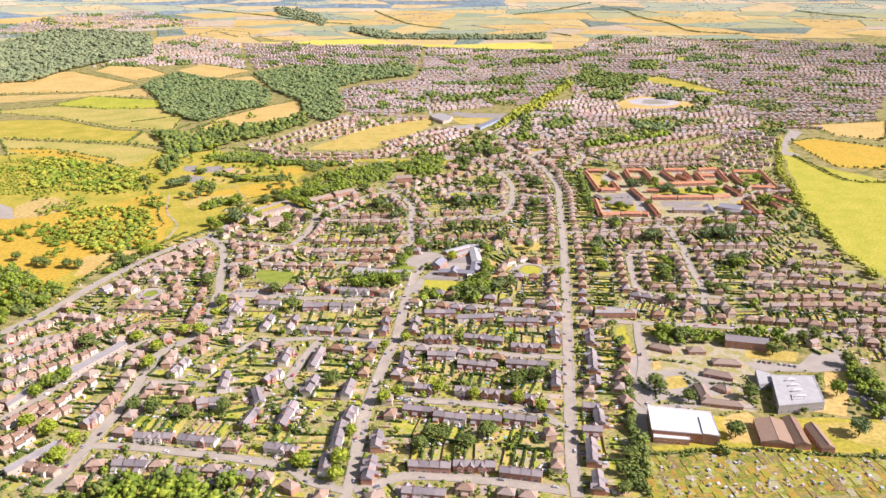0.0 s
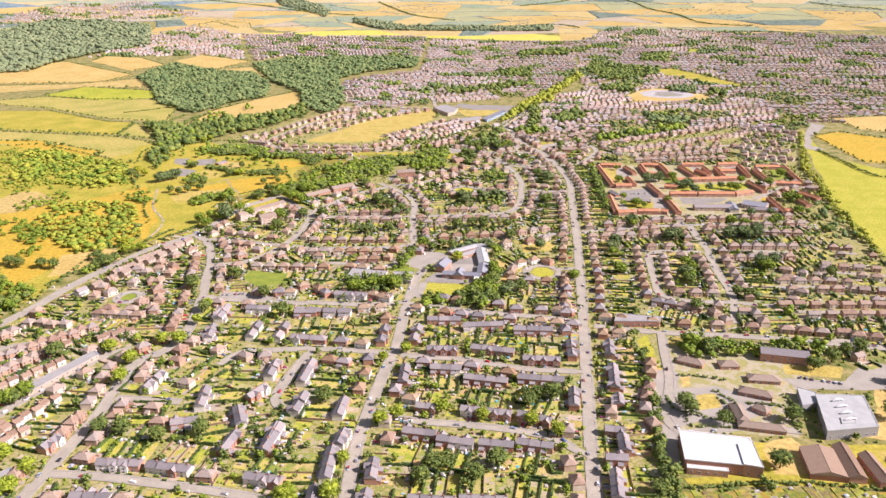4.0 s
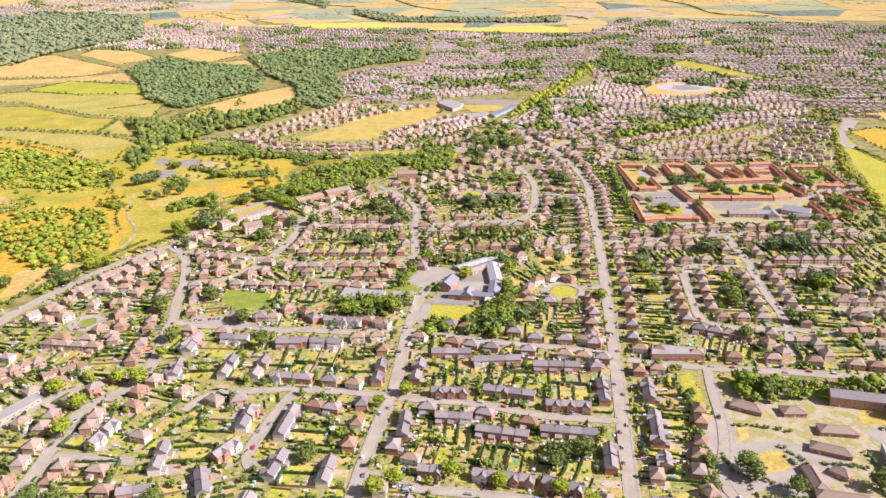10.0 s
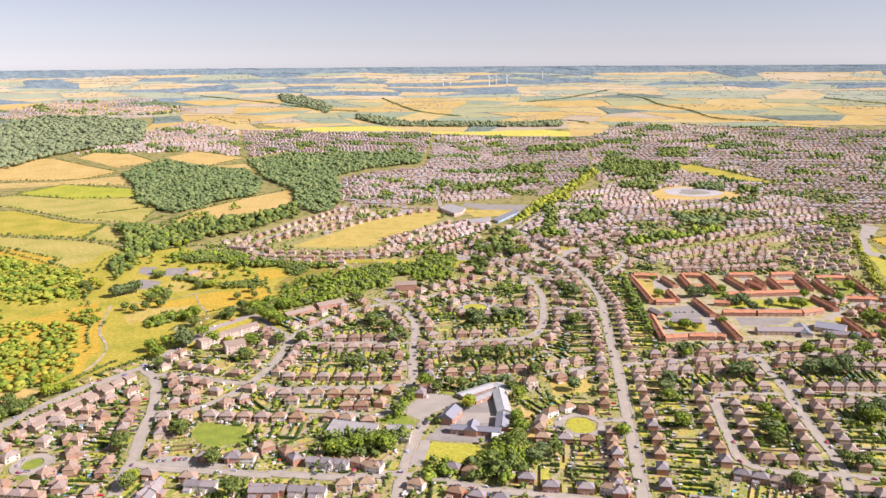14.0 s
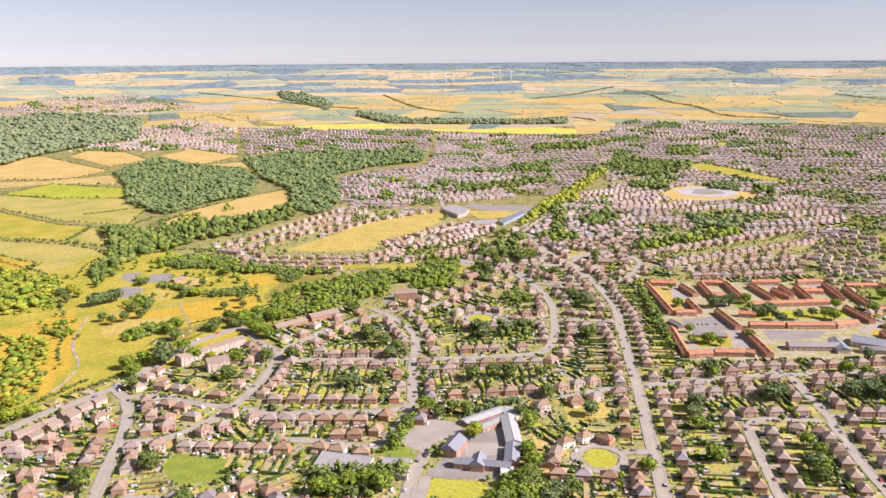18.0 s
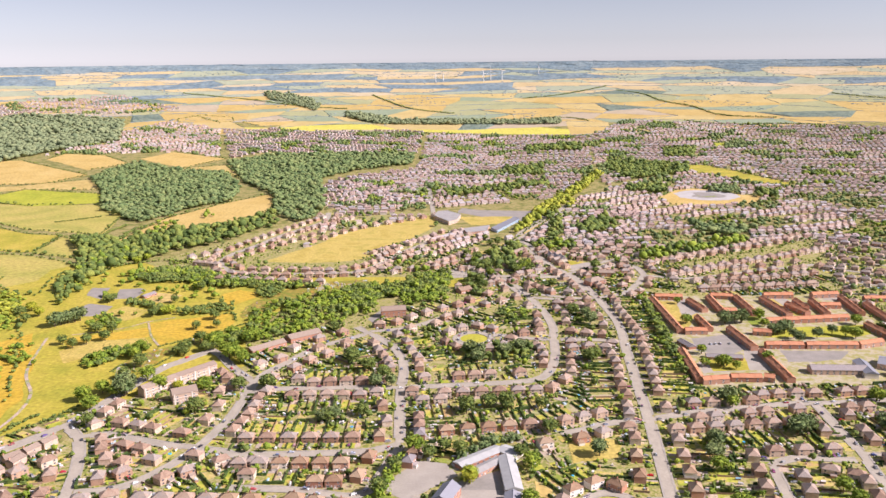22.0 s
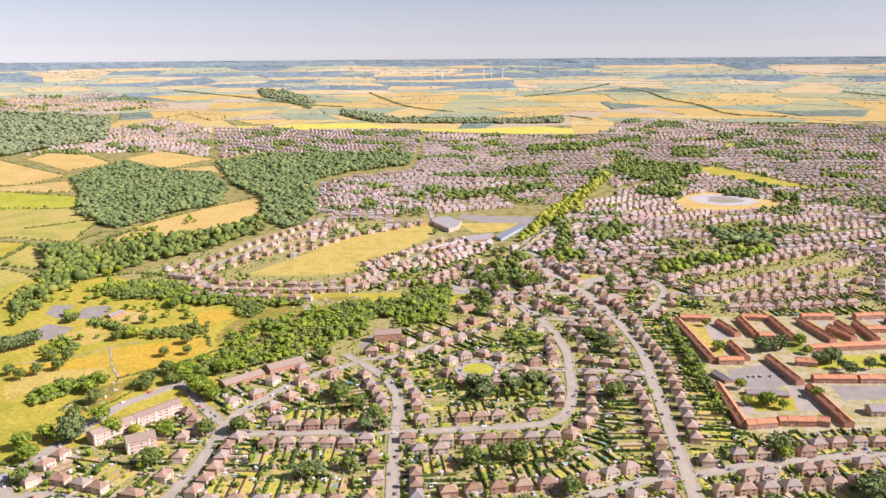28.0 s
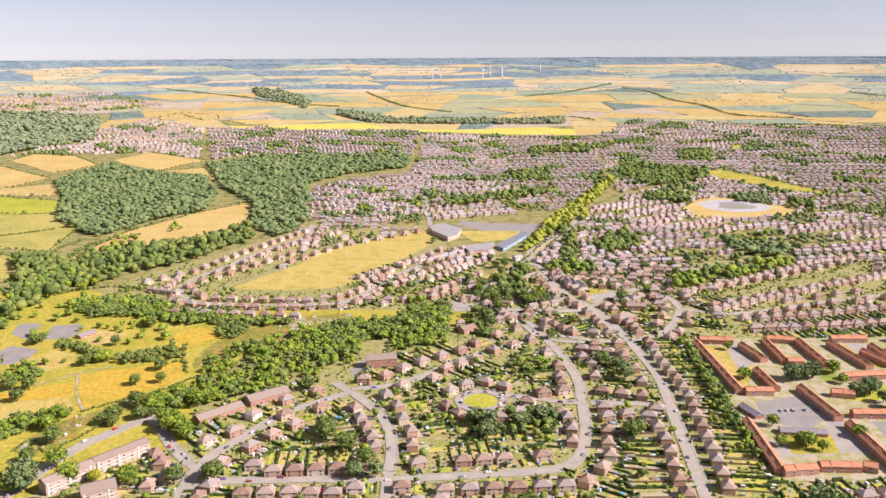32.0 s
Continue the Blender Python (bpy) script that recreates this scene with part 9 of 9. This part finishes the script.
for i, j in free:
    x, y = gx[i] + rng.uniform(-2, 2), gy[j] + rng.uniform(-2, 2)
    n = 0.5 + 0.5 * noise.noise((x / 40, y / 40, 3))
    if rng.random() < 0.11 + 0.24 * n:
        r = rng.uniform(0.6, 1.6)
        sh.add(ONE[rng.integers(8)], x, y, 0, r, r * rng.uniform(1.2, 2.2))
    if rng.random() < 0.10 * n + 0.012:
        r = rng.uniform(1.6, 3.4) * (1.3 if rng.random() < 0.2 else 1)
        (tr if rng.random() < 0.55 else br).add((CROWNS if y < 750 and r > 2.6 else MID if y < 950 else SMALL)[rng.integers(6)], x, y, 0.2, r, r * rng.uniform(1.7, 2.5))
sh.finish("garden_shrubs", "bright", "shrubs and bushes in the gardens", "shrubs")
tr.finish("garden_trees", "mixed", "small mid-green garden trees", "trees")
br.finish("garden_trees", "bright", "small bright green garden trees", "trees")

quarter(0.15, (-213.0, 1903.1), (-241.1, 2389.1), (-63, 2514), (-62, 3401), (217, 3308), (127.7, 2055.9), (-25.0, 1964.9))
quarter(-0.1, (127.7, 2055.9), (217, 3308), (500, 3283), (375.6, 2469.6), (204.2, 2053.1))
quarter(0.05, (505, 3252), (709, 3635), (1116, 3457), (811, 2558), (544.7, 2460.3), (369.4, 2262.2), (383.3, 2469.1))
quarter(-0.15, (1116, 3457), (1602, 3252), (1751, 3114), (897.7, 1683.9), (812.7, 1739.0), (708.8, 1715.3), (740.5, 1995.0), (772.5, 2243.1), (811, 2558))
quarter(0.3, (242.3, 2051.7), (361.1, 2215.8), (531.6, 2406.2), (507.0, 2041.6), (420.5, 1807.9), (206.6, 1703.6))
quarter(0.1, (134.0, 1705.7), (205.1, 1693.4), (417.5, 1796.2), (594.9, 1929.4), (749.7, 1958.6), (686.8, 1690.0), (565.3, 1693.4), (272.3, 1520.0), (222.4, 1445.6), (178.5, 1502.5))
quarter(0.5, (-1220, 2881), (-1187, 3405), (-1105, 3639), (-867, 3538), (-668, 2824), (-888, 2946))
quarter(-0.4, (-845, 3496), (-638, 3538), (-85, 3449), (-82, 2904), (-372, 2915), (-566, 2947), (-640, 2824))
quarter(0.2, (-1886, 3393), (-1985, 3568), (-1792, 3953), (-1443, 4128), (-1116, 3919), (-1324, 3789), (-1687, 3724))
quarter(0.2, (-279.9, 1533.2), (-211.5, 1715.5), (-233.2, 1877.8), (-209.9, 1877.1), (-24.7, 1937.0), (-17.9, 1821.6), (-163.9, 1663.7))
quarter(-0.6, (595.8, 1692.6), (742.0, 1741.2), (580.3, 1403.3), (452.6, 1258.5), (524.8, 1514.0))
quarter(-0.5, (544.9, 1259.4), (558.4, 1259.0), (482.4, 898.1), (499.7, 843.4), (526.5, 809.8), (463.3, 698.5), (441.2, 731.0), (414.7, 781.0), (415.6, 899.5), (443.7, 1004.5))
quarter(0.25, (542.4, 2438.2), (803, 2535), (740.5, 1995.0), (743.8, 1944.8), (590.3, 1916.0), (419.7, 1796.1), (504.9, 2034.0))
quarter(0.4, (69.1, 1672.9), (197.8, 1846.1), (261.4, 1767.8), (278.4, 1638.2), (265.1, 1522.0), (183.0, 1535.5), (103.9, 1450.2), (69.8, 1492.4))
quarter(-0.12, (285.4, 847.8), (419.5, 909.1), (462.9, 772.7), (510.8, 723.2), (488.1, 685.9), (362.2, 715.4), (269.4, 754.7))
quarter(0.05, (344.9, 700.6), (418.3, 687.1), (467.4, 651.8), (436.4, 601.0), (394.9, 642.2), (347.9, 670.7))
quarter(-0.5, (348.0, 938.3), (399.0, 945.2), (427.9, 923.1), (332.0, 758.6), (300.5, 758.7), (308.3, 836.5))
quarter(-0.2, (-301.4, 2245.8), (-277.3, 2380.0), (-200.4, 2491.9), (-79, 2571), (-70, 2993), (101, 2986), (69.4, 2281.6), (-50.5, 2006.0), (-257.0, 2012.2))
quarter(0.97, (-118.2, 1644.9), (-38.3, 1758.9), (7.7, 1794.6), (72.8, 1740.9), (62.8, 1677.5), (22.8, 1576.5), (-8.3, 1515.9), (-74.9, 1493.2), (-100.6, 1463.3))
quarter(0.3, (8.0, 1558.6), (62.8, 1634.4), (124.7, 1565.1), (100.9, 1452.0), (47.3, 1398.6), (12.9, 1396.7))
quarter(0.2, (120.3, 1710.6), (200.5, 1934.1), (450.5, 2116.0), (338.2, 1729.3), (210.1, 1581.7), (140.2, 1602.5))
tagged(part("far_houses", town), "rows of brick and rendered houses with tiled roofs", "houses", kind="stuff")
for name, g, words, cat in (("far_yards", yards, "paved yards behind the far houses", "yards"), ("far_gardens", lawns, "narrow back gardens behind the far houses", "gardens"), ("far_garden_hedges", bounds, "hedges between the far gardens", "hedges"),
                            ("far_sheds", huts, "small sheds in the far gardens", "sheds"), ("far_cars", kerb, "cars before the far houses", "cars")):
    tagged(part(name, g), words, cat, kind="stuff")
tagged(part("far_streets", streets), "pale asphalt streets between the far rows", "roads", kind="stuff")
tagged(part("hillside_houses", hill), "distant rows of houses, colours greyed for haze", "houses", kind="stuff")


# ---- patchwork of far fields climbing to the skyline ----
FAR = {}
# pasture, beet and fallow carry haze in their colour as extra grey-blue
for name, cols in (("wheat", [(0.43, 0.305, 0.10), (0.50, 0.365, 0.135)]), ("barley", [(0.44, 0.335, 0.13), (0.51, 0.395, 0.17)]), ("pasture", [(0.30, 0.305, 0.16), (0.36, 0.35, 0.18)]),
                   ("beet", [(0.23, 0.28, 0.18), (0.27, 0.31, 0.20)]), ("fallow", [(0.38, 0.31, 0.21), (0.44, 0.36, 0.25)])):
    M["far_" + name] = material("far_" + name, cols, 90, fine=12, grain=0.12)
# skyline copies of the crops, haze painted in by lifting green and blue
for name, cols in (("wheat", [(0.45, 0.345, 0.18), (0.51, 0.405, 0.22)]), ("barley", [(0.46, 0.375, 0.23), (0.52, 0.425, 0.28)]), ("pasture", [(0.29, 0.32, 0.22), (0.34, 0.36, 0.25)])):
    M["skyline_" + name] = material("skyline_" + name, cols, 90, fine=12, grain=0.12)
crop = list("wheat wheat barley pasture barley fallow wheat pasture wheat beet".split())
MANY = {}
fw, runs = Wood(), Geo("hazed_wood")
edges_r, r = [], 2960.0
while r < 4700:
    edges_r.append(r)
    r += max(44, 150 - (r - 2960) * 0.07) * rng.uniform(0.8, 1.2)
span = np.linspace(radians(44), radians(136), 27)
knot = {}
for i, r in enumerate(edges_r):
    gap = max(44, 150 - (r - 2960) * 0.07)
    for j, a in enumerate(span):
        knot[i, j] = (min(r + rng.uniform(-0.46, 0.46) * gap, 4640), a + rng.uniform(-0.42, 0.42) * (span[1] - span[0]))


def polar(q, b):
    return q * math.cos(b), 250 + q * math.sin(b)


for i in range(len(edges_r) - 1):
    for j in range(len(span) - 1):
        k00, k10, k11, k01 = knot[i, j], knot[i, j + 1], knot[i + 1, j + 1], knot[i + 1, j]
        cx, cy = polar(sum(k[0] for k in (k00, k10, k11, k01)) / 4, sum(k[1] for k in (k00, k10, k11, k01)) / 4)
        if taken(cx, cy) or (cy < 3380 and -900 < cx < 2600):
            continue
        n, m = 8, 3
        bm = bmesh.new()
        grid = []
        for u in range(n + 1):
            line = []
            for v in range(m + 1):
                s, t = u / n, v / m
                q = (k00[0] * (1 - s) + k10[0] * s) * (1 - t) + (k01[0] * (1 - s) + k11[0] * s) * t + 5 * math.sin(s * 9 + i + j)
                b = (k00[1] * (1 - s) + k10[1] * s) * (1 - t) + (k01[1] * (1 - s) + k11[1] * s) * t
                x, y = polar(q, b)
                line.append(bm.verts.new((x, y, height(x, y) + 0.5)))
            grid.append(line)
        for u in range(n):
            for v in range(m):
                bm.faces.new((grid[u][v], grid[u][v + 1], grid[u + 1][v + 1], grid[u + 1][v]))
        bm.normal_update()
        if sum(f.normal.z for f in bm.faces) < 0:
            bmesh.ops.reverse_faces(bm, faces=bm.faces)
        q = math.hypot(cx, cy - 250)
        name = crop[rng.integers(len(crop))]
        leafy = 0.4 * noise.noise((cx / 420, cy / 260, 4)) + 0.07 + 0.35 * max(0, (q - 3900) / 800) > rng.random() or q > 4540
        # farther out, wood and crop switch to their bluer or paler haze colours
        mat = M["copse" if q < 4100 else "hazed_wood"] if leafy else M.get("skyline_" + name, M["skyline_pasture"]) if q > 4050 else M["far_" + name]
        if leafy:                                 # a canopy with an uneven top
            bmesh.ops.subdivide_edges(bm, edges=bm.edges, cuts=1, use_grid_fill=True)
            for vert in bm.verts:
                vert.co.z += 0 if vert.is_boundary else rng.uniform(1.5, 3.5)
        if q > 3560:                              # the farthest fields stay joined, crop by crop
            rest = MANY.setdefault(mat.name, ([], [], mat))
            o = len(rest[0])
            bm.verts.index_update()
            rest[0].extend(v.co[:] for v in bm.verts)
            rest[1].extend(tuple(o + v.index for v in f.verts) for f in bm.faces)
            bm.free()
        else:
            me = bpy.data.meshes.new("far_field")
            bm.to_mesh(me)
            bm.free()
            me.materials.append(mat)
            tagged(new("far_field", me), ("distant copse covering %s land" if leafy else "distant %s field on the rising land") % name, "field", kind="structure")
        for ka, kb in ((k00, k10), (k00, k01)):
            if rng.random() < 0.6:
                d = math.hypot(ka[0] - kb[0], (ka[1] - kb[1]) * ka[0])
                n, last = max(2, int(d / 22)), None
                for k in range(n + 1):
                    t = k / n
                    x, y = polar(ka[0] + (kb[0] - ka[0]) * t + rng.uniform(-2, 2), ka[1] + (kb[1] - ka[1]) * t)
                    now = (x, y, height(x, y), rng.uniform(0.8, 2.4))
                    if last and rng.random() < 0.85:
                        runs.face([(last[0], last[1] - 2, last[2]), (x, y - 2, now[2]), (x, y, now[2] + now[3]), (last[0], last[1], last[2] + last[3])])
                        runs.face([(last[0], last[1], last[2] + last[3]), (x, y, now[2] + now[3]), (x, y + 4, now[2]), (last[0], last[1] + 4, last[2])])
                    last = now
for _ in range(15000):
    q, b = 2960 + 1690 * rng.random() ** 0.7, rng.uniform(radians(44), radians(136))
    x, y = polar(q, b)
    if taken(x, y) or (y < 3380 and -900 < x < 2600):
        continue
    n = noise.noise((b * 14, q / 160, 0)) + 0.5 * noise.noise((b * 40, q / 70, 5))
    if n > 0.30 - 0.4 * max(0, (q - 3700) / 950):
        s = rng.uniform(3.5, 8)
        fw.add(ONE[rng.integers(8)], x, y, height(x, y) - 1.5, s, s * 0.55)
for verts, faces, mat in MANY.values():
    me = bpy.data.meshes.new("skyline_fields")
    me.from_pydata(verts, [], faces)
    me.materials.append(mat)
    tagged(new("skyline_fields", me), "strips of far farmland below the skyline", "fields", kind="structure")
tagged(part("far_hedges", runs), "distant haze-blue hedge lines between the far fields", "hedges", kind="stuff")
fw.finish("far_woods", "hazed_wood", "distant hedges and copses in a haze-blue colour", "trees")


def wind_turbine(x, y, tall, turn, spin):
    z = height(x, y)
    top = tagged(new("wind_turbine"), "tall white three-bladed wind turbine on far farmland", "wind turbine", "wind turbines on the far fields")
    top.matrix_world = pose(x, y, z, 0, 0, turn)
    bm = bmesh.new()
    bmesh.ops.create_cone(bm, segments=10, radius1=2.0, radius2=1.1, depth=tall, matrix=Matrix.Translation((0, 0, tall / 2)))
    bmesh.ops.create_cone(bm, cap_ends=True, segments=8, radius1=1.6, radius2=1.3, depth=6, matrix=Matrix.Translation((0, 0, tall)) @ Matrix.Rotation(math.pi / 2, 4, "X"))
    me = bpy.data.meshes.new("tower")
    bm.to_mesh(me)
    bm.free()
    me.materials.append(M["white"])
    part("tower", me, top)
    for k in range(3):
        g = Geo("white")
        a = spin + k * 2 * math.pi / 3
        at = lambda q: (q[0] * math.cos(a) - q[2] * math.sin(a), q[1] - 4, q[0] * math.sin(a) + q[2] * math.cos(a) + tall)
        g.solid([at(q) for q in ((-0.9, -0.3, 0), (0.9, -0.3, 0), (0.9, 0.3, 0), (-0.9, 0.3, 0), (-1.4, 0, tall * 0.15), (1.2, 0, tall * 0.15), (-0.2, 0, tall * 0.5), (0.3, 0, tall * 0.5))],
                ((0, 1, 5, 4), (2, 3, 4, 5), (4, 5, 7, 6), (5, 4, 6, 7)))
        part("blade", g, top)


wind_turbine(-42, 4549, 34, 20, 0.2)
wind_turbine(-5, 4572, 38, -10, 0.9)
wind_turbine(198, 4549, 40, 30, 0.5)
wind_turbine(235, 4575, 46, 5, 0.1)
wind_turbine(292, 4571, 46, 15, 0.7)
wind_turbine(485, 4652, 40, 0, 0.3)
for kinds in (*TREE_KINDS.values(), CARS):
    for src in kinds:
        gone(src)
